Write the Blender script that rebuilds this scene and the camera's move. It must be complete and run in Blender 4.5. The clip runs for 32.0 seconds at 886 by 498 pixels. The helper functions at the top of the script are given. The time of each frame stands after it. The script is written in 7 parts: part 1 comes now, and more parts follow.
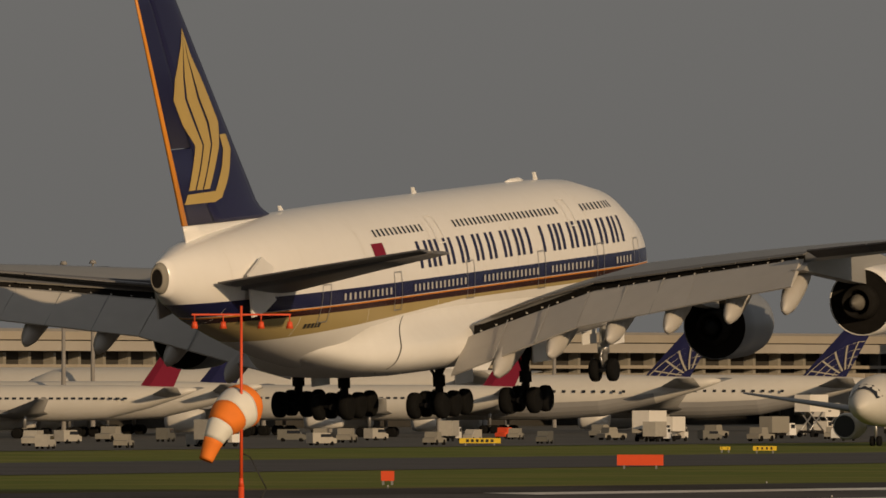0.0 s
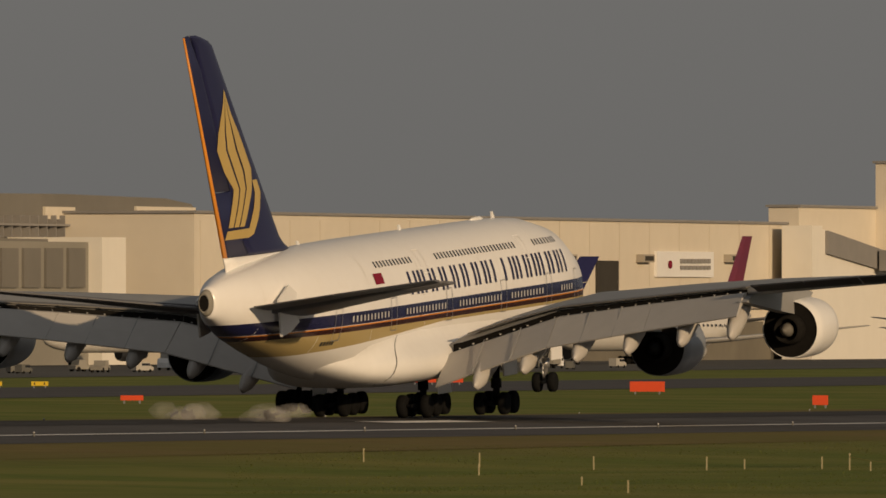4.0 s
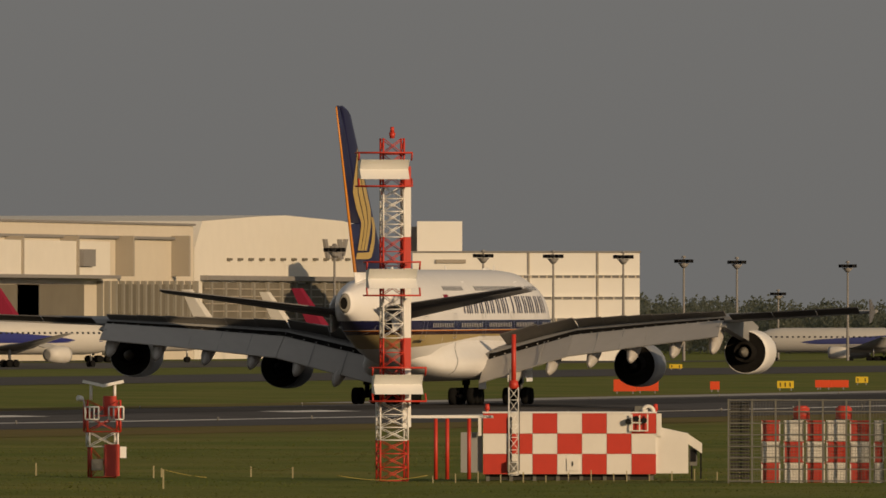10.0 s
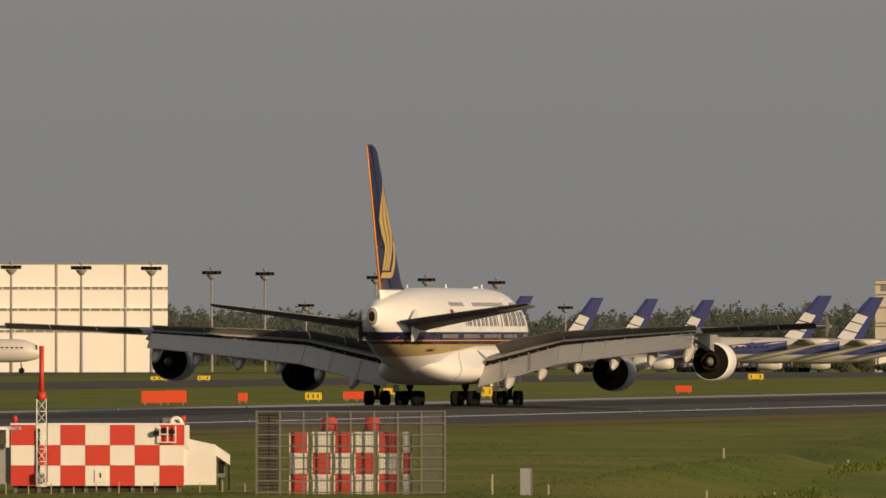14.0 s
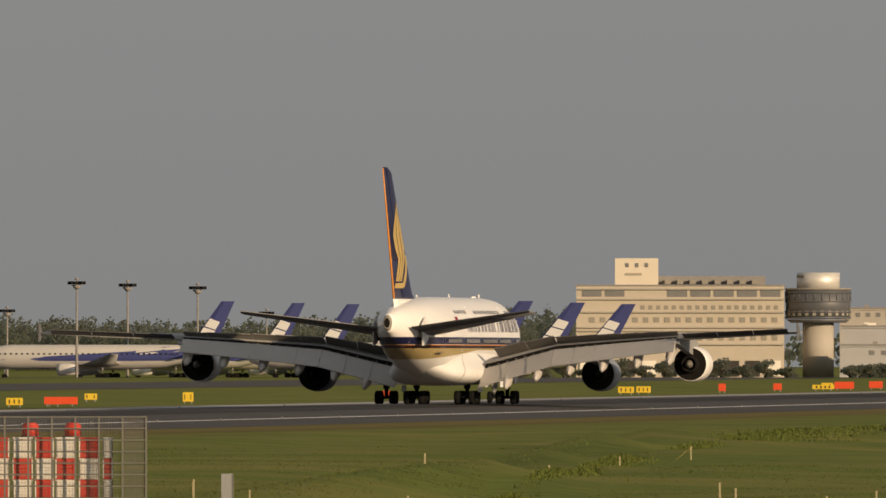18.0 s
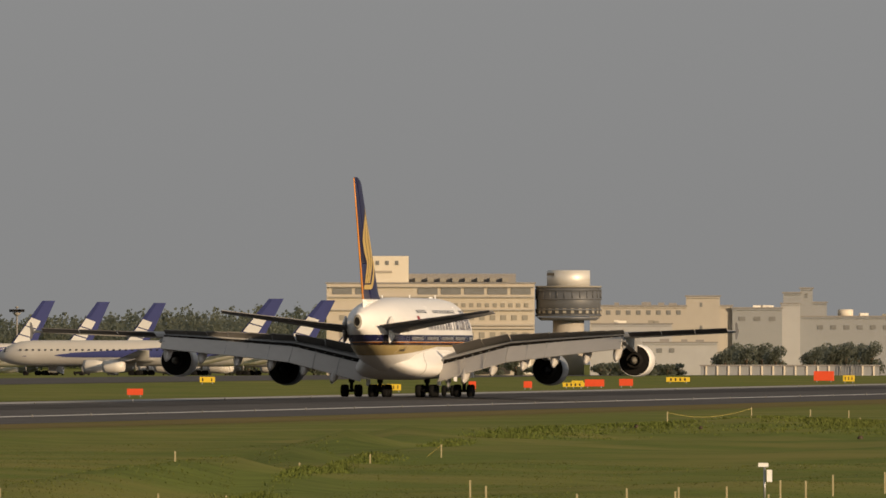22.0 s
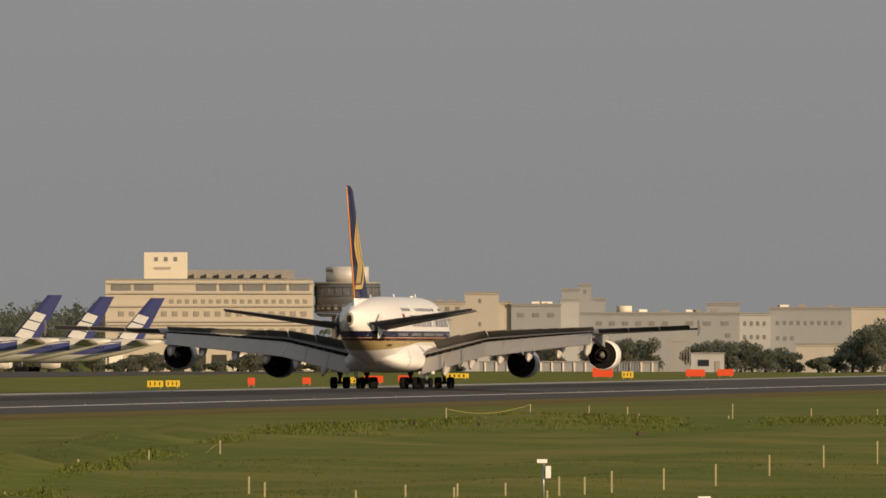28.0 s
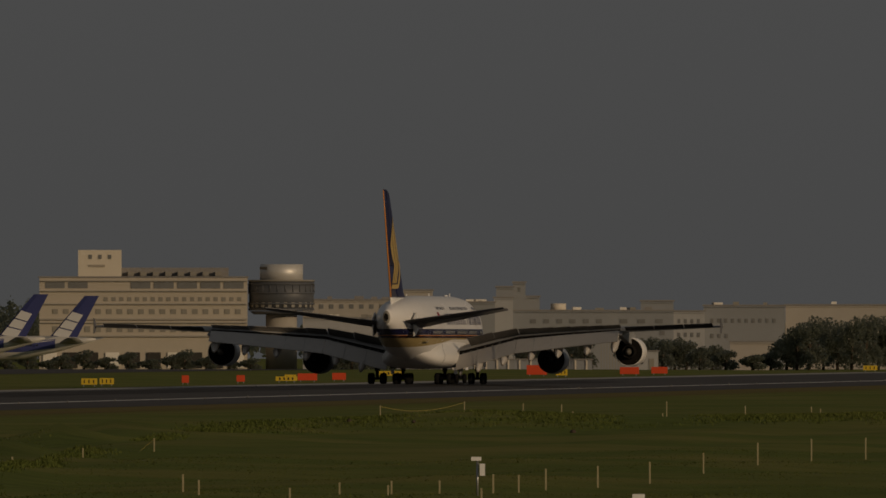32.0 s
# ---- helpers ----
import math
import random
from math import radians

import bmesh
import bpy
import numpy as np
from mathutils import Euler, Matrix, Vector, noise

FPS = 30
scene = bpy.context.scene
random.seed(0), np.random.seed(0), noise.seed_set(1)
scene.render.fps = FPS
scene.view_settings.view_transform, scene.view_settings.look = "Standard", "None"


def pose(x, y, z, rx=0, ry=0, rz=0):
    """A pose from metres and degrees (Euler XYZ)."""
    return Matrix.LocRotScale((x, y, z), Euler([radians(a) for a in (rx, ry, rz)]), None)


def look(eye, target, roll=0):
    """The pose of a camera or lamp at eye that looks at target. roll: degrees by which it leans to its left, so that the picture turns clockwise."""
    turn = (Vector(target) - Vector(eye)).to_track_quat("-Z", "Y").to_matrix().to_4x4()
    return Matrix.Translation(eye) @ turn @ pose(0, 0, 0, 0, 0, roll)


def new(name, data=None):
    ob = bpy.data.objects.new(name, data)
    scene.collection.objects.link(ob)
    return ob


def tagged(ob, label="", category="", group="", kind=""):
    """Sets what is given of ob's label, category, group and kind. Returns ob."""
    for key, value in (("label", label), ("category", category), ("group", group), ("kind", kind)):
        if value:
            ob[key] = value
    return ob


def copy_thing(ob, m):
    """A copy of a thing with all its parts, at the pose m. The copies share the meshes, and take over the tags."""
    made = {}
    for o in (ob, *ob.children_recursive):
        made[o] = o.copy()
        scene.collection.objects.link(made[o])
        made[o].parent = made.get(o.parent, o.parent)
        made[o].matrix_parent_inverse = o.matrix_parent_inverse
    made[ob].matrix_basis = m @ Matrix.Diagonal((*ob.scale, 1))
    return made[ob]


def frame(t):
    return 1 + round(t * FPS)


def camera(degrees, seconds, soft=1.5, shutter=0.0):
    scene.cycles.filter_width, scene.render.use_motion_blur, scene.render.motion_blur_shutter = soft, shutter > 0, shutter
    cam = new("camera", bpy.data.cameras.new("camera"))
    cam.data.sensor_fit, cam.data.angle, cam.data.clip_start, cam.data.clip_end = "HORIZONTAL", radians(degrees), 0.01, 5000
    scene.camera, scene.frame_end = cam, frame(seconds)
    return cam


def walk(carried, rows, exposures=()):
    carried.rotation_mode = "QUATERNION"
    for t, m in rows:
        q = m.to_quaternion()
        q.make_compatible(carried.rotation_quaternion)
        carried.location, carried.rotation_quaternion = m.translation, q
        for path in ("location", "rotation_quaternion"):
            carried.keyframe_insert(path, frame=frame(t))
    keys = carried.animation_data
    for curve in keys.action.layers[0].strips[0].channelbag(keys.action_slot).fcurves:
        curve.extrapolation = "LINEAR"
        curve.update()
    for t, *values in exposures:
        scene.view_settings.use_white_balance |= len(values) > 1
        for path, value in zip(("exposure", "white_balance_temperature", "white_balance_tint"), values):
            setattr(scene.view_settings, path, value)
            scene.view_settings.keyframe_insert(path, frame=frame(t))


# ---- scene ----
# Plan: y runs along the runway in the landing direction, x to its right. The eye stands at the origin,
# EYE metres above the runway. Bearings are counted in steps of 1/28094 rad, heights likewise.
EYE = 6.84
cam = camera(3.197, 32.0, soft=1.6)
PAN = [
        (0, -22.8866, 0.4600), (0.25, -22.4825, 0.4400), (0.5, -22.0896, 0.4272), (0.75, -21.7182, 0.4237), 
        (1, -21.3428, 0.4254), (1.5, -20.7146, 0.4070), (2, -19.8785, 0.4101), (2.5, -19.1627, 0.4070), 
        (3, -18.7793, 0.3907), (3.5, -18.3041, 0.3030), (5.5, -16.5825, 0.2255), (6, -16.1770, 0.2235), 
        (6.5, -15.9134, 0.2291), (7, -15.5591, 0.2347), (7.5, -15.2533, 0.2353), (8, -14.9255, 0.2387), 
        (8.5, -14.3946, 0.2473), (9, -13.9460, 0.2507), (9.5, -13.5723, 0.2601), (10, -13.3342, 0.2633), 
        (10.5, -13.0836, 0.2692), (11, -12.7728, 0.2704), (11.5, -12.4297, 0.2749), (12, -12.2907, 0.2810), 
        (12.5, -12.0759, 0.2896), (13, -11.9119, 0.2979), (13.5, -11.7978, 0.2983), (14, -11.6307, 0.3050), 
        (14.5, -11.4865, 0.3043), (16.5, -10.9919, 0.3209), (17, -10.8725, 0.3230), (17.5, -10.6596, 0.3229), 
        (18, -10.5521, 0.3243), (18.5, -10.4391, 0.3248), (19, -10.2837, 0.3281), (19.5, -10.1572, 0.3276), 
        (20, -9.9689, 0.3233), (20.5, -9.8085, 0.3187), (21, -9.7581, 0.3165), (21.5, -9.7591, 0.3124), 
        (22, -9.6510, 0.3162), (22.5, -9.5325, 0.3118), (23, -9.4419, 0.3084), (23.5, -9.3677, 0.3056), 
        (24, -9.2854, 0.3047), (24.5, -9.2662, 0.3035), (25, -9.2549, 0.3035), (25.5, -9.1687, 0.3001), 
        (26, -9.0648, 0.3041), (26.5, -8.9764, 0.3044), (28.5, -8.8455, 0.3018), (29, -8.8434, 0.2989), 
        (29.5, -8.7993, 0.2986), (30, -8.7650, 0.2976), (30.5, -8.7056, 0.2984), (31, -8.6796, 0.2972), 
        (31.5, -8.6401, 0.2950), (32, -8.6149, 0.2944), ]
BACK = {0: 35, 0.25: 26.2, 0.5: 17.5, 0.75: 8.9, 1: 1.6}


def camera_rows():
    rows = []
    for t, pan, tilt in PAN:
        b = BACK.get(t, 0)
        rows.append((t, pose(0.39 * b, -0.92 * b, EYE, 90 + tilt, 0, -pan)))
    return rows


walk(cam, camera_rows(), exposures=[(0, 0.05, 6500, 10), (3, 0.08, 6500, 10), (6, 0.18, 6500, 10), (9, 0.25, 6500, 10), (10, 0.2, 6450, 10), (12, 0.45, 6400, 10), (14, 0.7, 6350, 10), (17, 0.83, 6250, 10), (20, 0.88, 6200, 10), (26, 0.9, 6200, 10), (30.4, 0.95, 6200, 10), (31, 0.6, 6200, 10), (31.5, -0.1, 6200, 10), (32, -1.06, 6200, 10)])

# ---- light ----
SUN_AZ, SUN_EL = 125.0, 12.5          # degrees clockwise from the landing direction, and above the ground
world = bpy.data.worlds.new("sky")
scene.world = world
world.use_nodes = True
wn, wl = world.node_tree.nodes, world.node_tree.links
wn.clear()
sky = wn.new("ShaderNodeTexSky")
sky.sky_type, sky.sun_disc = "NISHITA", False
sky.sun_elevation, sky.sun_rotation = radians(SUN_EL), radians(SUN_AZ)
sky.dust_density, sky.air_density = 3.0, 1.0
grey = wn.new("ShaderNodeHueSaturation")
grey.inputs["Saturation"].default_value = 0.15
grey.inputs["Value"].default_value = 0.06
haze = wn.new("ShaderNodeMixRGB")        # an evenly grey, hazy evening sky
haze.inputs[0].default_value = 0.75
haze.inputs[2].default_value = (0.165, 0.160, 0.152, 1)
wbg = wn.new("ShaderNodeBackground")
wbg.inputs["Strength"].default_value = 1.0
wout = wn.new("ShaderNodeOutputWorld")
wl.new(sky.outputs[0], grey.inputs["Color"])
wl.new(grey.outputs[0], haze.inputs[1])
geo, sep = wn.new("ShaderNodeTexCoord"), wn.new("ShaderNodeSeparateXYZ")
thin = wn.new("ShaderNodeMapRange")      # the haze thins towards the zenith
thin.inputs["From Min"].default_value, thin.inputs["From Max"].default_value = 0.03, 0.75
thin.inputs["To Min"].default_value, thin.inputs["To Max"].default_value = 1.02, 0.85
veil = wn.new("ShaderNodeVectorMath")
veil.operation = "SCALE"
wl.new(geo.outputs["Generated"], sep.inputs[0])
wl.new(sep.outputs["Z"], thin.inputs["Value"])
wl.new(haze.outputs[0], veil.inputs[0])
wl.new(thin.outputs[0], veil.inputs["Scale"])
wl.new(veil.outputs[0], wbg.inputs["Color"])
wl.new(wbg.outputs[0], wout.inputs["Surface"])
sun = new("sun", bpy.data.lights.new("sun", "SUN"))
sun.data.energy, sun.data.angle, sun.data.color = 2.75, radians(0.6), (1.0, 0.71, 0.41)
sun.matrix_world = look((0, 0, 0), (-math.sin(radians(SUN_AZ)) * math.cos(radians(SUN_EL)), -math.cos(radians(SUN_AZ)) * math.cos(radians(SUN_EL)), -math.sin(radians(SUN_EL))))


# ---- materials ----
def mat(name, colour, rough=0.6, metal=0.0, grain=0.0, scale=1.0, colour2=None, big=0.0, bump=0.0, coords="Object"):
    """A surface with a fine grain and a broad stain, both in metres."""
    m = bpy.data.materials.new(name)
    m.use_nodes = True
    n, l = m.node_tree.nodes, m.node_tree.links
    b = n["Principled BSDF"]
    b.inputs["Roughness"].default_value, b.inputs["Metallic"].default_value = rough, metal
    c = (*colour, 1)
    b.inputs["Base Color"].default_value = c
    m.diffuse_color = c
    if rough >= 0.84:
        b.inputs["Specular IOR Level"].default_value = 0.05
    if grain or big or bump:
        tc = n.new("ShaderNodeTexCoord")
        fine, broad = n.new("ShaderNodeTexNoise"), n.new("ShaderNodeTexNoise")
        fine.inputs["Scale"].default_value, fine.inputs["Detail"].default_value = scale, 4
        broad.inputs["Scale"].default_value, broad.inputs["Detail"].default_value = scale * 0.12, 3
        l.new(tc.outputs[coords], fine.inputs["Vector"])
        l.new(tc.outputs[coords], broad.inputs["Vector"])
        a = n.new("ShaderNodeMixRGB")
        a.inputs[1].default_value = (*[v * (1 - grain) for v in colour], 1)
        a.inputs[2].default_value = (*[min(1, v * (1 + grain)) for v in colour], 1)
        l.new(fine.outputs["Fac"], a.inputs[0])
        k = n.new("ShaderNodeMixRGB")
        ramp = n.new("ShaderNodeMapRange")
        ramp.inputs["From Min"].default_value, ramp.inputs["From Max"].default_value = 0.42, 0.68
        ramp.inputs["To Max"].default_value = big
        l.new(broad.outputs["Fac"], ramp.inputs["Value"])
        l.new(ramp.outputs[0], k.inputs[0])
        l.new(a.outputs[0], k.inputs[1])
        k.inputs[2].default_value = (*(colour2 or [v * 0.6 for v in colour]), 1)
        l.new(k.outputs[0], b.inputs["Base Color"])
        if bump:
            u = n.new("ShaderNodeBump")
            u.inputs["Strength"].default_value, u.inputs["Distance"].default_value = bump, 0.05
            l.new(fine.outputs["Fac"], u.inputs["Height"])
            l.new(u.outputs[0], b.inputs["Normal"])
    return m


WHITE = mat("white_paint", (0.78, 0.77, 0.75), 0.35, grain=0.04, scale=1.5, big=0.12, colour2=(0.62, 0.60, 0.57))
NAVY = mat("navy_paint", (0.012, 0.014, 0.06), 0.45, grain=0.1, scale=0.8)
GOLD = mat("gold_paint", (0.46, 0.33, 0.11), 0.4, grain=0.08, scale=1.0)
# Orange that paints low sunlight caught on the rudder's rear edge.
SUNLITEDGE = mat("sunlit_edge_orange", (0.75, 0.28, 0.03), 0.45, grain=0.1, scale=1.0)
TAILGREY = mat("tail_grey", (0.13, 0.13, 0.14), 0.5, grain=0.08, scale=0.8, big=0.2)
WINGGREY = mat("wing_grey", (0.27, 0.27, 0.268), 0.5, grain=0.08, scale=0.8, big=0.25, colour2=(0.26, 0.26, 0.25))
FLAPGREY = mat("flap_grey", (0.46, 0.44, 0.415), 0.5, grain=0.08, scale=1.0, big=0.35, colour2=(0.35, 0.33, 0.305))
# Near-black that paints the shade inside ducts and the flap gap.
DUCT = mat("duct_shade_black", (0.014, 0.013, 0.012), 0.95, grain=0.3, scale=3)
RIMGREY = mat("dusty_rim", (0.16, 0.15, 0.13), 0.7, 0.2, grain=0.3, scale=6)
DARKMETAL = mat("dark_metal", (0.016, 0.016, 0.017), 0.88, 0.0, grain=0.2, scale=3)
STEEL = mat("steel", (0.42, 0.42, 0.42), 0.4, 0.7, grain=0.15, scale=5)
RUBBER = mat("rubber", (0.010, 0.010, 0.010), 0.9, grain=0.2, scale=6)
GLASSDARK = mat("dark_glass", (0.02, 0.022, 0.028), 0.12)
# Paints the main deck windows' reflection; also plain pale trim.
WINPALE = mat("pale_reflection_and_trim", (0.45, 0.44, 0.42), 0.2)
SHELTERWHITE = mat("dusty_white_paint", (0.72, 0.69, 0.64), 0.55, grain=0.06, scale=2.0, big=0.25, colour2=(0.50, 0.46, 0.40))
RED = mat("red_paint", (0.50, 0.036, 0.018), 0.5, grain=0.12, scale=2.0, big=0.2, colour2=(0.45, 0.05, 0.03))
SIGNRED = mat("orange_red_board", (0.72, 0.08, 0.02), 0.55, grain=0.1, scale=1.0, big=0.15)
SIGNYELLOW = mat("yellow_board", (0.75, 0.52, 0.03), 0.55, grain=0.08, scale=1.0)
BLACK = mat("black_paint", (0.02, 0.02, 0.02), 0.6)
SPOILER = mat("spoiler_grey", (0.15, 0.142, 0.13), 0.55, grain=0.1, scale=1.0)
ASPHALT = mat("asphalt", (0.101, 0.097, 0.097), 0.85, grain=0.2, scale=0.5, big=0.6, colour2=(0.070, 0.068, 0.069), bump=0.2)
CONCRETE = mat("apron_concrete", (0.116, 0.112, 0.103), 0.85, grain=0.15, scale=0.3, big=0.5, colour2=(0.080, 0.079, 0.071))
# Pale colour for the mirage's sky reflection beyond the runway.
MIRAGEPALE = mat("mirage_pale", (0.376, 0.363, 0.341), 0.8, grain=0.2, scale=0.3, big=0.6, colour2=(0.242, 0.233, 0.215))
LINE = mat("line_white", (0.75, 0.74, 0.71), 0.7, grain=0.15, scale=0.5, big=0.3)
RUBBERED = mat("rubbered_asphalt", (0.054, 0.052, 0.052), 0.85, grain=0.25, scale=0.4, big=0.6, colour2=(0.076, 0.073, 0.073))
WORNLINE = mat("worn_line", (0.198, 0.193, 0.189), 0.8, grain=0.3, scale=0.5, big=0.6, colour2=(0.107, 0.106, 0.103))
GRASS = mat("grass", (0.124, 0.153, 0.031), 0.95, grain=0.45, scale=0.42, big=0.85, colour2=(0.212, 0.195, 0.055), bump=0.3)
BLADE = mat("grass_blade", (0.085, 0.102, 0.023), 0.95, grain=0.25, scale=0.6, big=0.7, colour2=(0.102, 0.103, 0.029))
WEED = mat("weed", (0.083, 0.104, 0.025), 0.95, grain=0.3, scale=0.5, big=0.5, colour2=(0.111, 0.120, 0.033))
DRYGRASS = mat("dry_verge", (0.171, 0.134, 0.050), 0.95, grain=0.35, scale=0.3, big=0.8, colour2=(0.139, 0.132, 0.037))


def dry_belt(m):
    """The grass turns dry and brown towards the runway, in ragged patches."""
    n, l = m.node_tree.nodes, m.node_tree.links
    b = n["Principled BSDF"]
    green = b.inputs["Base Color"].links[0].from_socket
    tc, cut, rag = n.new("ShaderNodeTexCoord"), n.new("ShaderNodeSeparateXYZ"), n.new("ShaderNodeTexNoise")
    rag.inputs["Scale"].default_value, rag.inputs["Detail"].default_value = 0.06, 4
    l.new(tc.outputs["Object"], cut.inputs[0])
    l.new(tc.outputs["Object"], rag.inputs["Vector"])
    shift, near = n.new("ShaderNodeMath"), n.new("ShaderNodeMapRange")
    shift.operation = "MULTIPLY_ADD"
    shift.inputs[1].default_value = 34.0
    l.new(rag.outputs["Fac"], shift.inputs[0])
    l.new(cut.outputs["X"], shift.inputs[2])
    near.inputs["From Min"].default_value, near.inputs["From Max"].default_value = -203.0, -232.0
    near.inputs["To Max"].default_value = 0.85
    l.new(shift.outputs[0], near.inputs["Value"])
    side, both = n.new("ShaderNodeMath"), n.new("ShaderNodeMath")
    side.operation, both.operation = "GREATER_THAN", "MULTIPLY"
    side.inputs[1].default_value = -262.0
    l.new(cut.outputs["X"], side.inputs[0])
    l.new(near.outputs[0], both.inputs[0])
    l.new(side.outputs[0], both.inputs[1])
    mix = n.new("ShaderNodeMixRGB")
    mix.inputs[2].default_value = (0.165, 0.134, 0.046, 1)
    l.new(both.outputs[0], mix.inputs[0])
    l.new(green, mix.inputs[1])
    l.new(mix.outputs[0], b.inputs["Base Color"])


dry_belt(GRASS)
WALL = mat("pale_cladding", (0.62, 0.56, 0.46), 0.7, grain=0.06, scale=0.3, big=0.3, colour2=(0.54, 0.48, 0.39))
WALL2 = mat("grey_cladding", (0.25, 0.235, 0.20), 0.75, grain=0.08, scale=0.3, big=0.3)
WALLW = mat("white_cladding", (0.72, 0.685, 0.61), 0.65, grain=0.05, scale=0.3, big=0.2, colour2=(0.7, 0.66, 0.58))
OFFICEWHITE = mat("office_white", (0.768, 0.746, 0.688), 0.6, grain=0.04, scale=0.3, big=0.2, colour2=(0.714, 0.688, 0.625))
# Works walls: both greys are darkened and cooled to imitate haze.
PALEWORKS = mat("pale_works", (0.35, 0.352, 0.355), 0.8, grain=0.1, scale=0.3, big=0.35)
WORKS = mat("works_render", (0.245, 0.255, 0.265), 0.8, grain=0.08, scale=0.3, big=0.3)
# Far window glass lightened to grey, so haze sits in its colour.
FARGLASS = mat("hazed_far_glass", (0.16, 0.162, 0.16), 0.45, grain=0.2, scale=0.5)
PALEROUGH = mat("pale_render", (0.38, 0.35, 0.305), 0.8, grain=0.08, scale=0.3, big=0.3)
VANGREY = mat("service_paint", (0.38, 0.36, 0.32), 0.6, grain=0.15, scale=1.5, big=0.3)
CARGOTAN = mat("cargo_render", (0.44, 0.395, 0.325), 0.8, grain=0.08, scale=0.3, big=0.3, colour2=(0.38, 0.34, 0.28))
RINGGREY = mat("tower_ring", (0.085, 0.09, 0.10), 0.5, grain=0.15, scale=0.6)
CAPMETAL = mat("cap_metal", (0.62, 0.60, 0.56), 0.5, 0.35, grain=0.08, scale=0.6)
WALLT = mat("tan_cladding", (0.355, 0.315, 0.255), 0.7, grain=0.08, scale=0.3, big=0.3)
JOINTTAN = mat("cladding_joint_tan", (0.55, 0.49, 0.40), 0.7)
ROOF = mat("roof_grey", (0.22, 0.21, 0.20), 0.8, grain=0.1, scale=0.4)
GREYHALL = mat("weathered_grey_cladding", (0.165, 0.155, 0.135), 0.8, grain=0.1, scale=0.3, big=0.35)
# Flat grey that carries the shade inside open halls.
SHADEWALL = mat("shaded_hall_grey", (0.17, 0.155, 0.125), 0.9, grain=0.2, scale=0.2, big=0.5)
# Serves dark walls and parts, and painted shade in openings.
DARKWALL = mat("dark_wall_and_shade", (0.05, 0.047, 0.042), 0.9, grain=0.2, scale=0.2)
# Far jets' blue, lightened to hold the haze; DEEPBLUE is the nearer jets' paint.
HAZEBLUE = mat("hazed_blue_paint", (0.045, 0.055, 0.19), 0.7, grain=0.08, scale=0.8)
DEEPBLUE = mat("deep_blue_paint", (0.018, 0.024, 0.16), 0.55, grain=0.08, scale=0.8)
GLOBE = mat("pale_globe_line", (0.40, 0.37, 0.31), 0.7, grain=0.08, scale=0.8)
BELLYGREY = mat("belly_grey", (0.30, 0.295, 0.29), 0.5, grain=0.06, scale=0.6, big=0.3)
# Background jets' white is dulled; distance haze is put into the colour.
JETWHITE = mat("hazed_jet_white", (0.56, 0.54, 0.50), 0.5, grain=0.06, scale=0.6, big=0.3, colour2=(0.46, 0.44, 0.40))
FINNAVY = mat("parked_navy", (0.020, 0.022, 0.075), 0.9, grain=0.1, scale=0.8)
CRIMSON = mat("crimson_paint", (0.19, 0.018, 0.04), 0.9, grain=0.08, scale=0.8)
MAROON = mat("maroon_paint", (0.13, 0.016, 0.04), 0.8, grain=0.1, scale=0.8, big=0.6, colour2=(0.05, 0.014, 0.06))
# Foliage paled and greyed past its own green to imitate distance haze.
HAZYLEAF = mat("leaves", (0.145, 0.158, 0.122), 0.9, grain=0.2, scale=0.4, big=0.5, colour2=(0.155, 0.162, 0.132), coords="Object")
ln, ll = HAZYLEAF.node_tree.nodes, HAZYLEAF.node_tree.links
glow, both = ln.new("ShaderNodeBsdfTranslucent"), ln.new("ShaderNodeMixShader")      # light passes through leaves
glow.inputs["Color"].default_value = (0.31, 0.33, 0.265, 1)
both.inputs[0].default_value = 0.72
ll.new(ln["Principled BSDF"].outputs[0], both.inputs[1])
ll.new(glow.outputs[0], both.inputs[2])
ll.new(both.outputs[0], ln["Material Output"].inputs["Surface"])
BARK = mat("bark", (0.07, 0.055, 0.04), 0.9, grain=0.3, scale=2)
POST = mat("weathered_post", (0.38, 0.33, 0.19), 0.8, grain=0.15, scale=4)
ROPE = mat("yellow_rope", (0.42, 0.33, 0.08), 0.8)
MESHGREY = mat("galvanised", (0.145, 0.142, 0.125), 0.6, 0.3, grain=0.15, scale=3)
SOCKW = mat("sock_white", (0.72, 0.70, 0.66), 0.8, grain=0.08, scale=4)
SOCKO = mat("sock_orange", (0.80, 0.20, 0.02), 0.8, grain=0.1, scale=4)


# ---- mesh tools ----
def box(bm, c, s, m=None):
    """A box of size s round c."""
    vs = [bm.verts.new(Vector((c[0] + sx * s[0] / 2, c[1] + sy * s[1] / 2, c[2] + sz * s[2] / 2))) for sz in (-1, 1) for sx, sy in ((-1, -1), (1, -1), (1, 1), (-1, 1))]
    if m:
        for v in vs:
            v.co = m @ v.co
    for f in ((3, 2, 1, 0), (4, 5, 6, 7), (0, 1, 5, 4), (1, 2, 6, 5), (2, 3, 7, 6), (3, 0, 4, 7)):
        bm.faces.new([vs[i] for i in f])


def loft(bm, rings, caps=True, closed=True, smooth=True):
    """Skin through rings of equal length."""
    rs = [[bm.verts.new(p) for p in r] for r in rings]
    n = len(rs[0])
    for a, b in zip(rs, rs[1:]):
        for i in range(n if closed else n - 1):
            j = (i + 1) % n
            f = bm.faces.new((a[i], a[j], b[j], b[i]))
            f.smooth = smooth
    if caps:
        bm.faces.new(rs[0][::-1])
        bm.faces.new(rs[-1])
    return rs


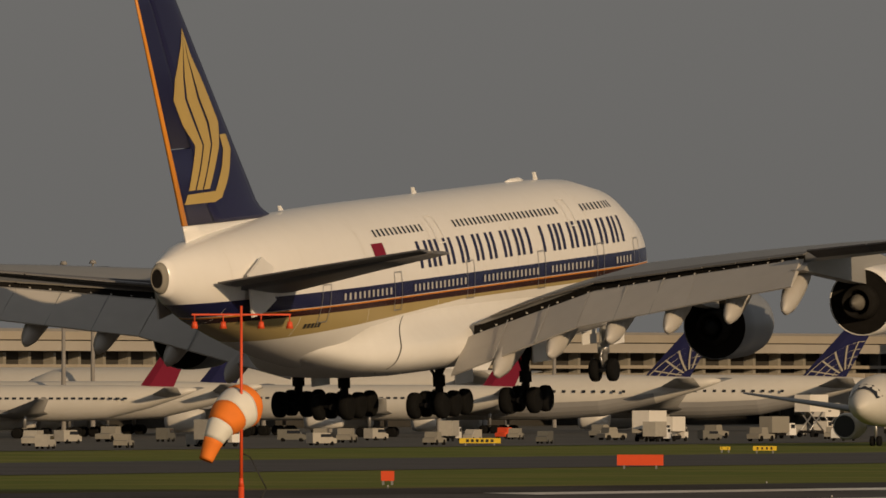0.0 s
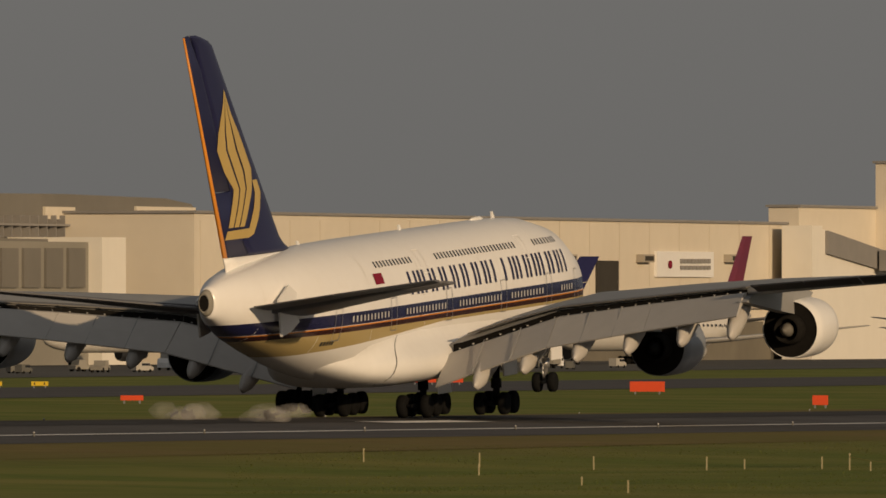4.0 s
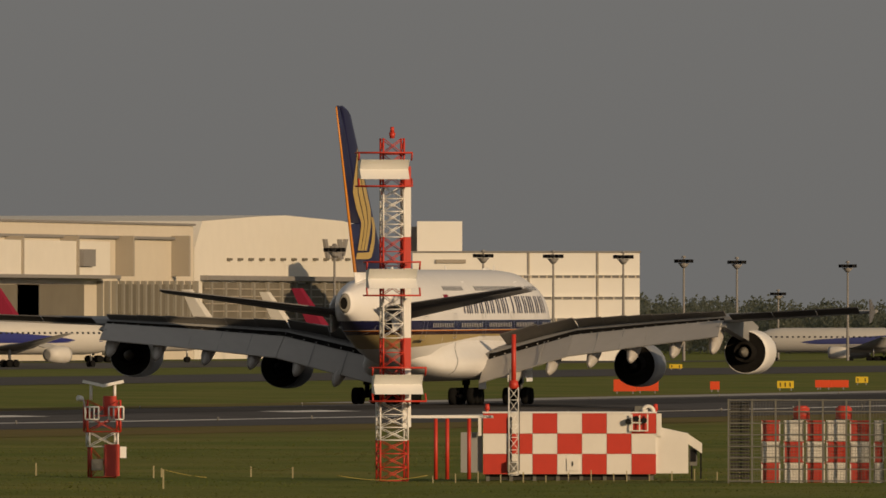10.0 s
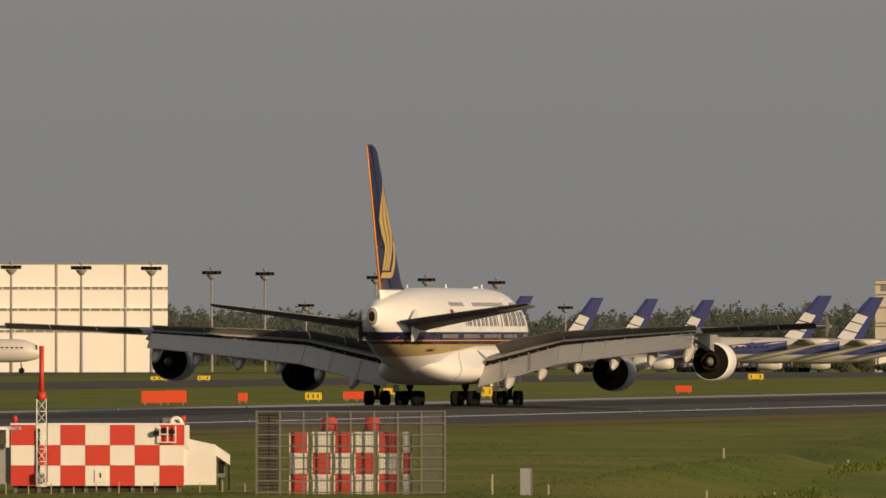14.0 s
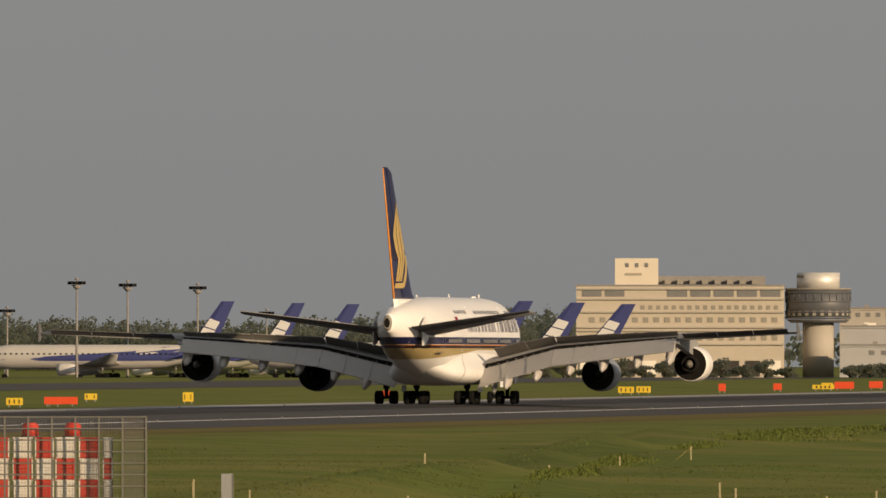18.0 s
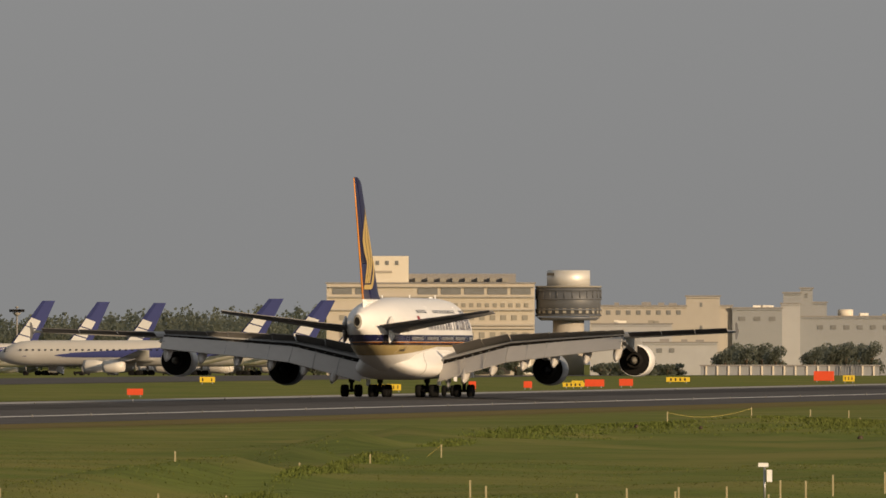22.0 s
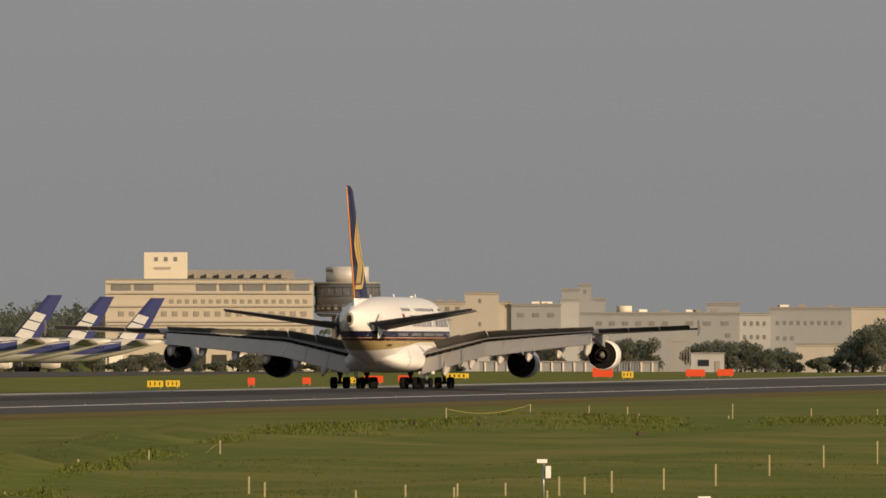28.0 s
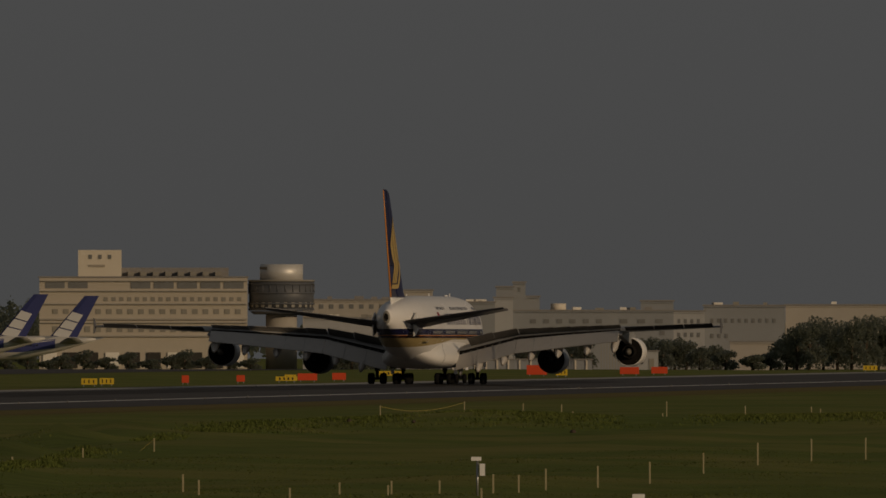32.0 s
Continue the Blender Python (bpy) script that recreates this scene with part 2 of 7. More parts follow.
def tube(bm, p, q, r0, r1=None, n=8, caps=True):
    """A round bar from p to q."""
    p, q = Vector(p), Vector(q)
    r1 = r0 if r1 is None else r1
    d = (q - p).normalized()
    u = d.orthogonal().normalized()
    w = d.cross(u)
    ring = lambda c, r: [c + (u * math.cos(a) + w * math.sin(a)) * r for a in [i * math.tau / n for i in range(n)]]
    loft(bm, [ring(p, r0), ring(q, r1)], caps)


def turned(bm, axis_p, profile, n=24, axis="y"):
    """A turned body round an axis along y (or x): profile of (along, radius)."""
    rings = []
    for a, r in profile:
        ring = []
        for i in range(n):
            c, s = math.cos(i * math.tau / n) * r, math.sin(i * math.tau / n) * r
            ring.append(Vector(axis_p) + (Vector((c, a, s)) if axis == "y" else Vector((a, c, s))))
        rings.append(ring)
    loft(bm, rings)


def slab(bm, pts, lo, hi, axis="z"):
    """An outline, thickened between lo and hi along an axis."""
    put = {"z": lambda a, b, c: (a, b, c), "y": lambda a, b, c: (a, c, b), "x": lambda a, b, c: (c, a, b)}[axis]
    loft(bm, [[Vector(put(a, b, h)) for a, b in pts] for h in (lo, hi)], smooth=False)


def mesh_of(bm, name, material):
    bmesh.ops.recalc_face_normals(bm, faces=bm.faces)
    me = bpy.data.meshes.new(name)
    bm.to_mesh(me)
    bm.free()
    me.materials.append(material)
    return me


def part(name, bm, material, parent, label=""):
    """One mesh object under a thing or a part."""
    ob = new(name, bm if isinstance(bm, bpy.types.Mesh) else mesh_of(bm, name, material))
    ob.parent = parent
    return tagged(ob, label)


def thing(name, label, category, m=None, group="", kind=""):
    ob = tagged(new(name), label, category, group, kind)
    ob.empty_display_size = 0.5
    if m is not None:
        ob.matrix_basis = m
    return ob


def structure(name, bm, material, label, category):
    return tagged(new(name, mesh_of(bm, name, material)), label, category, "", "structure")


def boxpart(name, c, s, material, parent, label=""):
    bm = bmesh.new()
    box(bm, c, s)
    return part(name, bm, material, parent, label)


# ---- plan ----
def bearing(n):
    return (n - 8716.24) / 28094.5


def spot(n, d, z=0.0):
    """The place at bearing n and d metres from the eye."""
    return Vector((math.sin(bearing(n)) * d, math.cos(bearing(n)) * d, z))


def high(n, d):
    """The height above the runway of a level n seen over d metres."""
    return EYE + d * (550.58 - n) / 28094.5


def lay(d):
    """The ground's level, d metres away: flat, with a slight fall beyond the runway's far part."""
    k = min(1, max(0, (d - 2700) / 900))
    return -1.9 * k * k * (3 - 2 * k)


RISE_Y, RISE_Z = (600, 750, 880, 1072, 1259, 1536, 1825, 2400), (0.75, 0.58, 0.26, -0.2, -0.47, -0.47, -0.42, -0.42)
CROWN_X, CROWN_Z = (-335, -323, -300.6, -279, -256), (-0.02, 0.1, 0.51, 0.0, -0.03)


def terrain(x, y):
    """The field's level: a belt round the runway falls gently along its first half."""
    belt = np.interp(x, [-430, -345, -250, -215], [0, 1, 1, 0])
    return lay(math.hypot(x, y)) + belt * float(np.interp(y, RISE_Y, RISE_Z))


def surface(x, y):
    """The level of the runway's crowned surface, and of the grass beside it."""
    return terrain(x, y) + (float(np.interp(x, CROWN_X, CROWN_Z)) if -335 < x < -256 else 0.0)


def along(n, x):
    """How far along a line parallel to the runway, at x, the bearing n meets it."""
    return x / math.tan(bearing(n))


# ---- ground ----
def ground():
    bm = bmesh.new()
    ds = [5, 40, 100, 200, 300, 400, 500, 560] + list(range(600, 1180, 10)) + list(range(1180, 2120, 20)) + [2150, 2250, 2400, 2550, 2700, 2850, 3000, 3150, 3300, 3450, 3600, 4000, 4950]
    angs = [radians(a) for a in list(range(-180, -36, 12)) + [a / 2 for a in range(-72, -24)] + [a / 5 for a in range(-60, 0)] + list(range(6, 181, 12))]
    rows = []
    for d in ds:
        row = []
        for a in angs:
            x, y = math.sin(a) * d, math.cos(a) * d
            dip = float(np.interp(x, [-334, -328, -265, -257], [0, 0.22, 0.22, 0]))      # the bed of the runway
            row.append(bm.verts.new((x, y, terrain(x, y) + mound(x, y) - dip)))
        rows.append(row)
    for a, b in zip(rows, rows[1:]):
        for i in range(len(angs)):
            j = (i + 1) % len(angs)
            bm.faces.new((a[i], a[j], b[j], b[i])).smooth = True
    mid = bm.verts.new((0, 0, lay(0)))
    for i in range(len(angs)):
        bm.faces.new((mid, rows[0][(i + 1) % len(angs)], rows[0][i]))
    bmesh.ops.recalc_face_normals(bm, faces=bm.faces)
    structure("ground", bm, GRASS, "mown green airfield grass with drier patches", "grass")


def mound(x, y):
    """Low banks in the grass at the far end, and a slight unevenness."""
    d = math.hypot(x, y)
    if d < 560 or d > 1190:
        return 0.0
    b = math.atan2(x, y)
    fade = min(1, (d - 560) / 60, (1190 - d) / 60) * min(1, max(0, (x + 238) / 18))
    h = 0.22 * noise.noise((x / 19, y / 55, 0.3)) * fade
    if b > -0.205:
        k = min(1, (b + 0.205) / 0.015) * fade
        crest = np.interp(b, [-0.20, -0.182, -0.172, -0.157, -0.12], [650, 746, 1045, 1095, 1130])
        h += k * (1.0 * math.exp(-((d - crest) / 28) ** 2) + 0.28 * math.exp(-((d - crest + 130) / 35) ** 2) + 0.5 * noise.noise((x / 10, y / 50, 1.7)))
    return h


def strip(name, x0, x1, y0, y1, z, material, label, category):
    """A paved or painted strip along the runway's direction, z above the surface."""
    bm = bmesh.new()
    xs = sorted({x0, x1} | {x for x in (-345, -323, -300.6, -279, -250) if x0 < x < x1})
    n = max(1, int((y1 - y0) / 40))
    rows = [[bm.verts.new((x, y, z + surface(x, y))) for x in xs] for y in [y0 + (y1 - y0) * i / n for i in range(n + 1)]]
    for a, b in zip(rows, rows[1:]):
        for i in range(len(xs) - 1):
            bm.faces.new((a[i], a[i + 1], b[i + 1], b[i]))
    return structure(name, bm, material, label, category)


ground()
strip("runway", -333, -258, -600, 4000, 0.03, ASPHALT, "long dark asphalt runway with worn tyre tracks", "runway")
strip("verge_near", -258, -236, -600, 4000, 0.02, DRYGRASS, "dry yellowed grass verge beside the runway", "verge")
strip("verge_far", -345, -333, -600, 4000, 0.02, DRYGRASS, "dry yellowed grass verge beyond the runway", "verge")
strip("edge_line_near", -279.9, -278.5, -600, 4000, 0.06, LINE, "white painted line along the runway's edge", "line")
strip("edge_line_far", -324.4, -322.9, -600, 4000, 0.06, WORNLINE, "white painted line along the runway's far edge", "line")
strip("rubber_track", -308, -293, 600, 2100, 0.05, RUBBERED, "dark tyre rubber laid along the runway's middle", "runway")
# No paving here: a pale strip painted as mirage glare.
strip("mirage_strip", -341, -331, 1380, 3000, 0.05, MIRAGEPALE, "pale strip painted as mirage glare along the runway's far side", "shoulder")
strip("taxiway", -505, -440, -600, 4000, 0.03, ASPHALT, "dark asphalt taxiway beside the grass", "taxiway")
strip("apron", -1500, -585, -200, 3300, 0.04, CONCRETE, "grey concrete apron before the hangars", "apron")

# ---- the airliner ----
MAIN = 36.0                      # metres from the nose to the main wheels
BODY = [(1.0, 5.15, 5.35, 0.05), (1.5, 4.3, 6.35, 0.95), (3, 3.5, 7.9, 2.0), (5.2, 2.95, 9.3, 2.75), (8.2, 2.6, 10.35, 3.3), (12, 2.45, 10.9, 3.53), (16.5, 2.4, 11.05, 3.57), (30, 2.4, 11.05, 3.57), (46, 2.4, 11.05, 3.57),
        (51, 2.75, 11.0, 3.5), (56, 3.7, 10.85, 3.25), (60, 4.6, 10.6, 2.8), (64, 5.55, 10.25, 2.2), (67, 6.4, 9.85, 1.5), (68.4, 6.95, 9.55, 1.0), (69.3, 7.28, 9.32, 0.66), (69.9, 7.5, 9.15, 0.46)]


def body_at(s):
    for a, b in zip(BODY, BODY[1:]):
        if s <= b[0]:
            k = (s - a[0]) / (b[0] - a[0])
            return [a[i] + (b[i] - a[i]) * k for i in (1, 2, 3)]
    return BODY[-1][1:]


def skin_x(s, z):
    """The half width of the hull at station s and height z."""
    lo, hi, w = body_at(s)
    c, h = (lo + hi) / 2, (hi - lo) / 2
    return w * max(0, 1 - abs((z - c) / h) ** 2.15) ** (1 / 2.15)


def hull_paint():
    """White, with the navy, orange and gold bands along the hull."""
    m = mat("hull_paint", (0.80, 0.785, 0.765), 0.25, grain=0.03, scale=1.0, big=0.15, colour2=(0.66, 0.64, 0.61))
    n, l = m.node_tree.nodes, m.node_tree.links
    b = n["Principled BSDF"]
    base = b.inputs["Base Color"].links[0].from_socket
    tc, sep = n.new("ShaderNodeTexCoord"), n.new("ShaderNodeSeparateXYZ")
    l.new(tc.outputs["Object"], sep.inputs[0])

    def calc(op, a, c):
        k = n.new("ShaderNodeMath")
        k.operation = op
        for i, v in enumerate((a, c)):
            if isinstance(v, float):
                k.inputs[i].default_value = v
            else:
                l.new(v, k.inputs[i])
        return k.outputs[0]

    z, y = sep.outputs["Z"], sep.outputs["Y"]
    fall = n.new("ShaderNodeMapRange")          # the gold band widens towards the tail
    fall.inputs["From Min"].default_value, fall.inputs["From Max"].default_value = 0.0, -23.0
    fall.inputs["To Min"].default_value, fall.inputs["To Max"].default_value = 5.58, 4.62
    l.new(y, fall.inputs["Value"])
    bands = [(fall.outputs[0], 5.76, (0.40, 0.31, 0.135)), (5.76, 6.05, (0.035, 0.009, 0.008)), (6.05, 6.13, (0.60, 0.22, 0.03)), (6.15, 6.90, (0.012, 0.014, 0.06))]
    for lo, hi, colour in bands:
        inside = calc("MULTIPLY", calc("GREATER_THAN", z, lo), calc("LESS_THAN", z, hi))
        inside = calc("MULTIPLY", inside, calc("LESS_THAN", y, 31.0))
        mix = n.new("ShaderNodeMixRGB")
        l.new(inside, mix.inputs[0])
        l.new(base, mix.inputs[1])
        mix.inputs[2].default_value = (*colour, 1)
        base = mix.outputs[0]
    l.new(base, b.inputs["Base Color"])
    return m


WING = [(3.0, 20.5, 40.0, 3.9, 3.0, 2.2), (5.0, 22.0, 40.6, 4.5, 3.7, 2.1), (8.5, 24.8, 41.2, 5.4, 4.65, 1.8), (12.2, 27.8, 41.8, 6.1, 5.5, 1.55), (20, 33.9, 44.3, 6.7, 6.2, 1.05), (26, 38.6, 46.7, 7.0, 6.65, 0.8), (33, 44.0, 50.0, 7.2, 6.95, 0.55), (39.3, 48.9, 53.0, 7.35, 7.2, 0.3)]


def wing_at(x):
    for a, b in zip(WING, WING[1:]):
        if x <= b[0]:
            k = (x - a[0]) / (b[0] - a[0])
            return [a[i] + (b[i] - a[i]) * k for i in range(1, 6)]
    return list(WING[-1][1:])


def section(x, le, te, zl, zt, th, side, cut=1.0):
    """A wing section at x, from the leading edge to the cut fraction of its chord."""
    up = [(0, 0), (0.02, 0.42), (0.1, 0.8), (0.3, 0.92), (0.55, 0.78), (0.78, 0.54), (1, 0.05)]
    pts = []
    for u, v in up:
        u *= cut
        v = np.interp(u, [a for a, _ in up], [c for _, c in up])
        pts.append(Vector((side * x, MAIN - (le + (te - le) * u), zl + (zt - zl) * u + v * th * 0.55)))
    for u, v in reversed(up[1:]):
        u *= cut
        v = np.interp(u, [a for a, _ in up], [c for _, c in up])
        pts.append(Vector((side * x, MAIN - (le + (te - le) * u), zl + (zt - zl) * u - v * th * 0.45)))
    return pts


def panel(bm, a0, a1, b0, b1, th):
    """A thin tapered flap between a hinge line (a0, a1) and a trailing edge (b0, b1)."""
    a0, a1, b0, b1 = map(Vector, (a0, a1, b0, b1))
    n = (a1 - a0).cross(b0 - a0).normalized()
    if n.z < 0:
        n = -n
    rings = []
    for a, b in ((a0, b0), (a1, b1)):
        d = b - a
        rings.append([a - d * 0.02, a + d * 0.12 + n * th, a + d * 0.5 + n * th * 0.75, b + n * 0.04, b - n * 0.04, a + d * 0.5 - n * th * 0.3, a + d * 0.1 - n * th * 0.4])
    loft(bm, rings, smooth=False)


def wheel_meshes(r, w):
    t, h = bmesh.new(), bmesh.new()
    turned(t, (0, 0, 0), [(-w / 2, r * 0.62), (-w / 2, r * 0.86), (-w * 0.36, r * 0.97), (0, r), (w * 0.36, r * 0.97), (w / 2, r * 0.86), (w / 2, r * 0.62)], 20, "x")
    turned(h, (0, 0, 0), [(-w * 0.42, r * 0.2), (-w * 0.44, r * 0.62), (w * 0.44, r * 0.62), (w * 0.42, r * 0.2)], 16, "x")
    return mesh_of(t, "tyre", RUBBER), mesh_of(h, "rim", RIMGREY)


TYRE, RIM = wheel_meshes(0.70, 0.53)
TYRE_N, RIM_N = wheel_meshes(0.63, 0.45)


def gear(plane, x, s, rows, z_top, name, gap=0.76, nose=False):
    """A landing gear: leg and beam as one mesh, wheels under it. Its origin lies on the ground."""
    y = MAIN - s
    bm = bmesh.new()
    r = 0.63 if nose else 0.70
    tube(bm, (0, 0, r + 0.1), (0, 0.1, z_top), 0.2, 0.24, 10)
    tube(bm, (0, 0, r + 0.9), (0, 0, r + 1.5), 0.33, 0.33, 10)
    tube(bm, (0, 0.1, r + 1.4), (0, 1.6, z_top), 0.1, 0.1, 6)
    tube(bm, (0, -0.1, r + 1.2), (-0.7 if x > 0 else 0.7, -0.1, z_top), 0.09, 0.09, 6)
    tube(bm, (0, -0.22, r + 0.2), (0, -0.5, r + 0.75), 0.07, 0.07, 6)
    tube(bm, (0, -0.5, r + 0.75), (0, -0.2, r + 1.2), 0.07, 0.07, 6)
    if len(rows) > 1:
        tube(bm, (0, rows[0] + 0.2, r), (0, rows[-1] - 0.2, r), 0.17, 0.17, 8)
    for a in rows:
        tube(bm, (-gap, a, r), (gap, a, r), 0.12, 0.12, 8)
    leg = part(name, bm, DARKMETAL if not nose else STEEL, plane, "")
    leg.location = (x, y, 0)
    for a in rows:
        for sx in (-1, 1):
            w = part("wheel", TYRE_N if nose else TYRE, None, leg)
            w.location = (sx * gap, a, r)
            hub = part("rim", RIM_N if nose else RIM, None, leg)
            hub.location = (sx * gap, a, r)
    return leg


def engine(wing, x, s, z, r):
    """A turbofan on its pylon: nacelle, core with plug, pylon. s is the station of the fan nozzle's lip."""
    y = MAIN - s
    bm = bmesh.new()
    outer = [(3.6, 0.02), (3.7, r * 0.70), (4.75, r * 0.80), (4.85, r * 0.86), (4.6, r * 0.93), (3.8, r * 0.99), (2.6, r * 1.0), (1.4, r * 0.995), (0.0, r * 0.955), (-0.02, r * 0.935), (0.7, r * 0.90), (0.8, 0.02)]
    turned(bm, (x, y, z), outer, 32)
    nac = part("engine_nacelle", bm, WHITE if abs(x) > 20 else mat_nacelle, wing, "")
    # A near-black disc closes the duct and stands for its inner shade.
    bm = bmesh.new()
    turned(bm, (x, y, z), [(0.06, r * 0.928), (0.3, r * 0.915), (0.4, r * 0.5), (0.4, 0.02)], 28)
    part("fan_duct", bm, DUCT, wing)
    bm = bmesh.new()
    turned(bm, (x, y, z), [(4.70, r * 0.785), (4.2, r * 0.74), (4.0, r * 0.70), (3.95, 0.02)], 28)
    part("intake", bm, DUCT, wing)
    bm = bmesh.new()
    turned(bm, (x, y, z), [(0.45, r * 0.56), (-0.3, r * 0.50), (-0.9, r * 0.42), (-0.85, r * 0.38), (-0.2, r * 0.30), (-0.2, 0.0)], 28)
    part("core_cowl", bm, DUCT, wing)
    bm = bmesh.new()
    turned(bm, (x, y, z), [(-0.1, r * 0.27), (-0.8, r * 0.22), (-1.3, r * 0.10), (-1.45, r * 0.02)], 16)
    part("exhaust_plug", bm, RIMGREY if abs(x) > 20 else DARKMETAL, wing)
    le, te, zl, zt, th = wing_at(abs(x))
    bm = bmesh.new()
    yw = MAIN - le
    zw = zl - 0.1
    slab(bm, [(y + 3.6, z + r * 0.98), (y + 4.2, z + r * 1.12), (yw + 0.6, zw + 0.25), (yw - 7.0, zw - 0.4), (yw - 8.0, zw - 0.7), (y - 1.8, z + r * 0.62), (y + 0.2, z + r * 0.5)], x - 0.32, x + 0.32, "x")
    part("pylon", bm, WINGGREY, wing)
    return nac


# Darker than the wing: the raised ailerons' underside shade is in this colour.
AILERON = mat("aileron_shade_grey", (0.05, 0.05, 0.055), 0.7, grain=0.1, scale=1.0)
mat_nacelle = mat("nacelle_blue_grey", (0.21, 0.225, 0.25), 0.35, grain=0.06, scale=1.0)


def airliner():
    plane = thing("airliner", "four-engined double-deck white airliner, navy fin with gold emblem", "airplane")
    hull_mat = hull_paint()
    bm = bmesh.new()
    rings = []
    stations = sorted({s for s, *_ in BODY} | {2.2, 4.0, 6.5, 10.0, 48.5, 53.5, 58.0, 62.0, 65.5, 20, 25, 35, 40})
    for s in stations:
        lo, hi, w = body_at(s)
        c, h = (lo + hi) / 2, (hi - lo) / 2
        ring = []
        for i in range(56):
            a = i * math.tau / 56
            ca, sa = math.cos(a), math.sin(a)
            ring.append(Vector((w * math.copysign(abs(ca) ** (2 / 2.15), ca), MAIN - s, c + h * math.copysign(abs(sa) ** (2 / 2.15), sa))))
        rings.append(ring)
    loft(bm, rings)
    part("fuselage", bm, hull_mat, plane, "white fuselage with navy, orange and gold bands")
    bm = bmesh.new()
    oval = lambda y, w, h: [Vector((w * math.cos(i * math.tau / 24), MAIN - 69.9 + y, 8.32 + h * math.sin(i * math.tau / 24))) for i in range(24)]
    loft(bm, [oval(0.3, 0.49, 0.85), oval(-0.2, 0.44, 0.78), oval(-0.45, 0.36, 0.66), oval(-0.5, 0.3, 0.5), oval(-0.3, 0.27, 0.44)])
    cap = part("tail_cap", bm, WALL2, plane, "bare grey metal tip of the tail cone")
    bm = bmesh.new()
    loft(bm, [oval(-0.47, 0.31, 0.48), oval(-0.31, 0.28, 0.45)])
    part("tail_exhaust", bm, DUCT, cap, "dark exhaust opening of the tail cone")
    # belly fairing, blended into the hull's flanks
    BELLY = [(19, 2.6, 2.3), (22, 2.2, 3.5), (26, 1.97, 4.15), (33, 1.9, 4.45), (40, 1.9, 4.5), (43, 1.92, 4.42), (45, 1.98, 4.22), (47, 2.12, 3.85), (49, 2.36, 3.35), (51, 2.73, 2.75), (53, 3.2, 2.2), (55, 3.7, 1.5)]

    def belly(s):
        return [float(np.interp(s, [q[0] for q in BELLY], [q[i] for q in BELLY])) for i in (1, 2)]

    def belly_x(s, z):
        lo, w = belly(s)
        zc, zt = max(3.4, lo + 1.0), float(np.interp(s, [40, 55], [5.45, 4.9]))
        if z <= zc:
            return w * max(0.0, 1 - ((zc - z) / (zc - lo)) ** 3) ** (1 / 3)
        k = min(1, (z - zc) / (zt - zc))
        k = k * k * (3 - 2 * k)
        return w + (skin_x(s, z) - 0.05 - w) * k

    bm = bmesh.new()
    rings = []
    for s in sorted({q[0] for q in BELLY} | {20.5, 24, 29, 36, 44, 46, 48, 50, 52, 54}):
        lo, w = belly(s)
        zt = float(np.interp(s, [40, 55], [5.45, 4.9]))
        zs = [lo + (zt - lo) * (i / 16) ** 1.6 for i in range(17)]
        half = [(belly_x(s, z), z) for z in zs]
        rings.append([Vector((x, MAIN - s, z)) for x, z in half] + [Vector((-x, MAIN - s, z)) for x, z in reversed(half[1:])])
    loft(bm, rings)
    part("belly_fairing", bm, WHITE, plane, "bulged white wing-root fairing")
    bm = bmesh.new()
    cols = []
    for j in range(15):
        z = 2.05 + j * 0.22
        s0 = 47.0 - 2.6 * (j / 14) ** 2
        cols.append([bm.verts.new((belly_x(s0 + e, z) + 0.025, MAIN - s0 - e, z)) for e in (0, 0.10)])
    for p, q in zip(cols, cols[1:]):
        bm.faces.new((p[0], p[1], q[1], q[0]))
    part("fairing_seam", bm, BLACK, plane, "dark seam round the fairing")
    # fin
    def fin_slice(z, grow=0.0):
        k = max(0.0, (z - 10.0) / 14.1)
        le, te = 54.6 + 13.68 * k, 66.22 + 6.57 * k
        if k > 0.95:                     # the rounded front corner of the tip
            le += (k - 0.95) ** 2 * 900
        if k < 0.12:
            le -= (0.12 - k) ** 2 * 330
        th = 0.82 - 0.5 * k
        return le, te, th

    def fin_ring(z, lo=0.0, hi=1.0, extra=0.0):
        le, te, th = fin_slice(z)
        prof = [(0, 0.02), (0.04, 0.35), (0.15, 0.8), (0.35, 1.0), (0.65, 0.72), (1, 0.1)]
        ys, ws = [a for a, _ in prof], [b for _, b in prof]
        us = [lo + (hi - lo) * i / 7 for i in range(8)]
        side = [(MAIN - (le + (te - le) * u), np.interp(u, ys, ws) * th / 2 + extra) for u in us]
        return [Vector((w, y, z)) for y, w in side] + [Vector((-w, y, z)) for y, w in reversed(side)]

    bm = bmesh.new()
    loft(bm, [fin_ring(z, 0, 0.68) for z in (10.8, 11.0, 11.3, 11.7, 13, 15, 18, 21, 23.4, 23.7, 23.95, 24.1)])
    fin = part("fin", bm, NAVY, plane, "navy fin with a gold emblem")
    bm = bmesh.new()
    loft(bm, [fin_ring(z, 0.69, 0.965) for z in (10.8, 13, 14.68)])
    loft(bm, [fin_ring(z, 0.69, 0.965) for z in (14.74, 19, 22, 24.05)])
    rud = part("rudder", bm, NAVY, fin)
    # The trailing edge's sun glint, as a coloured strip.
    bm = bmesh.new()
    loft(bm, [fin_ring(z, 0.962, 1.0, 0.03) for z in (10.8, 16, 20, 24.0)])
    part("rudder_edge_glint", bm, SUNLITEDGE, fin, "orange strip painted as the sunlit trailing edge")
    bm = bmesh.new()
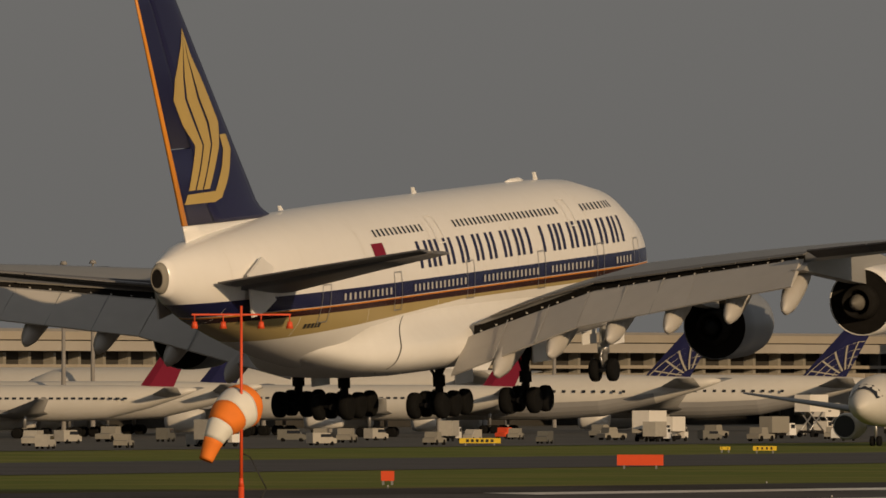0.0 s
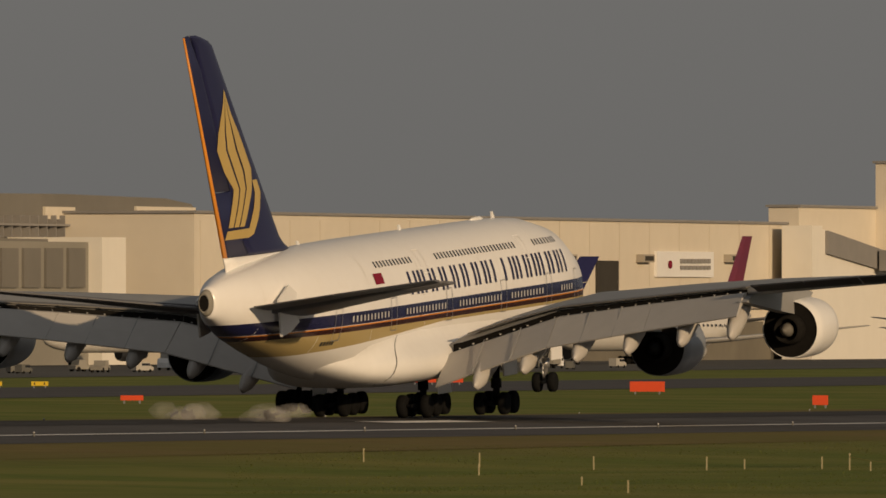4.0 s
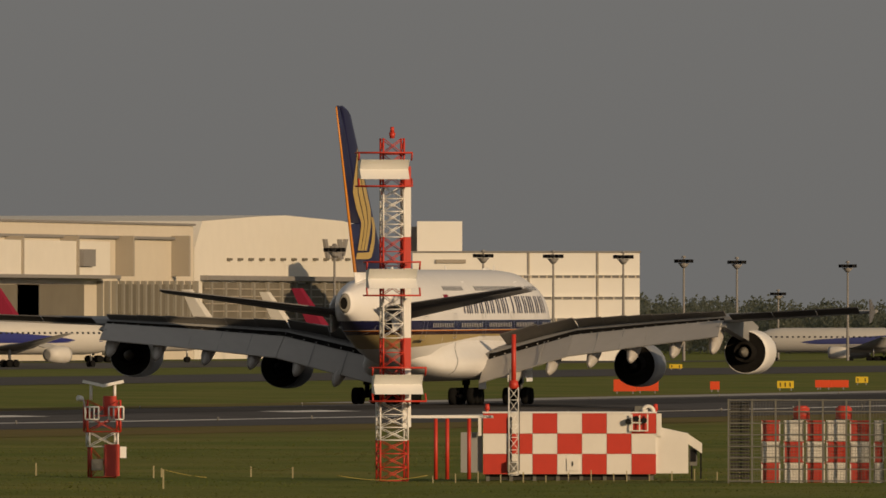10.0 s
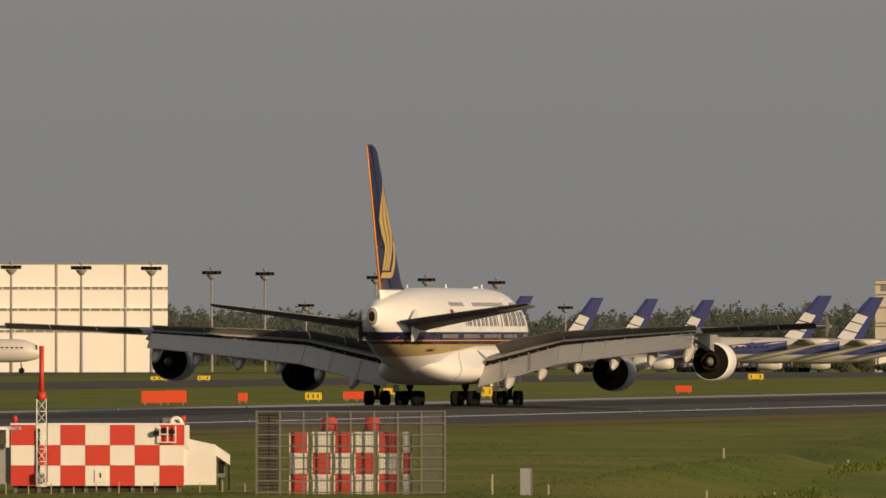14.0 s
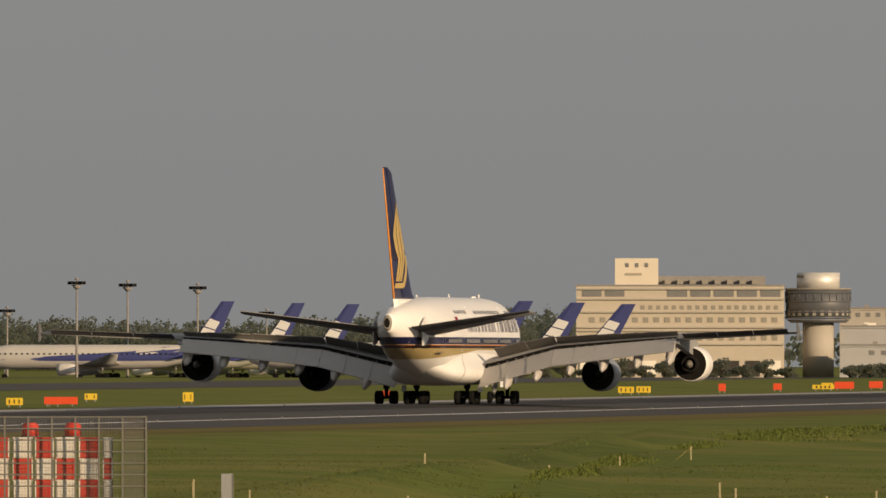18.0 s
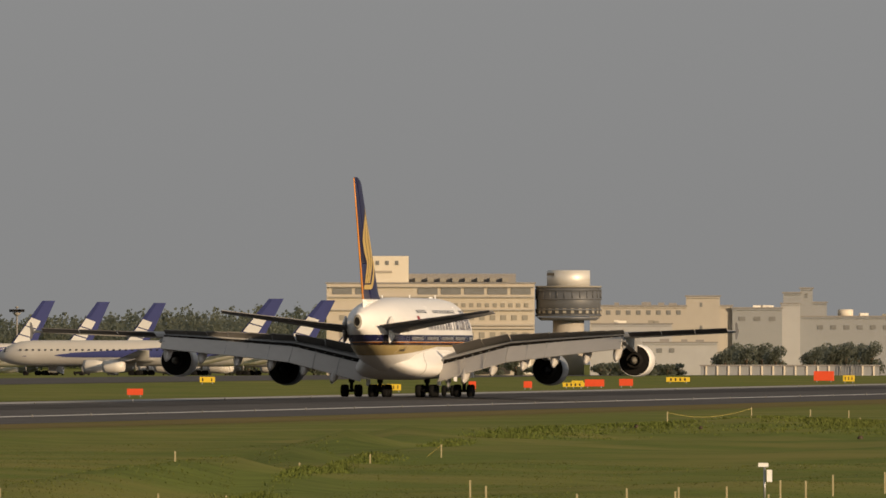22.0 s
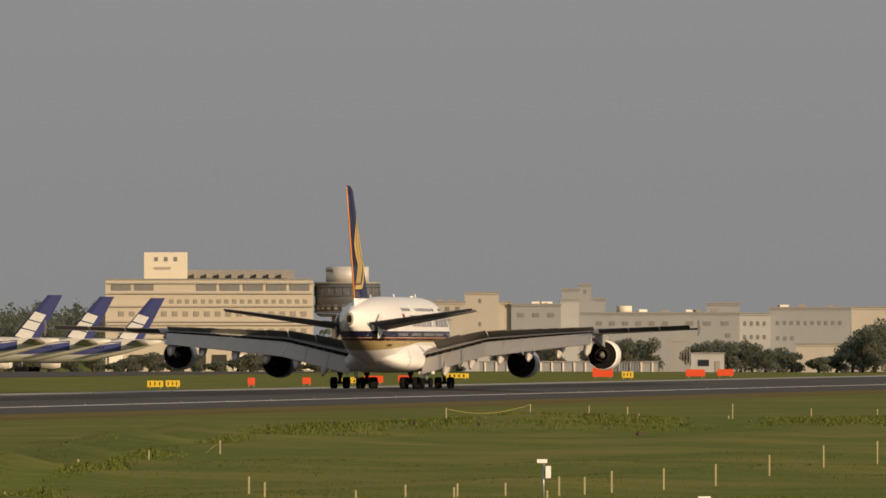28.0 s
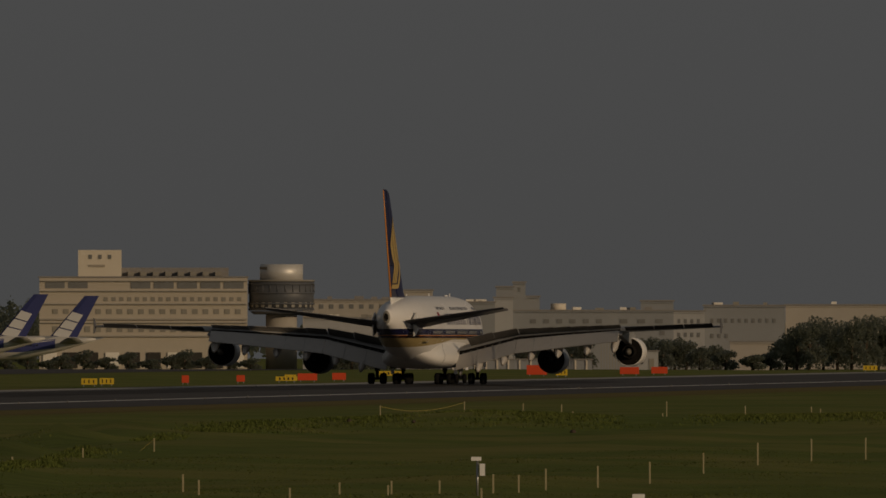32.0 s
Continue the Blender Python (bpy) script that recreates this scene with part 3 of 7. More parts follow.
    loft(bm, [fin_ring(z, 0, 1.0, 0.01) for z in (8.8, 9.4, 10.0, 10.4, 10.78)])
    part("fin_root", bm, WHITE, plane, "white fin root")
    emblem(fin, fin_slice)
    # tailplane
    for side in (1, -1):
        bm = bmesh.new()
        sec = [(1.2, 57.0, 66.6, 6.95, 7.75, 0.85), (5, 60.2, 68.2, 7.55, 8.25, 0.6), (10, 64.3, 70.1, 8.4, 8.9, 0.4), (15.0, 68.4, 72.0, 9.2, 9.5, 0.18)]
        loft(bm, [section(x, le, te, zl, zt, th, side, 0.7) for x, le, te, zl, zt, th in sec])
        st = part("tailplane", bm, TAILGREY, plane, "swept grey tailplane")
        bm = bmesh.new()
        for j in range(2):
            x0, x1 = ((1.9, 7.6), (7.7, 14.8))[j]
            f = lambda x, u: Vector((side * x, MAIN - np.interp(x, [q[0] for q in sec], [q[1] + (q[2] - q[1]) * u for q in sec]), np.interp(x, [q[0] for q in sec], [q[3] + (q[4] - q[3]) * u + 0.25 * max(0, u - 0.71) for q in sec])))
            panel(bm, f(x0, 0.71), f(x1, 0.71), f(x0, 1.0), f(x1, 1.0), 0.16 - 0.05 * j)
        part("elevator", bm, TAILGREY, st)
        bm = bmesh.new()
        slab(bm, [(MAIN - 58.2, 7.5), (MAIN - 62.4, 9.0), (MAIN - 64.3, 8.2), (MAIN - 63.9, 6.0), (MAIN - 62.2, 6.2)], side * 2.55 - 0.06, side * 2.55 + 0.06, "x")
        part("root_plate", bm, WHITE, st)
    # wings
    spoilers, wings = [], []
    for side in (1, -1):
        bm = bmesh.new()
        loft(bm, [section(*q, side, 0.80) for q in WING])
        wing = part("wing", bm, WINGGREY, plane, "swept grey wing with drooped flaps")
        for x0, x1 in ((4.4, 12.17), (12.2, 19.08), (19.1, 25.8)):
            def at(x, u, dz):
                le, te, zl, zt, th = wing_at(x)
                return Vector((side * x, MAIN - (le + (te - le) * u), zl + (zt - zl) * u + dz))
            drop = lambda x: np.interp(x, [4, 12, 26], [1.75, 1.6, 1.2])
            bm = bmesh.new()
            back = lambda x: np.interp(x, [4, 12, 26], [0.16, 0.20, 0.26])
            panel(bm, at(x0, 0.83, 0.0), at(x1, 0.83, 0.0), at(x0, 0.85 + back(x0), -drop(x0)), at(x1, 0.85 + back(x1), -drop(x1)), 0.22)
            fl = part("flap", bm, FLAPGREY, wing, "lowered grey flap")
            # dark joints across the flap and pale brackets along its hinge
            for i in range(1, 3):
                xj = x0 + (x1 - x0) * i / 3
                a, b = at(xj, 0.87, 0.04), at(xj, 0.85 + back(xj), 0.0 - drop(xj))
                bm = bmesh.new()
                panel(bm, a, a + Vector((side * 0.05, 0, 0)), b, b + Vector((side * 0.05, 0, 0)), 0.03)
                part("flap_joint", bm, WINGGREY, fl)
            k = max(4, int((x1 - x0) / 0.95))
            for i in range(k):
                boxpart("hinge_bracket", at(x0 + (i + 0.5) * (x1 - x0) / k, 0.806, 0.06), (0.11, 0.12, 0.08), WINPALE, fl)
            # Dark panel painted as the shade between wing and flap.
            bm = bmesh.new()
            panel(bm, at(x0, 0.80, wing_at(x0)[4] * 0.24), at(x1, 0.80, wing_at(x1)[4] * 0.24), at(x0, 0.81, -0.05), at(x1, 0.81, -0.05), 0.03)
            part("flap_gap_shade", bm, DUCT, fl)
        for x0, x1 in ((26.6, 30.4), (30.5, 34.4), (34.5, 38.3)):
            at2 = lambda x, u, dz: Vector((side * x, MAIN - (wing_at(x)[0] + (wing_at(x)[1] - wing_at(x)[0]) * u), wing_at(x)[2] + (wing_at(x)[3] - wing_at(x)[2]) * u + dz))
            bm = bmesh.new()
            panel(bm, at2(x0, 0.8, 0), at2(x1, 0.8, 0), at2(x0, 1.0, 0.5), at2(x1, 1.0, 0.5), 0.08)
            part("aileron", bm, AILERON, wing)
        # spoilers, each hinged at its front edge
        for x0, x1 in ((5.6, 8.95), (8.98, 12.1), (12.15, 14.55), (14.58, 16.85), (16.88, 19.15), (19.18, 21.35), (21.38, 23.55), (23.58, 25.8)):
            p0, p1 = [Vector((side * x, MAIN - (wing_at(x)[0] + (wing_at(x)[1] - wing_at(x)[0]) * 0.70), wing_at(x)[2] + (wing_at(x)[3] - wing_at(x)[2]) * 0.70 + wing_at(x)[4] * 0.55 * 0.62 + 0.03)) for x in (x0, x1)]
            mid = (p0 + p1) / 2
            c = (wing_at((x0 + x1) / 2)[1] - wing_at((x0 + x1) / 2)[0]) * 0.125
            bm = bmesh.new()
            d0, d1 = p0 - mid, p1 - mid
            panel(bm, d0, d1, d0 + Vector((0, -c, -c * 0.11)), d1 + Vector((0, -c, -c * 0.11)), 0.05)
            sp = part("spoiler", bm, SPOILER, wing, "hinged spoiler panel")
            sp.location = mid
            spoilers.append((sp, (p1 - p0).normalized() * side))
        for x in (7.4, 10.6, 14.2, 17.8, 21.6, 25.2):
            le, te, zl, zt, th = wing_at(x)
            bm = bmesh.new()
            ln = np.interp(x, [7, 25], [5.2, 3.6])
            rings = []
            for u, w, h in ((0, 0.04, 0.05), (0.2, 0.34, 0.42), (0.5, 0.50, 0.66), (0.75, 0.48, 0.72), (0.92, 0.28, 0.5), (1, 0.03, 0.06)):
                y = MAIN - (te - ln * 1.05 + ln * 1.3 * u)
                z = zt - 0.75 - np.interp(x, [4, 12, 26], [2.5, 2.35, 2.1]) * max(0, u - 0.25)
                rings.append([Vector((side * x + w * math.cos(a), y, z + h * math.sin(a))) for a in [i * math.tau / 10 for i in range(10)]])
            loft(bm, rings)
            part("flap_track_fairing", bm, FLAPGREY, wing)
        bm = bmesh.new()
        slab(bm, [(MAIN - 50.9, 7.3), (MAIN - 52.5, 8.25), (MAIN - 53.1, 8.3), (MAIN - 52.9, 7.3), (MAIN - 53.1, 6.4), (MAIN - 52.5, 6.45)], side * 39.36, side * 39.46, "x")
        part("wingtip_fence", bm, TAILGREY, wing)
        engine(wing, side * 14.93, 29.0, 3.09, 1.82)
        engine(wing, side * 25.82, 36.8, 4.09, 1.82)
        wings.append((wing, side))
    # gears
    legs = [gear(plane, 6.35, 34.6, (0.85, -0.85), 4.2, "wing_gear"), gear(plane, -6.35, 34.6, (0.85, -0.85), 4.2, "wing_gear"),
            gear(plane, 2.65, 37.6, (1.7, 0, -1.7), 3.0, "body_gear"), gear(plane, -2.65, 37.6, (1.7, 0, -1.7), 3.0, "body_gear"),
            gear(plane, 0, 5.0, (0,), 3.6, "nose_gear", 0.5, True)]
    # gear doors
    for x, y, z, sx, sy, sz in ((7.2, 1.6, 2.9, 0.08, 2.6, 1.5), (-7.2, 1.6, 2.9, 0.08, 2.6, 1.5), (0.8, 31.0, 2.2, 0.06, 2.2, 1.0), (-0.8, 31.0, 2.2, 0.06, 2.2, 1.0), (4.0, -1.5, 1.6, 0.06, 2.6, 0.7), (-4.0, -1.5, 1.6, 0.06, 2.6, 0.7)):
        boxpart("gear_door", (x, y, z), (sx, sy, sz), WHITE, plane)
    hull_details(plane)
    return plane, legs, spoilers, wings


def emblem(fin, fin_slice):
    """The gold emblem on both faces of the fin: bent bands, as plain shapes."""
    def on(k, z, side):
        le, te, th = fin_slice(z)
        w = np.interp(k, [0, 0.04, 0.15, 0.35, 0.65, 1], [0.02, 0.35, 0.8, 1, 0.72, 0.1]) * th / 2 + 0.035
        return Vector((side * w, MAIN - (le + (te - le) * k), z))
    # rows of (height, front fraction of the chord, rear fraction) of the feathered body and of the hook under it
    body = [(20.77, 0.205, 0.21), (19.32, 0.226, 0.475), (18.25, 0.192, 0.655), (17.2, 0.182, 0.765), (15.9, 0.182, 0.73), (14.8, 0.30, 0.64), (14.25, 0.38, 0.69), (12.55, 0.615, 0.86)]
    hook = [(15.25, 0.13, 0.24), (14.5, 0.144, 0.267), (13.45, 0.28, 0.40), (12.42, 0.44, 0.55), (12.36, 0.455, 0.885), (12.05, 0.50, 0.92), (11.86, 0.60, 0.95)]
    bands = [[(z, a + (b - a) * u, a + (b - a) * v) for z, a, b in body] for u, v in ((0, 0.30), (0.36, 0.64), (0.70, 1.0))] + [hook]
    for side in (1, -1):
        for band in bands:
            bm = bmesh.new()
            rows = []
            for (z0, a0, b0), (z1, a1, b1) in zip(band, band[1:]):
                for i in range(6):
                    k = i / 6
                    rows.append((z0 + (z1 - z0) * k, a0 + (a1 - a0) * k, b0 + (b1 - b0) * k))
            rows.append(band[-1])
            vs = [[bm.verts.new(on(a + (b - a) * j / 4, z, side)) for j in range(5)] for z, a, b in rows]
            for r, q in zip(vs, vs[1:]):
                for j in range(4):
                    bm.faces.new((r[j], r[j + 1], q[j + 1], q[j]))
            part("emblem_hook" if band is hook else "emblem_feather", bm, GOLD, fin, "gold emblem band")


def patch(bm, s0, s1, z0, z1, off=0.03):
    """A small plate that lies on the hull's right face."""
    k = max(1, round(abs(z1 - z0) / 0.3))
    zs = [z0 + (z1 - z0) * i / k for i in range(k + 1)]
    cols = [[bm.verts.new((skin_x(s, z) + off, MAIN - s, z)) for z in zs] for s in (s0, s1)]
    for i in range(k):
        bm.faces.new((cols[0][i], cols[1][i], cols[1][i + 1], cols[0][i + 1]))


PANELGREY = mat("panel_joint", (0.64, 0.62, 0.58), 0.5)


def hull_details(plane):
    # main deck windows, pale with painted reflection, and dark upper deck windows
    def row(s0, s1, z, h, material, step=0.62):
        s = s0
        while s < s1:
            bm = bmesh.new()
            patch(bm, s, s + 0.26, z - h / 2, z + h / 2)
            part("window", bm, material, plane)
            s += step
    for a, b in ((9.5, 12.3), (16, 22.5), (24.5, 33), (35.5, 43.5), (46.5, 53.0)):
        row(a, b, 6.5, 0.36, WINPALE)
    for a, b in ((10.5, 15.5), (19.5, 35.5), (40, 47.0)):
        row(a, b, 9.5, 0.36, GLASSDARK)
    # doors
    for s, z0, z1 in ((7.8, 5.55, 7.5), (14.2, 5.55, 7.5), (23.4, 5.55, 7.5), (34.2, 5.55, 7.5), (45, 5.45, 7.4), (54.6, 5.3, 7.2), (17.5, 8.6, 10.0), (37.6, 8.6, 10.0)):
        bm = bmesh.new()
        w, e = 1.05, 0.06
        for q in ((s, s + e, z0, z1), (s + w, s + w + e, z0, z1), (s, s + w, z0, z0 + e), (s, s + w, z1, z1 + e)):
            patch(bm, *q, off=0.035)
        part("door_outline", bm, STEEL if z0 < 8 else WHITE, plane)
    # the name along the hull, as plain upright bars, two for each wide letter's space
    widths = [1.5, 0.42, 1.65, 1.7, 1.85, 1.55, 1.85, 1.6, 1.45, None, 1.85, 0.42, 1.6, 1.4, 0.42, 1.65, 1.45, 1.45]
    k = 32.0 / (sum(w or 1.35 for w in widths) + 0.40 * 17)
    s = 42.0
    for w in widths:
        if w is None:
            s -= 1.35 * k
            continue
        for a, b in (((0, w),) if w < 0.5 else ((0.0, 0.38), (w - 0.38, w))):
            bm = bmesh.new()
            patch(bm, s - b * k, s - a * k, 7.45, 8.85)
            part("title_bar", bm, NAVY, plane, "plain navy bar in the hull's title")
        s -= (w + 0.40) * k
    # registration, flag, aerials
    bm = bmesh.new()
    for i in range(5):
        patch(bm, 56.6 - i * 0.36, 56.85 - i * 0.36, 5.08, 5.32)
    part("registration_bar", bm, BLACK, plane)
    bm = bmesh.new()
    patch(bm, 46.6, 48.2, 8.35, 9.0)
    part("flag", bm, CRIMSON, plane, "small red flag")
    for s, h in ((14.5, 0.42), (33, 0.38), (52.5, 0.25)):
        bm = bmesh.new()
        slab(bm, [(MAIN - s, 11.0), (MAIN - s - 0.5, 11.0), (MAIN - s - 0.6, 11.0 + h), (MAIN - s - 0.35, 11.0 + h)], -0.05, 0.05, "x")
        part("aerial", bm, WHITE, plane)
    for s in (15.6, 27.5, 39.5, 49.5, 57.5, 65):
        lo, hi, w = body_at(s)
        for z0, z1 in ((lo + 0.7, 5.7), (6.95, hi - 0.12)):
            bm = bmesh.new()
            patch(bm, s, s + 0.035, max(z0, 4.0), z1, off=0.012)
            part("skin_joint", bm, PANELGREY, plane)
    bm = bmesh.new()
    turned(bm, (0, MAIN - 18, 11.08), [(-1.4, 0.03), (-0.6, 0.14), (0.5, 0.16), (1.3, 0.03)], 12)
    part("radome", bm, WHITE, plane)


PLANE, LEGS, SPOILERS, WINGS = airliner()


# ---- airfield equipment ----
def lattice(bm, w, z0, z1, r, bays):
    """A square braced tower, base width w."""
    h = w / 2
    cs = [(-h, -h), (h, -h), (h, h), (-h, h)]
    for x, y in cs:
        tube(bm, (x, y, z0), (x, y, z1), r, r, 5)
    for i in range(bays):
        a, b = z0 + (z1 - z0) * i / bays, z0 + (z1 - z0) * (i + 1) / bays
        for j in range(4):
            p, q = cs[j], cs[(j + 1) % 4]
            tube(bm, (*p, a), (*q, a), r * 0.6, r * 0.6, 4)
            tube(bm, (*p, a), (*q, b), r * 0.5, r * 0.5, 4)
            tube(bm, (*q, a), (*p, b), r * 0.5, r * 0.5, 4)


def lattice_parts(th, w, z0, z1, r, bays, material):
    """The same braced tower, each leg and brace a part of its own."""
    h = w / 2
    cs = [(-h, -h), (h, -h), (h, h), (-h, h)]
    for x, y in cs:
        bm = bmesh.new()
        tube(bm, (x, y, z0), (x, y, z1), r, r, 5)
        part("leg", bm, material, th)
    for i in range(bays):
        a, b = z0 + (z1 - z0) * i / bays, z0 + (z1 - z0) * (i + 1) / bays
        for j in range(4):
            p, q = cs[j], cs[(j + 1) % 4]
            for u, v, k in (((*p, a), (*q, a), 0.6), ((*p, a), (*q, b), 0.5), ((*q, a), (*p, b), 0.5)):
                bm = bmesh.new()
                tube(bm, u, v, r * k, r * k, 4)
                part("brace", bm, material, th)


def facing(n, d, turn=0.0, z=0.0):
    """A pose at a bearing whose own -y side looks to the eye, turned by some degrees."""
    p = spot(n, d, z)
    return pose(p.x, p.y, p.z, 0, 0, -math.degrees(bearing(n)) + turn)


def glide_tower():
    d = 684.0
    th = thing("glide_slope_tower", "red and white lattice mast with three white antenna boxes", "antenna tower", facing(2088, d, 8))
    red, white = RED, WHITE
    levels = [(0, 1.75, red), (1.75, 3.4, white), (3.4, 4.9, red), (4.9, 6.15, red), (6.15, 8.0, white), (8.0, 10.5, red), (10.5, 12.7, white), (12.7, 14.75, red)]
    for a, b, m in levels:
        lattice_parts(th, 1.2 if a < 3 else 0.9, a, b, 0.045, max(1, round((b - a) / 0.62)), m)
    for i, (z, dx) in enumerate(((4.15, 0.1), (8.7, -0.15), (13.4, -0.5))):
        bm = bmesh.new()
        # a reflector box with a folded face
        prof = [(-0.75, 0.42), (-0.28, 0.0), (-0.75, -0.42), (0.3, -0.42), (0.3, 0.42)]
        loft(bm, [[Vector((dx + x, -0.75 + y, z + q)) for y, q in prof] for x in (-1.05, 1.05)], smooth=False)
        part("antenna_box", bm, WHITE, th, "white folded antenna box")
        for side in (-0.72, 0.72):
            bm = bmesh.new()
            for y in (-1.55, -0.4):
                tube(bm, (dx - 1.15, y, z + side), (dx + 1.15, y, z + side), 0.04, 0.04, 5)
            for x in (-1.15, 1.15):
                tube(bm, (dx + x, -1.55, z + side), (dx + x, -0.4, z + side), 0.04, 0.04, 5)
                tube(bm, (dx + x, -1.55, z + side), (dx + x, -1.35, z + side * 0.55), 0.04, 0.04, 5)
            box(bm, (dx, -0.97, z + side), (2.3, 1.1, 0.04))
            part("box_frame", bm, RED, th)
    for a, b, m in ((2.3, 4.9, WHITE), (4.9, 6.15, RED), (6.15, 9.15, WHITE), (9.15, 10.5, RED), (10.5, 12.7, WHITE), (12.7, 13.55, RED)):
        boxpart("cable_duct", (0.66, 0.3, (a + b) / 2), (0.36, 0.3, b - a - 0.01), m, th)
    bm = bmesh.new()
    tube(bm, (0, 0, 14.75), (0, 0, 15.0), 0.1, 0.15, 8)
    tube(bm, (0, 0, 15.0), (0, 0, 15.25), 0.1, 0.08, 8)
    part("warning_lamp", bm, RED, th)
    return th


glide_tower()


def cable_tray():
    d = 690.0
    th = thing("cable_tray", "white overhead cable tray on four red posts", "cable tray", facing(2088, d, 4))
    for x in (1.9, 2.4, 3.35):
        bm = bmesh.new()
        tube(bm, (x, 0, 0), (x, 0, 2.65), 0.085, 0.085, 8)
        part("post", bm, RED, th)
    boxpart("tray", (2.6, 0, 2.72), (3.6, 0.25, 0.12), WHITE, th)


cable_tray()


def shelter():
    """The chequered equipment hut."""
    d = 692.0
    th = thing("equipment_shelter", "red and white chequered equipment shelter on short legs", "shelter", facing(2402, d, 0))
    w, h, dep, z0 = 7.55, 2.66, 2.6, 0.2
    boxpart("body", (0, 0.06 + dep / 2, z0 + h / 2), (w, dep, h), WHITE, th)
    for i in range(7):
        for j in range(3):
            boxpart("panel", (-w / 2 + (i + 0.5) * w / 7, 0.02, z0 + (j + 0.5) * h / 3), (w / 7 - 0.015, 0.08, h / 3 - 0.015), RED if (i + j) % 2 == 0 else SHELTERWHITE, th)
    bm = bmesh.new()
    box(bm, (0, dep / 2 + 0.03, z0 + h + 0.035), (w + 0.04, dep + 0.1, 0.06))
    part("roof", bm, WHITE, th)
    for i in range(8):
        boxpart("leg", (-w / 2 + 0.2 + i * (w - 0.4) / 7, 0.4, 0.05), (0.16, 0.16, 0.36), MESHGREY, th)
    boxpart("side_panel", (-w / 2 - 0.5, 0.3, 1.15), (0.95, 0.1, 1.75), WINGGREY, th, "plain grey side panel")
    boxpart("drain_pipe", (-w / 2 - 0.14, -0.02, 2.3), (0.14, 0.1, 0.85), SHELTERWHITE, th)
    boxpart("meter_plate", (0.13, -0.05, 0.62), (0.5, 0.05, 0.52), SHELTERWHITE, th)
    boxpart("plate_slot", (0.13, -0.09, 0.66), (0.06, 0.03, 0.2), BLACK, th)
    # A dark block fills the open gap and stands for its shade.
    boxpart("underfloor_shade", (0, 1.2, 0.1), (w - 0.2, 1.6, 0.3), DARKWALL, th, "dark block painted as the shade under the floor")
    boxpart("junction_box", (-2.5, -0.2, 0.55), (0.42, 0.25, 0.42), MESHGREY, th)
    bm = bmesh.new()
    slab(bm, [(w / 2, 0.24), (w / 2 + 1.4, 0.24), (w / 2 + 1.4, 1.98), (w / 2 + 1.2, 2.02), (w / 2, 2.28)], 0.1, 2.3, "y")
    part("annex", bm, SHELTERWHITE, th, "white annex with a sloping roof")
    bm = bmesh.new()
    slab(bm, [(w / 2 + 1.35, 1.55), (w / 2 + 2.0, 1.1), (w / 2 + 2.0, 1.55), (w / 2 + 1.35, 1.98)], 0.2, 1.5, "y")
    part("hood", bm, SHELTERWHITE, th, "white sloping hood")
    boxpart("end_post", (w / 2 + 0.12, 0.05, 2.35), (0.22, 0.1, 1.0), SHELTERWHITE, th)
    boxpart("cooler", (w / 2 + 1.62, 0.7, 0.95), (0.34, 0.5, 0.75), MESHGREY, th)
    boxpart("cooler_grille", (w / 2 + 1.62, 0.43, 1.0), (0.24, 0.04, 0.5), DARKMETAL, th)
    for x in (1.55, 1.95):
        boxpart("hood_leg", (w / 2 + x, 0.5, 0.75), (0.07, 0.07, 1.5), DARKMETAL, th)
    for x, z in ((2.75, 3.02), (3.62, 3.05)):
        bm = bmesh.new()
        tube(bm, (x, 0.6, z0 + h), (x, 0.6, z), 0.07, 0.07, 6)
        part("vent_pipe", bm, MESHGREY, th)
    bm = bmesh.new()
    bend = [Vector((3.42 + 0.24 * math.cos(a), 0.3, 2.92 + 0.24 * math.sin(a))) for a in [math.pi * i / 10 for i in range(11)]]
    bend = [Vector((3.66, 0.3, 2.3))] + bend
    rings = []
    for p, q in zip(bend, bend[1:] + [bend[-1] + Vector((0, 0, -0.1))]):
        along_pipe = (q - p).normalized()
        across = along_pipe.cross(Vector((0, 1, 0)))
        rings.append([p + across * 0.085 * math.cos(a) + Vector((0, 0.085 * math.sin(a), 0)) for a in [i * math.tau / 8 for i in range(8)]])
    loft(bm, rings)
    part("bent_pipe", bm, SHELTERWHITE, th, "pale bent air pipe")
    boxpart("roof_box", (3.05, 0.5, 3.02), (0.42, 0.4, 0.3), MESHGREY, th)
    boxpart("roof_box", (3.3, 0.2, 2.85), (0.2, 0.3, 0.35), SHELTERWHITE, th)
    for x, z in ((2.72, 2.45), (3.05, 2.42), (3.4, 2.45)):
        boxpart("rail", (x, -0.22, z), (0.06, 0.05, 0.72), SHELTERWHITE, th)
    for z in (2.45, 2.1):
        boxpart("rail_bar", (3.06, -0.22, z), (0.74, 0.05, 0.05), SHELTERWHITE, th)
    for x, z in ((2.55, 2.5), (2.9, 2.62), (3.25, 2.55)):
        bm = bmesh.new()
        tube(bm, (x, -0.3, z), (x, 0.0, z), 0.13, 0.13, 10)
        part("cable_drum", bm, DARKMETAL, th)
    for x in (-3.6, 3.75):
        bm = bmesh.new()
        tube(bm, (x, 1, z0 + h), (x, 1, z0 + h + 0.14), 0.07, 0.07, 6)
        tube(bm, (x, 1, z0 + h + 0.14), (x, 1, z0 + h + 0.40), 0.12, 0.09, 8)
        part("warning_lamp", bm, RED, th)
    boxpart("ladder", (-2.55, -0.15, 1.5), (0.08, 0.12, 2.4), DARKMETAL, th)


shelter()


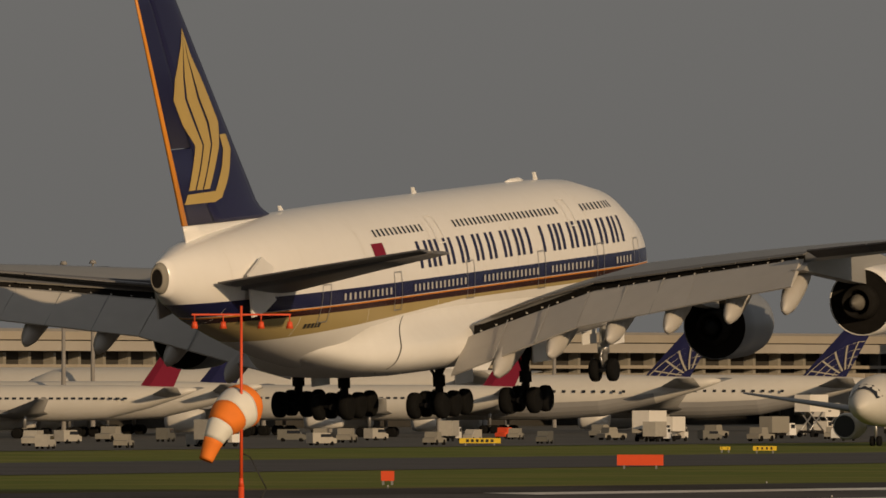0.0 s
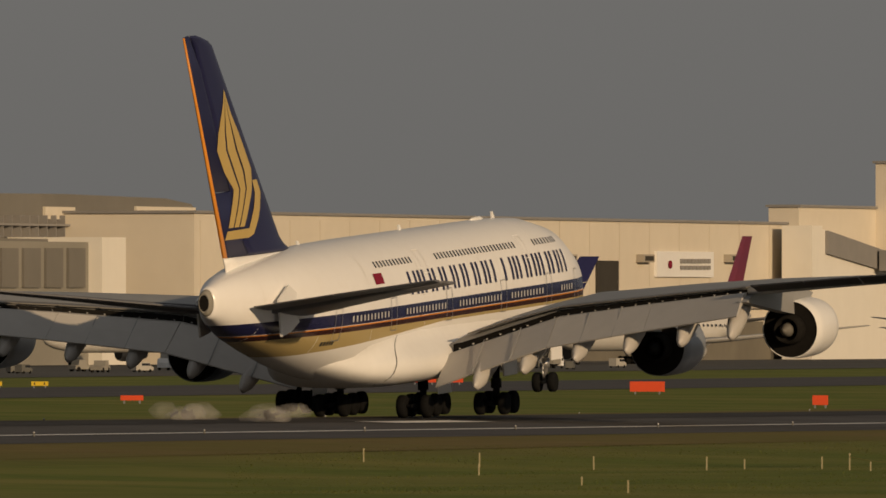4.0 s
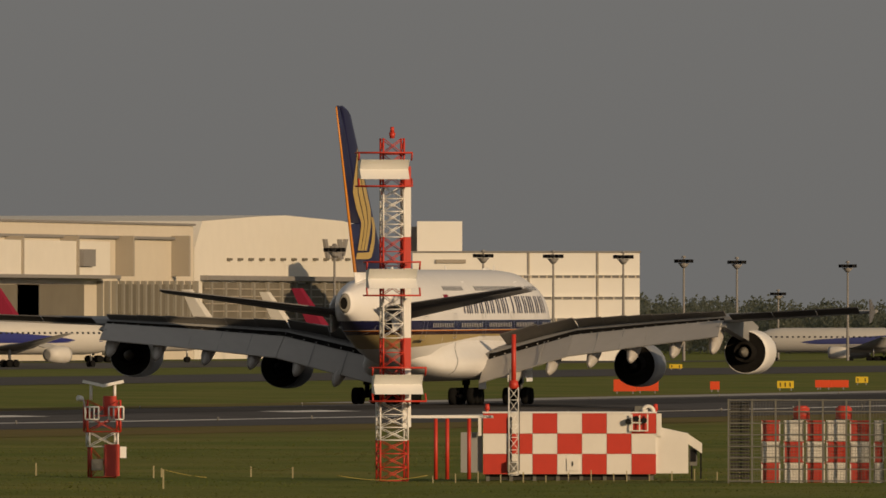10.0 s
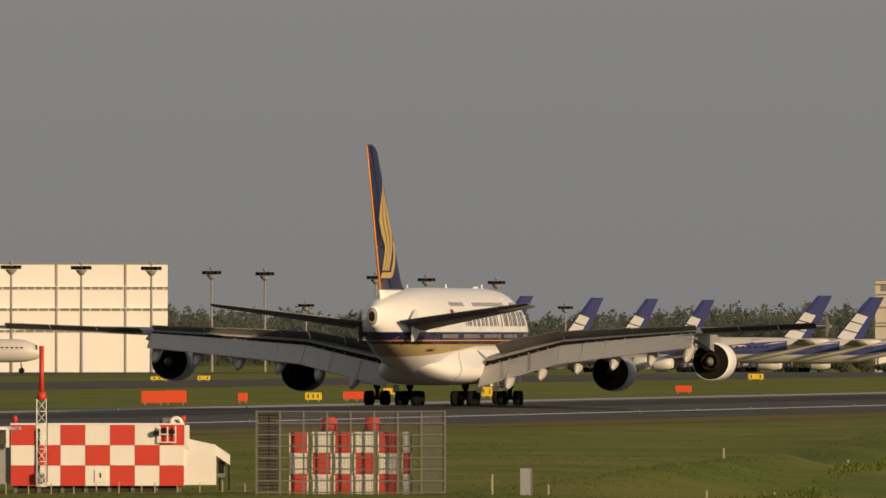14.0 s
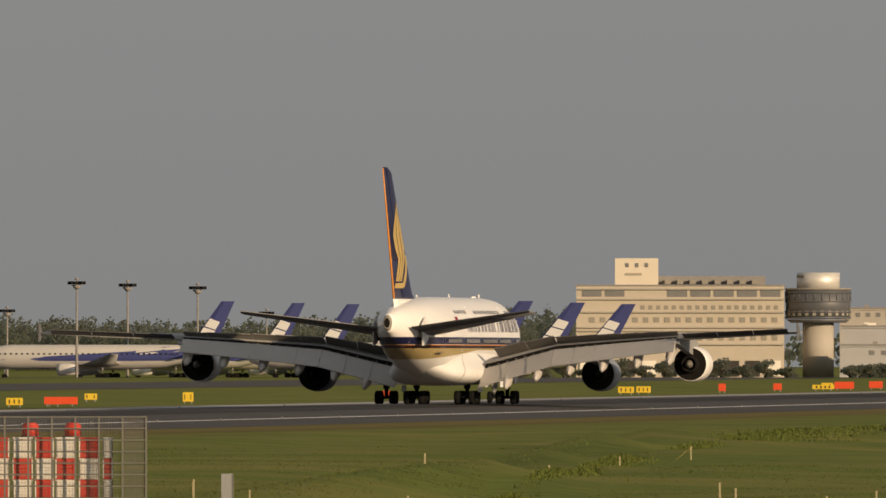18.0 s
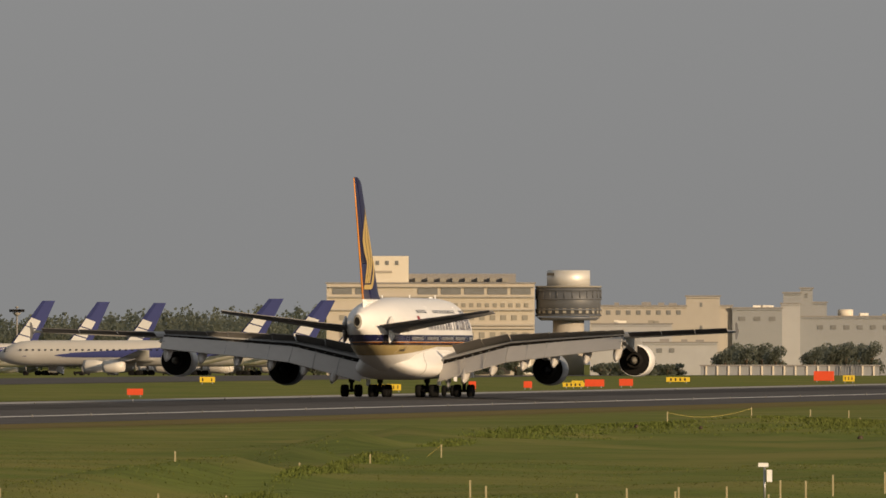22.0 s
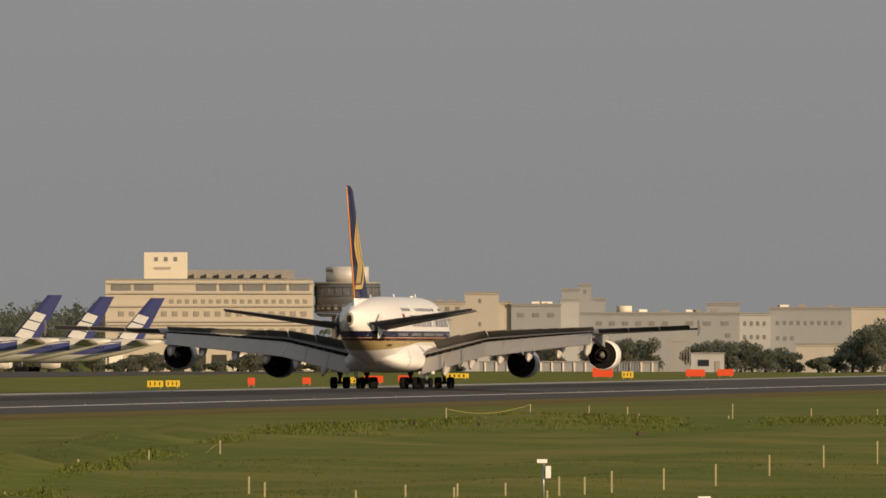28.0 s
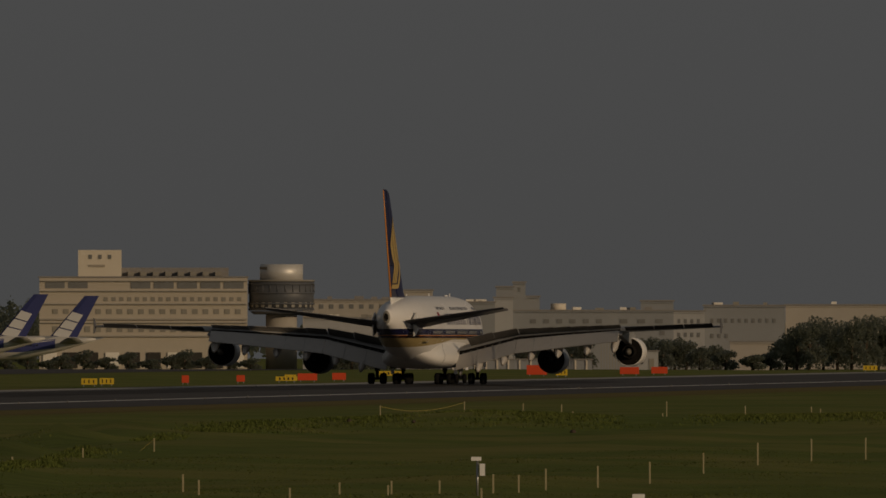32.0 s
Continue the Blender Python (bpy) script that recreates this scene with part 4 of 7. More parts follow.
def thin_mast(n, d, top, kinds, cat="mast"):
    th = thing("monitor_mast", "slender red and white banded monitor mast", cat, facing(n, d))
    edges = [0, 0.77, 1.7, 2.94, 4.4, top]
    for i, (a, b) in enumerate(zip(edges, edges[1:])):
        if a >= top:
            break
        bm = bmesh.new()
        tube(bm, (0, 0, a), (0, 0, min(b, top)), 0.085 - 0.005 * i, 0.08 - 0.005 * i, 8)
        part("pole", bm, RED if i % 2 == 0 or b >= top else WHITE, th)
    boxpart("base_plate", (-0.1, 0, 0.1), (2.0, 1.2, 0.2), RED, th)
    boxpart("control_box", (0.42, -0.1, 0.5), (0.42, 0.4, 0.7), RED, th)
    for z in (1.2, 2.2, 3.4):
        boxpart("cable_clip", (0.1, -0.05, z), (0.14, 0.06, 0.05), STEEL, th)
    boxpart("arm", (0.22, 0, 4.68), (0.45, 0.06, 0.07), RED, th)
    return th


thin_mast(1273, 616, 5.97, True)


def shelter_mast():
    th = thing("shelter_mast", "red tube on a white lattice pole beside the shelter", "mast", facing(2303, 689))
    bm = bmesh.new()
    lattice(bm, 0.42, 0.2, 4.0, 0.03, 7)
    part("lattice_pole", bm, WHITE, th)
    bm = bmesh.new()
    tube(bm, (0, 0, 4.0), (0, 0, 6.3), 0.11, 0.1, 8)
    part("tube", bm, RED, th)
    bm = bmesh.new()
    tube(bm, (0, 0, 3.95), (0, 0, 4.3), 0.24, 0.18, 10)
    part("collar", bm, RED, th)
    bm = bmesh.new()
    tube(bm, (0.23, -0.2, 0.4), (0.23, -0.2, 4.0), 0.035, 0.035, 6)
    part("cable", bm, DARKMETAL, th)


shelter_mast()


def weather_stand():
    th = thing("sensor_stand", "red and white steel platform carrying two white sensor hoods", "sensor stand", facing(1575, 700, 6))
    for a, b, m in ((0, 1.35, RED), (1.35, 2.0, WHITE), (2.0, 2.7, RED), (2.7, 3.4, RED)):
        lattice_parts(th, float(np.interp(b, [1.4, 2.0, 2.7], [1.1, 1.25, 1.45])), a, b, 0.05, 1, m)
    for x0, x1 in ((-0.85, -0.25), (0.2, 0.85)):
        for y in (-0.85,):
            for p, q in [((x, y, 2.55), (x, y, 3.1)) for x in np.linspace(x0, x1, 4)] + [((x0, y, z), (x1, y, z)) for z in (2.55, 3.1)]:
                bm = bmesh.new()
                tube(bm, p, q, 0.037, 0.037, 5)
                part("rail_bar" if p[2] == q[2] else "rail_post", bm, WHITE, th)
    boxpart("red_cabinet", (0.3, -0.3, 3.15), (0.55, 0.5, 0.85), RED, th)
    boxpart("lower_cabinet", (0.35, -0.6, 0.75), (0.65, 0.5, 1.4), RED, th)
    boxpart("meter_box", (-0.3, -0.55, 0.55), (0.5, 0.4, 0.5), MESHGREY, th)
    boxpart("small_box", (0.85, -0.6, 1.1), (0.28, 0.3, 0.5), WHITE, th)
    for x, s in ((-0.5, -1), (0.55, 1)):
        bm = bmesh.new()
        tube(bm, (x, 0, 3.4), (x, 0, 4.05), 0.07, 0.07, 6)
        box(bm, (0, 0, 0), (0.95, 0.4, 0.13), pose(x - 0.1 * s, -0.1, 4.12, 0, -12 * s, 0))
        part("sensor_hood", bm, WHITE, th, "tilted white sensor hood")
    bm = bmesh.new()
    tube(bm, (-0.95, -0.5, 3.45), (-1.15, -0.6, 3.5), 0.13, 0.13, 10)
    tube(bm, (-0.75, -0.5, 2.7), (-0.9, -0.5, 3.45), 0.04, 0.04, 5)
    part("floodlight", bm, WHITE, th)


weather_stand()


def cage():
    """A grey grid screen before chequered cabinets."""
    d = 671.0
    th = thing("screen_cage", "grey steel grid screen standing before the chequered cabinets", "metal fence", facing(2850, d))
    w, h = 8.05, 3.58
    for i in range(9):
        boxpart("upright", (-w / 2 + 0.04 + i * (w - 0.08) / 8, 0, h / 2), (0.08, 0.09, h), MESHGREY, th)
    for j in range(8):
        boxpart("rail", (0, -0.06, 0.12 + j * (h - 0.16) / 7), (w, 0.05, 0.05), MESHGREY, th)
    bm = bmesh.new()
    for i in range(1, 64):
        box(bm, (-w / 2 + i * w / 64, 0.06, h / 2), (0.009, 0.009, h))
    for j in range(1, 28):
        box(bm, (0, 0.075, j * h / 28), (w, 0.009, 0.009))
    part("wire_mesh", bm, MESHGREY, th, "fine grey wire mesh over the screen")
    bm = bmesh.new()
    for i in range(18):
        box(bm, (w / 2 - 1.0 + i * 0.056, 0.03, h / 2), (0.013, 0.013, h))
    for j in range(64):
        box(bm, (w / 2 - 0.52, 0.04, 0.03 + j * 0.055), (0.96, 0.013, 0.013))
    part("close_mesh", bm, MESHGREY, th, "close-woven grey mesh panel")
    for j in range(22):
        boxpart("louvre", (-w / 2 + 0.52, 0.55, 0.25 + j * 0.15), (0.84, 0.1, 0.115), DARKWALL, th)
    for i in range(6):
        wide = (0.80, 0.86, 0.80, 0.86, 0.86, 0.40)[i]
        cab = thing("striped_cabinet", "red and white chequered equipment cabinet behind a grid", "cabinet", facing(2850 + (-92, -51.5, -13, 24.3, 65.8, 99)[i], d + 1.6), "cabinets in the cage")
        for j in range(3):
            m = RED if (i + j) % 2 == 0 else SHELTERWHITE
            boxpart("drawer", (0, 0.4, 0.43 + j * 0.90), (wide, 0.8, 0.88), m, cab)
            for k in range(4):
                boxpart("front_plate", (0, -0.02, 0.105 + j * 0.90 + k * 0.215), (wide * 0.86, 0.05, 0.17), m, cab)
            for x in (-wide * 0.47, wide * 0.47):
                boxpart("corner_strip", (x, -0.03, 0.43 + j * 0.90), (0.05, 0.04, 0.8), SHELTERWHITE if (i + j) % 2 == 0 else MESHGREY, cab)
    for n in (2812, 2887):
        top = thing("red_drum", "small red drum unit on top of the cabinets", "antenna", facing(n, d + 2.0, 0, 2.67))
        bm = bmesh.new()
        tube(bm, (0, 0, 0.06), (0, 0, 0.52), 0.35, 0.35, 14)
        tube(bm, (0, 0, 0.52), (0, 0, 0.62), 0.35, 0.2, 14)
        part("drum", bm, RED, top)
        bm = bmesh.new()
        tube(bm, (0, 0, 0), (0, 0, 0.06), 0.40, 0.40, 14)
        part("flange", bm, MESHGREY, top)


cage()


def marker_pillar(n, d, w, h):
    th = thing("marker_pillar", "weathered pale concrete pillar in the grass", "pillar", facing(n, d))
    boxpart("shaft", (0, 0, h / 2), (w, w, h), WORKS, th)
    boxpart("edge_strip", (w * 0.52, -0.02, h / 2), (0.06, w, h * 0.98), MESHGREY, th)


marker_pillar(3160, 638, 0.46, 1.42)


def post(n, d, h, w=0.1, label="pale wooden stake in the grass"):
    th = thing("stake", label, "stake", facing(n, d), "stakes in the grass")
    boxpart("stake_body", (0, 0, h / 2), (w, w, h), POST, th)
    boxpart("stake_cap", (0, 0, h + 0.02), (w * 1.1, w * 1.1, 0.05), WHITE, th)


def info_sign(n, d):
    th = thing("notice_board", "small white two-panel board on a post", "sign", facing(n, d))
    bm = bmesh.new()
    tube(bm, (0, 0, 0), (0, 0, 0.75), 0.04, 0.04, 6)
    part("post", bm, STEEL, th)
    boxpart("board", (0, 0, 1.1), (0.62, 0.06, 0.8), WHITE, th)
    boxpart("divider", (0, -0.04, 1.1), (0.04, 0.03, 0.8), BLACK, th)


info_sign(883, 705)


def board(n, d, w, h, material, name, label, bars=0):
    off = -352 / spot(n, d).x
    if off > 1:                          # clear of the pale mirage strip beyond the runway
        d, w, h = d * off, w * off, h * off
    th = thing(name, label, "sign", facing(n, d, -10, terrain(*spot(n, d)[:2])), "taxiway boards")
    boxpart("panel", (0, 0, h / 2 + 0.25), (w, 0.25, h), material, th)
    for x in (-w * 0.35, w * 0.35):
        boxpart("foot", (x, 0, 0.13), (0.12, 0.2, 0.26), STEEL, th)
    for i in range(bars):
        boxpart("lettering_bar", (-w * 0.3 + i * w * 0.6 / max(1, bars - 1), -0.14, h / 2 + 0.25), (w * 0.07, 0.03, h * 0.55), BLACK if material is SIGNYELLOW else WHITE, th)
    return th


def windsock():
    b = bearing(-2863)
    th = thing("windsock", "drooping orange and white windsock on an orange pole", "windsock", pose(13.65 + 272 * math.sin(b), -32.2 + 272 * math.cos(b), 0, 0, 0, -math.degrees(b)))
    bm = bmesh.new()
    tube(bm, (0, 0, 0), (0, 0, 4.95), 0.06, 0.05, 10)
    tube(bm, (0, 0, 4.95), (0, 0, 5.1), 0.05, 0.031, 10)
    tube(bm, (0, 0, 5.1), (0, 0, 8.05), 0.031, 0.022, 10)
    part("pole", bm, SIGNRED, th)
    for x in (-0.8, -0.31, 0.34, 0.83):
        bm = bmesh.new()
        tube(bm, (x, 0, 7.66), (x, 0, 7.78), 0.065, 0.04, 8)
        tube(bm, (x, 0, 7.78), (x, 0, 7.9), 0.012, 0.012, 5)
        part("lamp", bm, SIGNRED, th, "small red lamp")
    boxpart("cross_bar", (0, 0, 7.9), (1.7, 0.03, 0.03), SIGNRED, th)
    spine = [(Vector((0.03, 0.42, 6.33)), 0.385), (Vector((-0.05, 0.27, 6.29)), 0.385), (Vector((-0.21, 0.04, 6.16)), 0.335), (Vector((-0.355, -0.13, 5.98)), 0.245), (Vector((-0.475, -0.22, 5.74)), 0.175), (Vector((-0.605, -0.28, 5.40)), 0.12)]

    def ring(u):
        """Round of the sock at u bands from its mouth: centre, direction, radius, by a smooth curve through the spine."""
        i = min(int(u), 4)
        f = u - i
        q = [spine[min(max(i + k, 0), 5)] for k in (-1, 0, 1, 2)]
        c = [0.5 * (-f + 2 * f * f - f ** 3), 0.5 * (2 - 5 * f * f + 3 * f ** 3), 0.5 * (f + 4 * f * f - 3 * f ** 3), 0.5 * (f ** 3 - f * f)]
        return sum((k[0] * w for k, w in zip(q, c)), Vector((0, 0, 0))), sum(k[1] * w for k, w in zip(q, c))

    for band in range(5):
        bm = bmesh.new()
        loops = []
        for k in range(6):
            u = band + k / 5
            p, r = ring(u)
            d = (ring(min(u + 0.15, 5))[0] - ring(max(u - 0.15, 0))[0]).normalized()
            side = d.cross(Vector((0, 0, 1))).normalized()
            up = side.cross(d)
            loops.append([bm.verts.new(p + r * (1 + 0.02 * math.sin(5 * a + 1.7 * u)) * (math.cos(a) * side + math.sin(a) * up)) for a in [2 * math.pi * j / 24 for j in range(24)]])
        for l, m in zip(loops, loops[1:]):
            for j in range(24):
                bm.faces.new((l[j], l[(j + 1) % 24], m[(j + 1) % 24], m[j])).smooth = True
        bmesh.ops.recalc_face_normals(bm, faces=bm.faces)
        bmesh.ops.solidify(bm, geom=bm.faces[:], thickness=0.006)
        part("sock_ring", bm, (SOCKO, SOCKW, SOCKO, SOCKW, SOCKO)[band], th)
    bm = bmesh.new()
    tube(bm, (0.03, 0, 5.52), (0.15, 0, 5.46), 0.012, 0.012, 5)
    tube(bm, (0.15, 0, 5.46), (0.43, 0, 4.92), 0.012, 0.012, 5)
    tube(bm, (0.43, 0, 4.92), (0.3, 0, 4.7), 0.012, 0.012, 5)
    part("cable", bm, BLACK, th)


windsock()


# ---- background ----
def hall(name, n0, n1, x, top, depth, material, label, category="hangar", base=0.0):
    """A building whose long face runs parallel to the runway at x, between two bearings; returns it with its frame:
    own x along the runway, own -y towards the runway."""
    y0, y1 = along(n0, x), along(n1, x)
    d = math.hypot(x, (y0 + y1) / 2)
    th = thing(name, label, category, pose(x, (y0 + y1) / 2, base, 0, 0, 90))
    h = high(top, d)
    boxpart("wall", (0, depth / 2, h / 2), (abs(y1 - y0), depth, h), material, th)
    boxpart("roof", (0, depth / 2, h + 0.2), (abs(y1 - y0) + 0.8, depth + 0.8, 0.4), ROOF, th)
    return th, d, h, abs(y1 - y0)


def block(name, n0, n1, d, top, depth, material, label, category="building", turn=0.0):
    """A building that faces the eye, between two bearings at a distance."""
    n = (n0 + n1) / 2
    w = (n1 - n0) / 28094.5 * d
    g = lay(d)
    th = thing(name, label, category, facing(n, d, turn, g))
    h = high(top, d) - g
    boxpart("wall", (0, depth / 2, h / 2), (w, depth, h), material, th)
    boxpart("roof", (0, depth / 2, h + 0.15), (w + 0.5, depth + 0.5, 0.3), ROOF, th)
    return th, w, h


def on_hall(hallrec, n0, n1, top, bottom, material, name, out=0.3, label=""):
    """A piece on a hall's face between two bearings and two levels."""
    th, x = hallrec[0], hallrec[4]
    y0, y1 = along(n0, x), along(n1, x)
    d = math.hypot(x, (y0 + y1) / 2)
    z1, z0 = high(top, d), max(0.0, high(bottom, d))
    return boxpart(name, ((y0 + y1) / 2 - th.location.y, -out / 2 - 0.01, (z0 + z1) / 2), (abs(y1 - y0), out, z1 - z0), material, th, label)


def hall_at(*a, **k):
    rec = hall(*a, **k)
    return (*rec, a[3])


def poly_on(rec, pts, material, name, out, label=""):
    """A flat piece of any outline on a hall's face, from bearings and levels."""
    th, x = rec[0], rec[4]
    flat = []
    for n, lv in pts:
        y = along(n, x)
        flat.append((y - th.location.y, max(0.0, high(lv, math.hypot(x, y)))))
    bm = bmesh.new()
    slab(bm, flat, -out, 0.0, "y")
    return part(name, bm, material, th, label)


def bars_on(rec, n0, n1, top, bottom, count, material, out=0.5):
    step = (n1 - n0) / count
    for i in range(count):
        on_hall(rec, n0 + i * step, n0 + (i + 0.62) * step, top, bottom, material, "lettering_bar", out)


low = hall_at("low_hangar", -470, 600, -720, 379, 60, WALL, "long low pale hangar with small lamps along its wall")
for n in (-131, 28, 185, 322, 477):
    on_hall(low, n - 10, n + 10, 441, 455, WALLT, "wall_lamp", 1.2)
    on_hall(low, n - 7, n + 7, 444, 452, DARKWALL, "lamp_glass", 1.3)
on_hall(low, 344, 444, 436, 481, WHITE, "sign_board", 0.5, "white sign board with a red disc")
disc_y, disc_d = along(365, -720), math.hypot(720, along(365, -720))
bm = bmesh.new()
turned(bm, (disc_y - low[0].location.y, -0.5, high(459, disc_d)), [(-0.35, 0.3), (-0.35, 0.62), (-0.1, 0.62), (-0.1, 0.3)], 20)
part("sign_disc", bm, CRIMSON, low[0], "red disc")
bars_on(low, 384, 438, 449, 457, 9, ROOF, 0.8)
bars_on(low, 384, 438, 461, 468, 8, ROOF, 0.8)
# Dark sheet painted as the shade inside an open door.
on_hall(low, 240, 277, 452, 560, DARKWALL, "door_shade", 0.4)
# A grey sheet along the foot paints the open hall's shade.
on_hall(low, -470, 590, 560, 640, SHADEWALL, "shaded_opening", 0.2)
for n in range(-460, 600, 53):
    on_hall(low, n, n + 1.0, 381, 560, JOINTTAN, "cladding_joint", 0.05)
on_hall(low, -470, 590, 530, 536, WALLT, "ledge", 0.8)

step = hall_at("stepped_hangar", 600, 740, -718, 359, 5, WALL, "pale hangar end with a lean-to wedge")
poly_on(step, [(570, 645), (570, 390), (588, 390), (588, 396), (706, 436), (722, 482), (722, 645)], WALLW, "lean_to_wall", 5.0, "cream lean-to wall")
poly_on(step, [(593, 440), (593, 399), (704, 438), (711, 476)], ROOF, "sloping_grey_panel", 5.6, "grey sloping panel")


def tall_hangar():
    """The tall hangar: a projecting upper block with a leaning front, a strip painted as shade under it, a canopy and
    doors.
    """
    x = -712
    rec = hall_at("tall_hangar", 799, 1150, x, 286, 6, WALL, "tall pale hangar with a projecting upper block")
    th, d = rec[0], rec[1]
    ya, yb = along(797, x) - th.location.y, along(1138, x) - th.location.y
    top, bot = high(283, d), high(395, d)
    bm = bmesh.new()
    prof = [(-1.0, top), (-1.9, bot), (-1.9, bot - 0.6), (0.0, bot - 0.6), (0.0, top)]
    loft(bm, [[Vector((q, y, z)) for y, z in prof] for q in (ya, yb)], smooth=False)
    part("upper_block", bm, WALLW, th, "leaning pale front of the upper block")
    # Dark grey strip that paints the upper block's shadow on the wall.
    on_hall(rec, 815, 1160, 405, 428, ROOF, "under_block_shade", 0.4)
    on_hall(rec, 765, 1180, 431, 459, WALLW, "canopy", 9.0)
    for i in range(9):
        n = 860 + i * 36
        on_hall(rec, n, n + 9, 441, 450, WALLT, "canopy_lamp", 9.5)
    for i in range(6):
        n = (812, 866, 918, 990, 1042, 1094)[i]
        on_hall(rec, n, n + 22, 292, 301, PALEROUGH, "vent_grille", 1.25)
    for i in range(3):
        on_hall(rec, 822, 850, 326 + i * 20, 328 + i * 20, WALL, "vent_line", 1.42 + 0.16 * i)
    # the sign lies on the leaning front, proud of it
    def leaning(name, n0, n1, l0, l1, off, material, label=""):
        bm = bmesh.new()
        out = lambda z: -1.0 - 0.9 * (top - z) / (top - bot) - off
        z0, z1 = high(l0, d), high(l1, d)
        loft(bm, [[Vector((along(n, x) - th.location.y, q, z)) for q, z in ((out(z0), z0), (out(z1), z1), (out(z1) + 0.5, z1), (out(z0) + 0.5, z0))] for n in (n0, n1)], smooth=False)
        part(name, bm, material, th, label)
    leaning("sign_frame", 1071, 1114, 324, 388, 0.15, ROOF)
    leaning("sign_board", 1074, 1113, 325, 387, 0.25, WINPALE, "pale sign board")
    for l0, n0, n1 in ((340, 1084, 1104), (352, 1082, 1106), (362, 1080, 1106)):
        leaning("sign_bar", n0, n1, l0, l0 + 5, 0.32, WALLT)
    for i in range(8):
        n = 800 + i * 46
        on_hall(rec, n, n + 43, 462, 640, WALL, "sliding_door", 1.2)
    on_hall(rec, 742, 762, 434, 470, ROOF, "side_grille", 3.0)


tall_hangar()

lng = hall_at("long_hangar", 1165, 1736, -716, 374, 60, WALL, "long pale hangar with high openings and a shaded hall")
on_hall(lng, 1165, 1700, 395, 400, ROOF, "gutter", 0.8)
on_hall(lng, 1185, 1560, 405, 466, WALLW, "slanted_front", 3.0)
on_hall(lng, 1180, 1570, 466, 472, ROOF, "eave", 4.0)
for n in (1330, 1505):
    on_hall(lng, n, n + 22, 422, 452, ROOF, "vent_hood", 3.8)
# Sheets on the wall, coloured as the shade within the hall.
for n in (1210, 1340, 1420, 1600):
    on_hall(lng, n, n + 118 if n != 1600 else n + 130, 484, 580, SHADEWALL, "hall_shade", 0.5)
for i in range(14):
    on_hall(lng, 1565 + i * 13, 1568 + i * 13, 478, 560, WALL2, "mullion", 0.9)
for n in (1300, 1402, 1500, 1598, 1697):
    on_hall(lng, n, n + 3, 398, 470, WALLT, "panel_joint", 3.3)
for n, m in ((1225, CRIMSON), (1365, WALLT), (1440, CRIMSON)):
    on_hall(lng, n, n + 30, 540, 575, m, "stored_gear", 0.7)


def bevel_hangar():
    x = -716
    th = thing("bevelled_hangar", "broad pale hangar with sloping shoulders and small vents", "hangar", pose(x, (along(1745, x) + along(2065, x)) / 2, 0, 0, 0, 90))
    cy = th.location.y
    pts = []
    for n, lv in ((1738, 640), (1738, 420), (1752, 372), (1850, 364), (1900, 362), (2000, 372), (2040, 382), (2062, 428), (2064, 640)):
        y = along(n, x)
        pts.append((y - cy, max(0, high(lv, math.hypot(x, y)))))
    bm = bmesh.new()
    slab(bm, pts, 0, 60, "y")
    part("wall", bm, WALLW, th)
    rec = (th, 0, 0, 0, x)
    for i in range(13):
        n = 1795 + i * 19
        on_hall(rec, n, n + 6, 437.5, 442, SHADEWALL, "vent", 0.5)
    on_hall(rec, 1748, 2064, 470, 478, ROOF, "eave", 1.5)
    # One grey sheet paints the shade of the hall behind the pillars.
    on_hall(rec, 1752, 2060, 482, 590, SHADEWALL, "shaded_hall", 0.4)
    for i in range(12):
        on_hall(rec, 1760 + i * 25, 1763 + i * 25, 480, 600, WALL2, "pillar", 0.9)
    for i in range(6):
        on_hall(rec, 1752, 2060, 492 + i * 13, 494 + i * 13, WALLT, "glazing_bar", 0.7)
    for n, l0, l1, slant in ((1964, 404, 440, 6), (1976, 416, 442, 5), (1984, 416, 442, 5), (1990, 404, 440, 3), (2001, 404, 434, -6)):
        poly_on(rec, [(n, l0), (n + 5, l0), (n + 5 + slant, l1), (n + slant, l1)], ROOF, "lettering_bar", 0.5)


bevel_hangar()


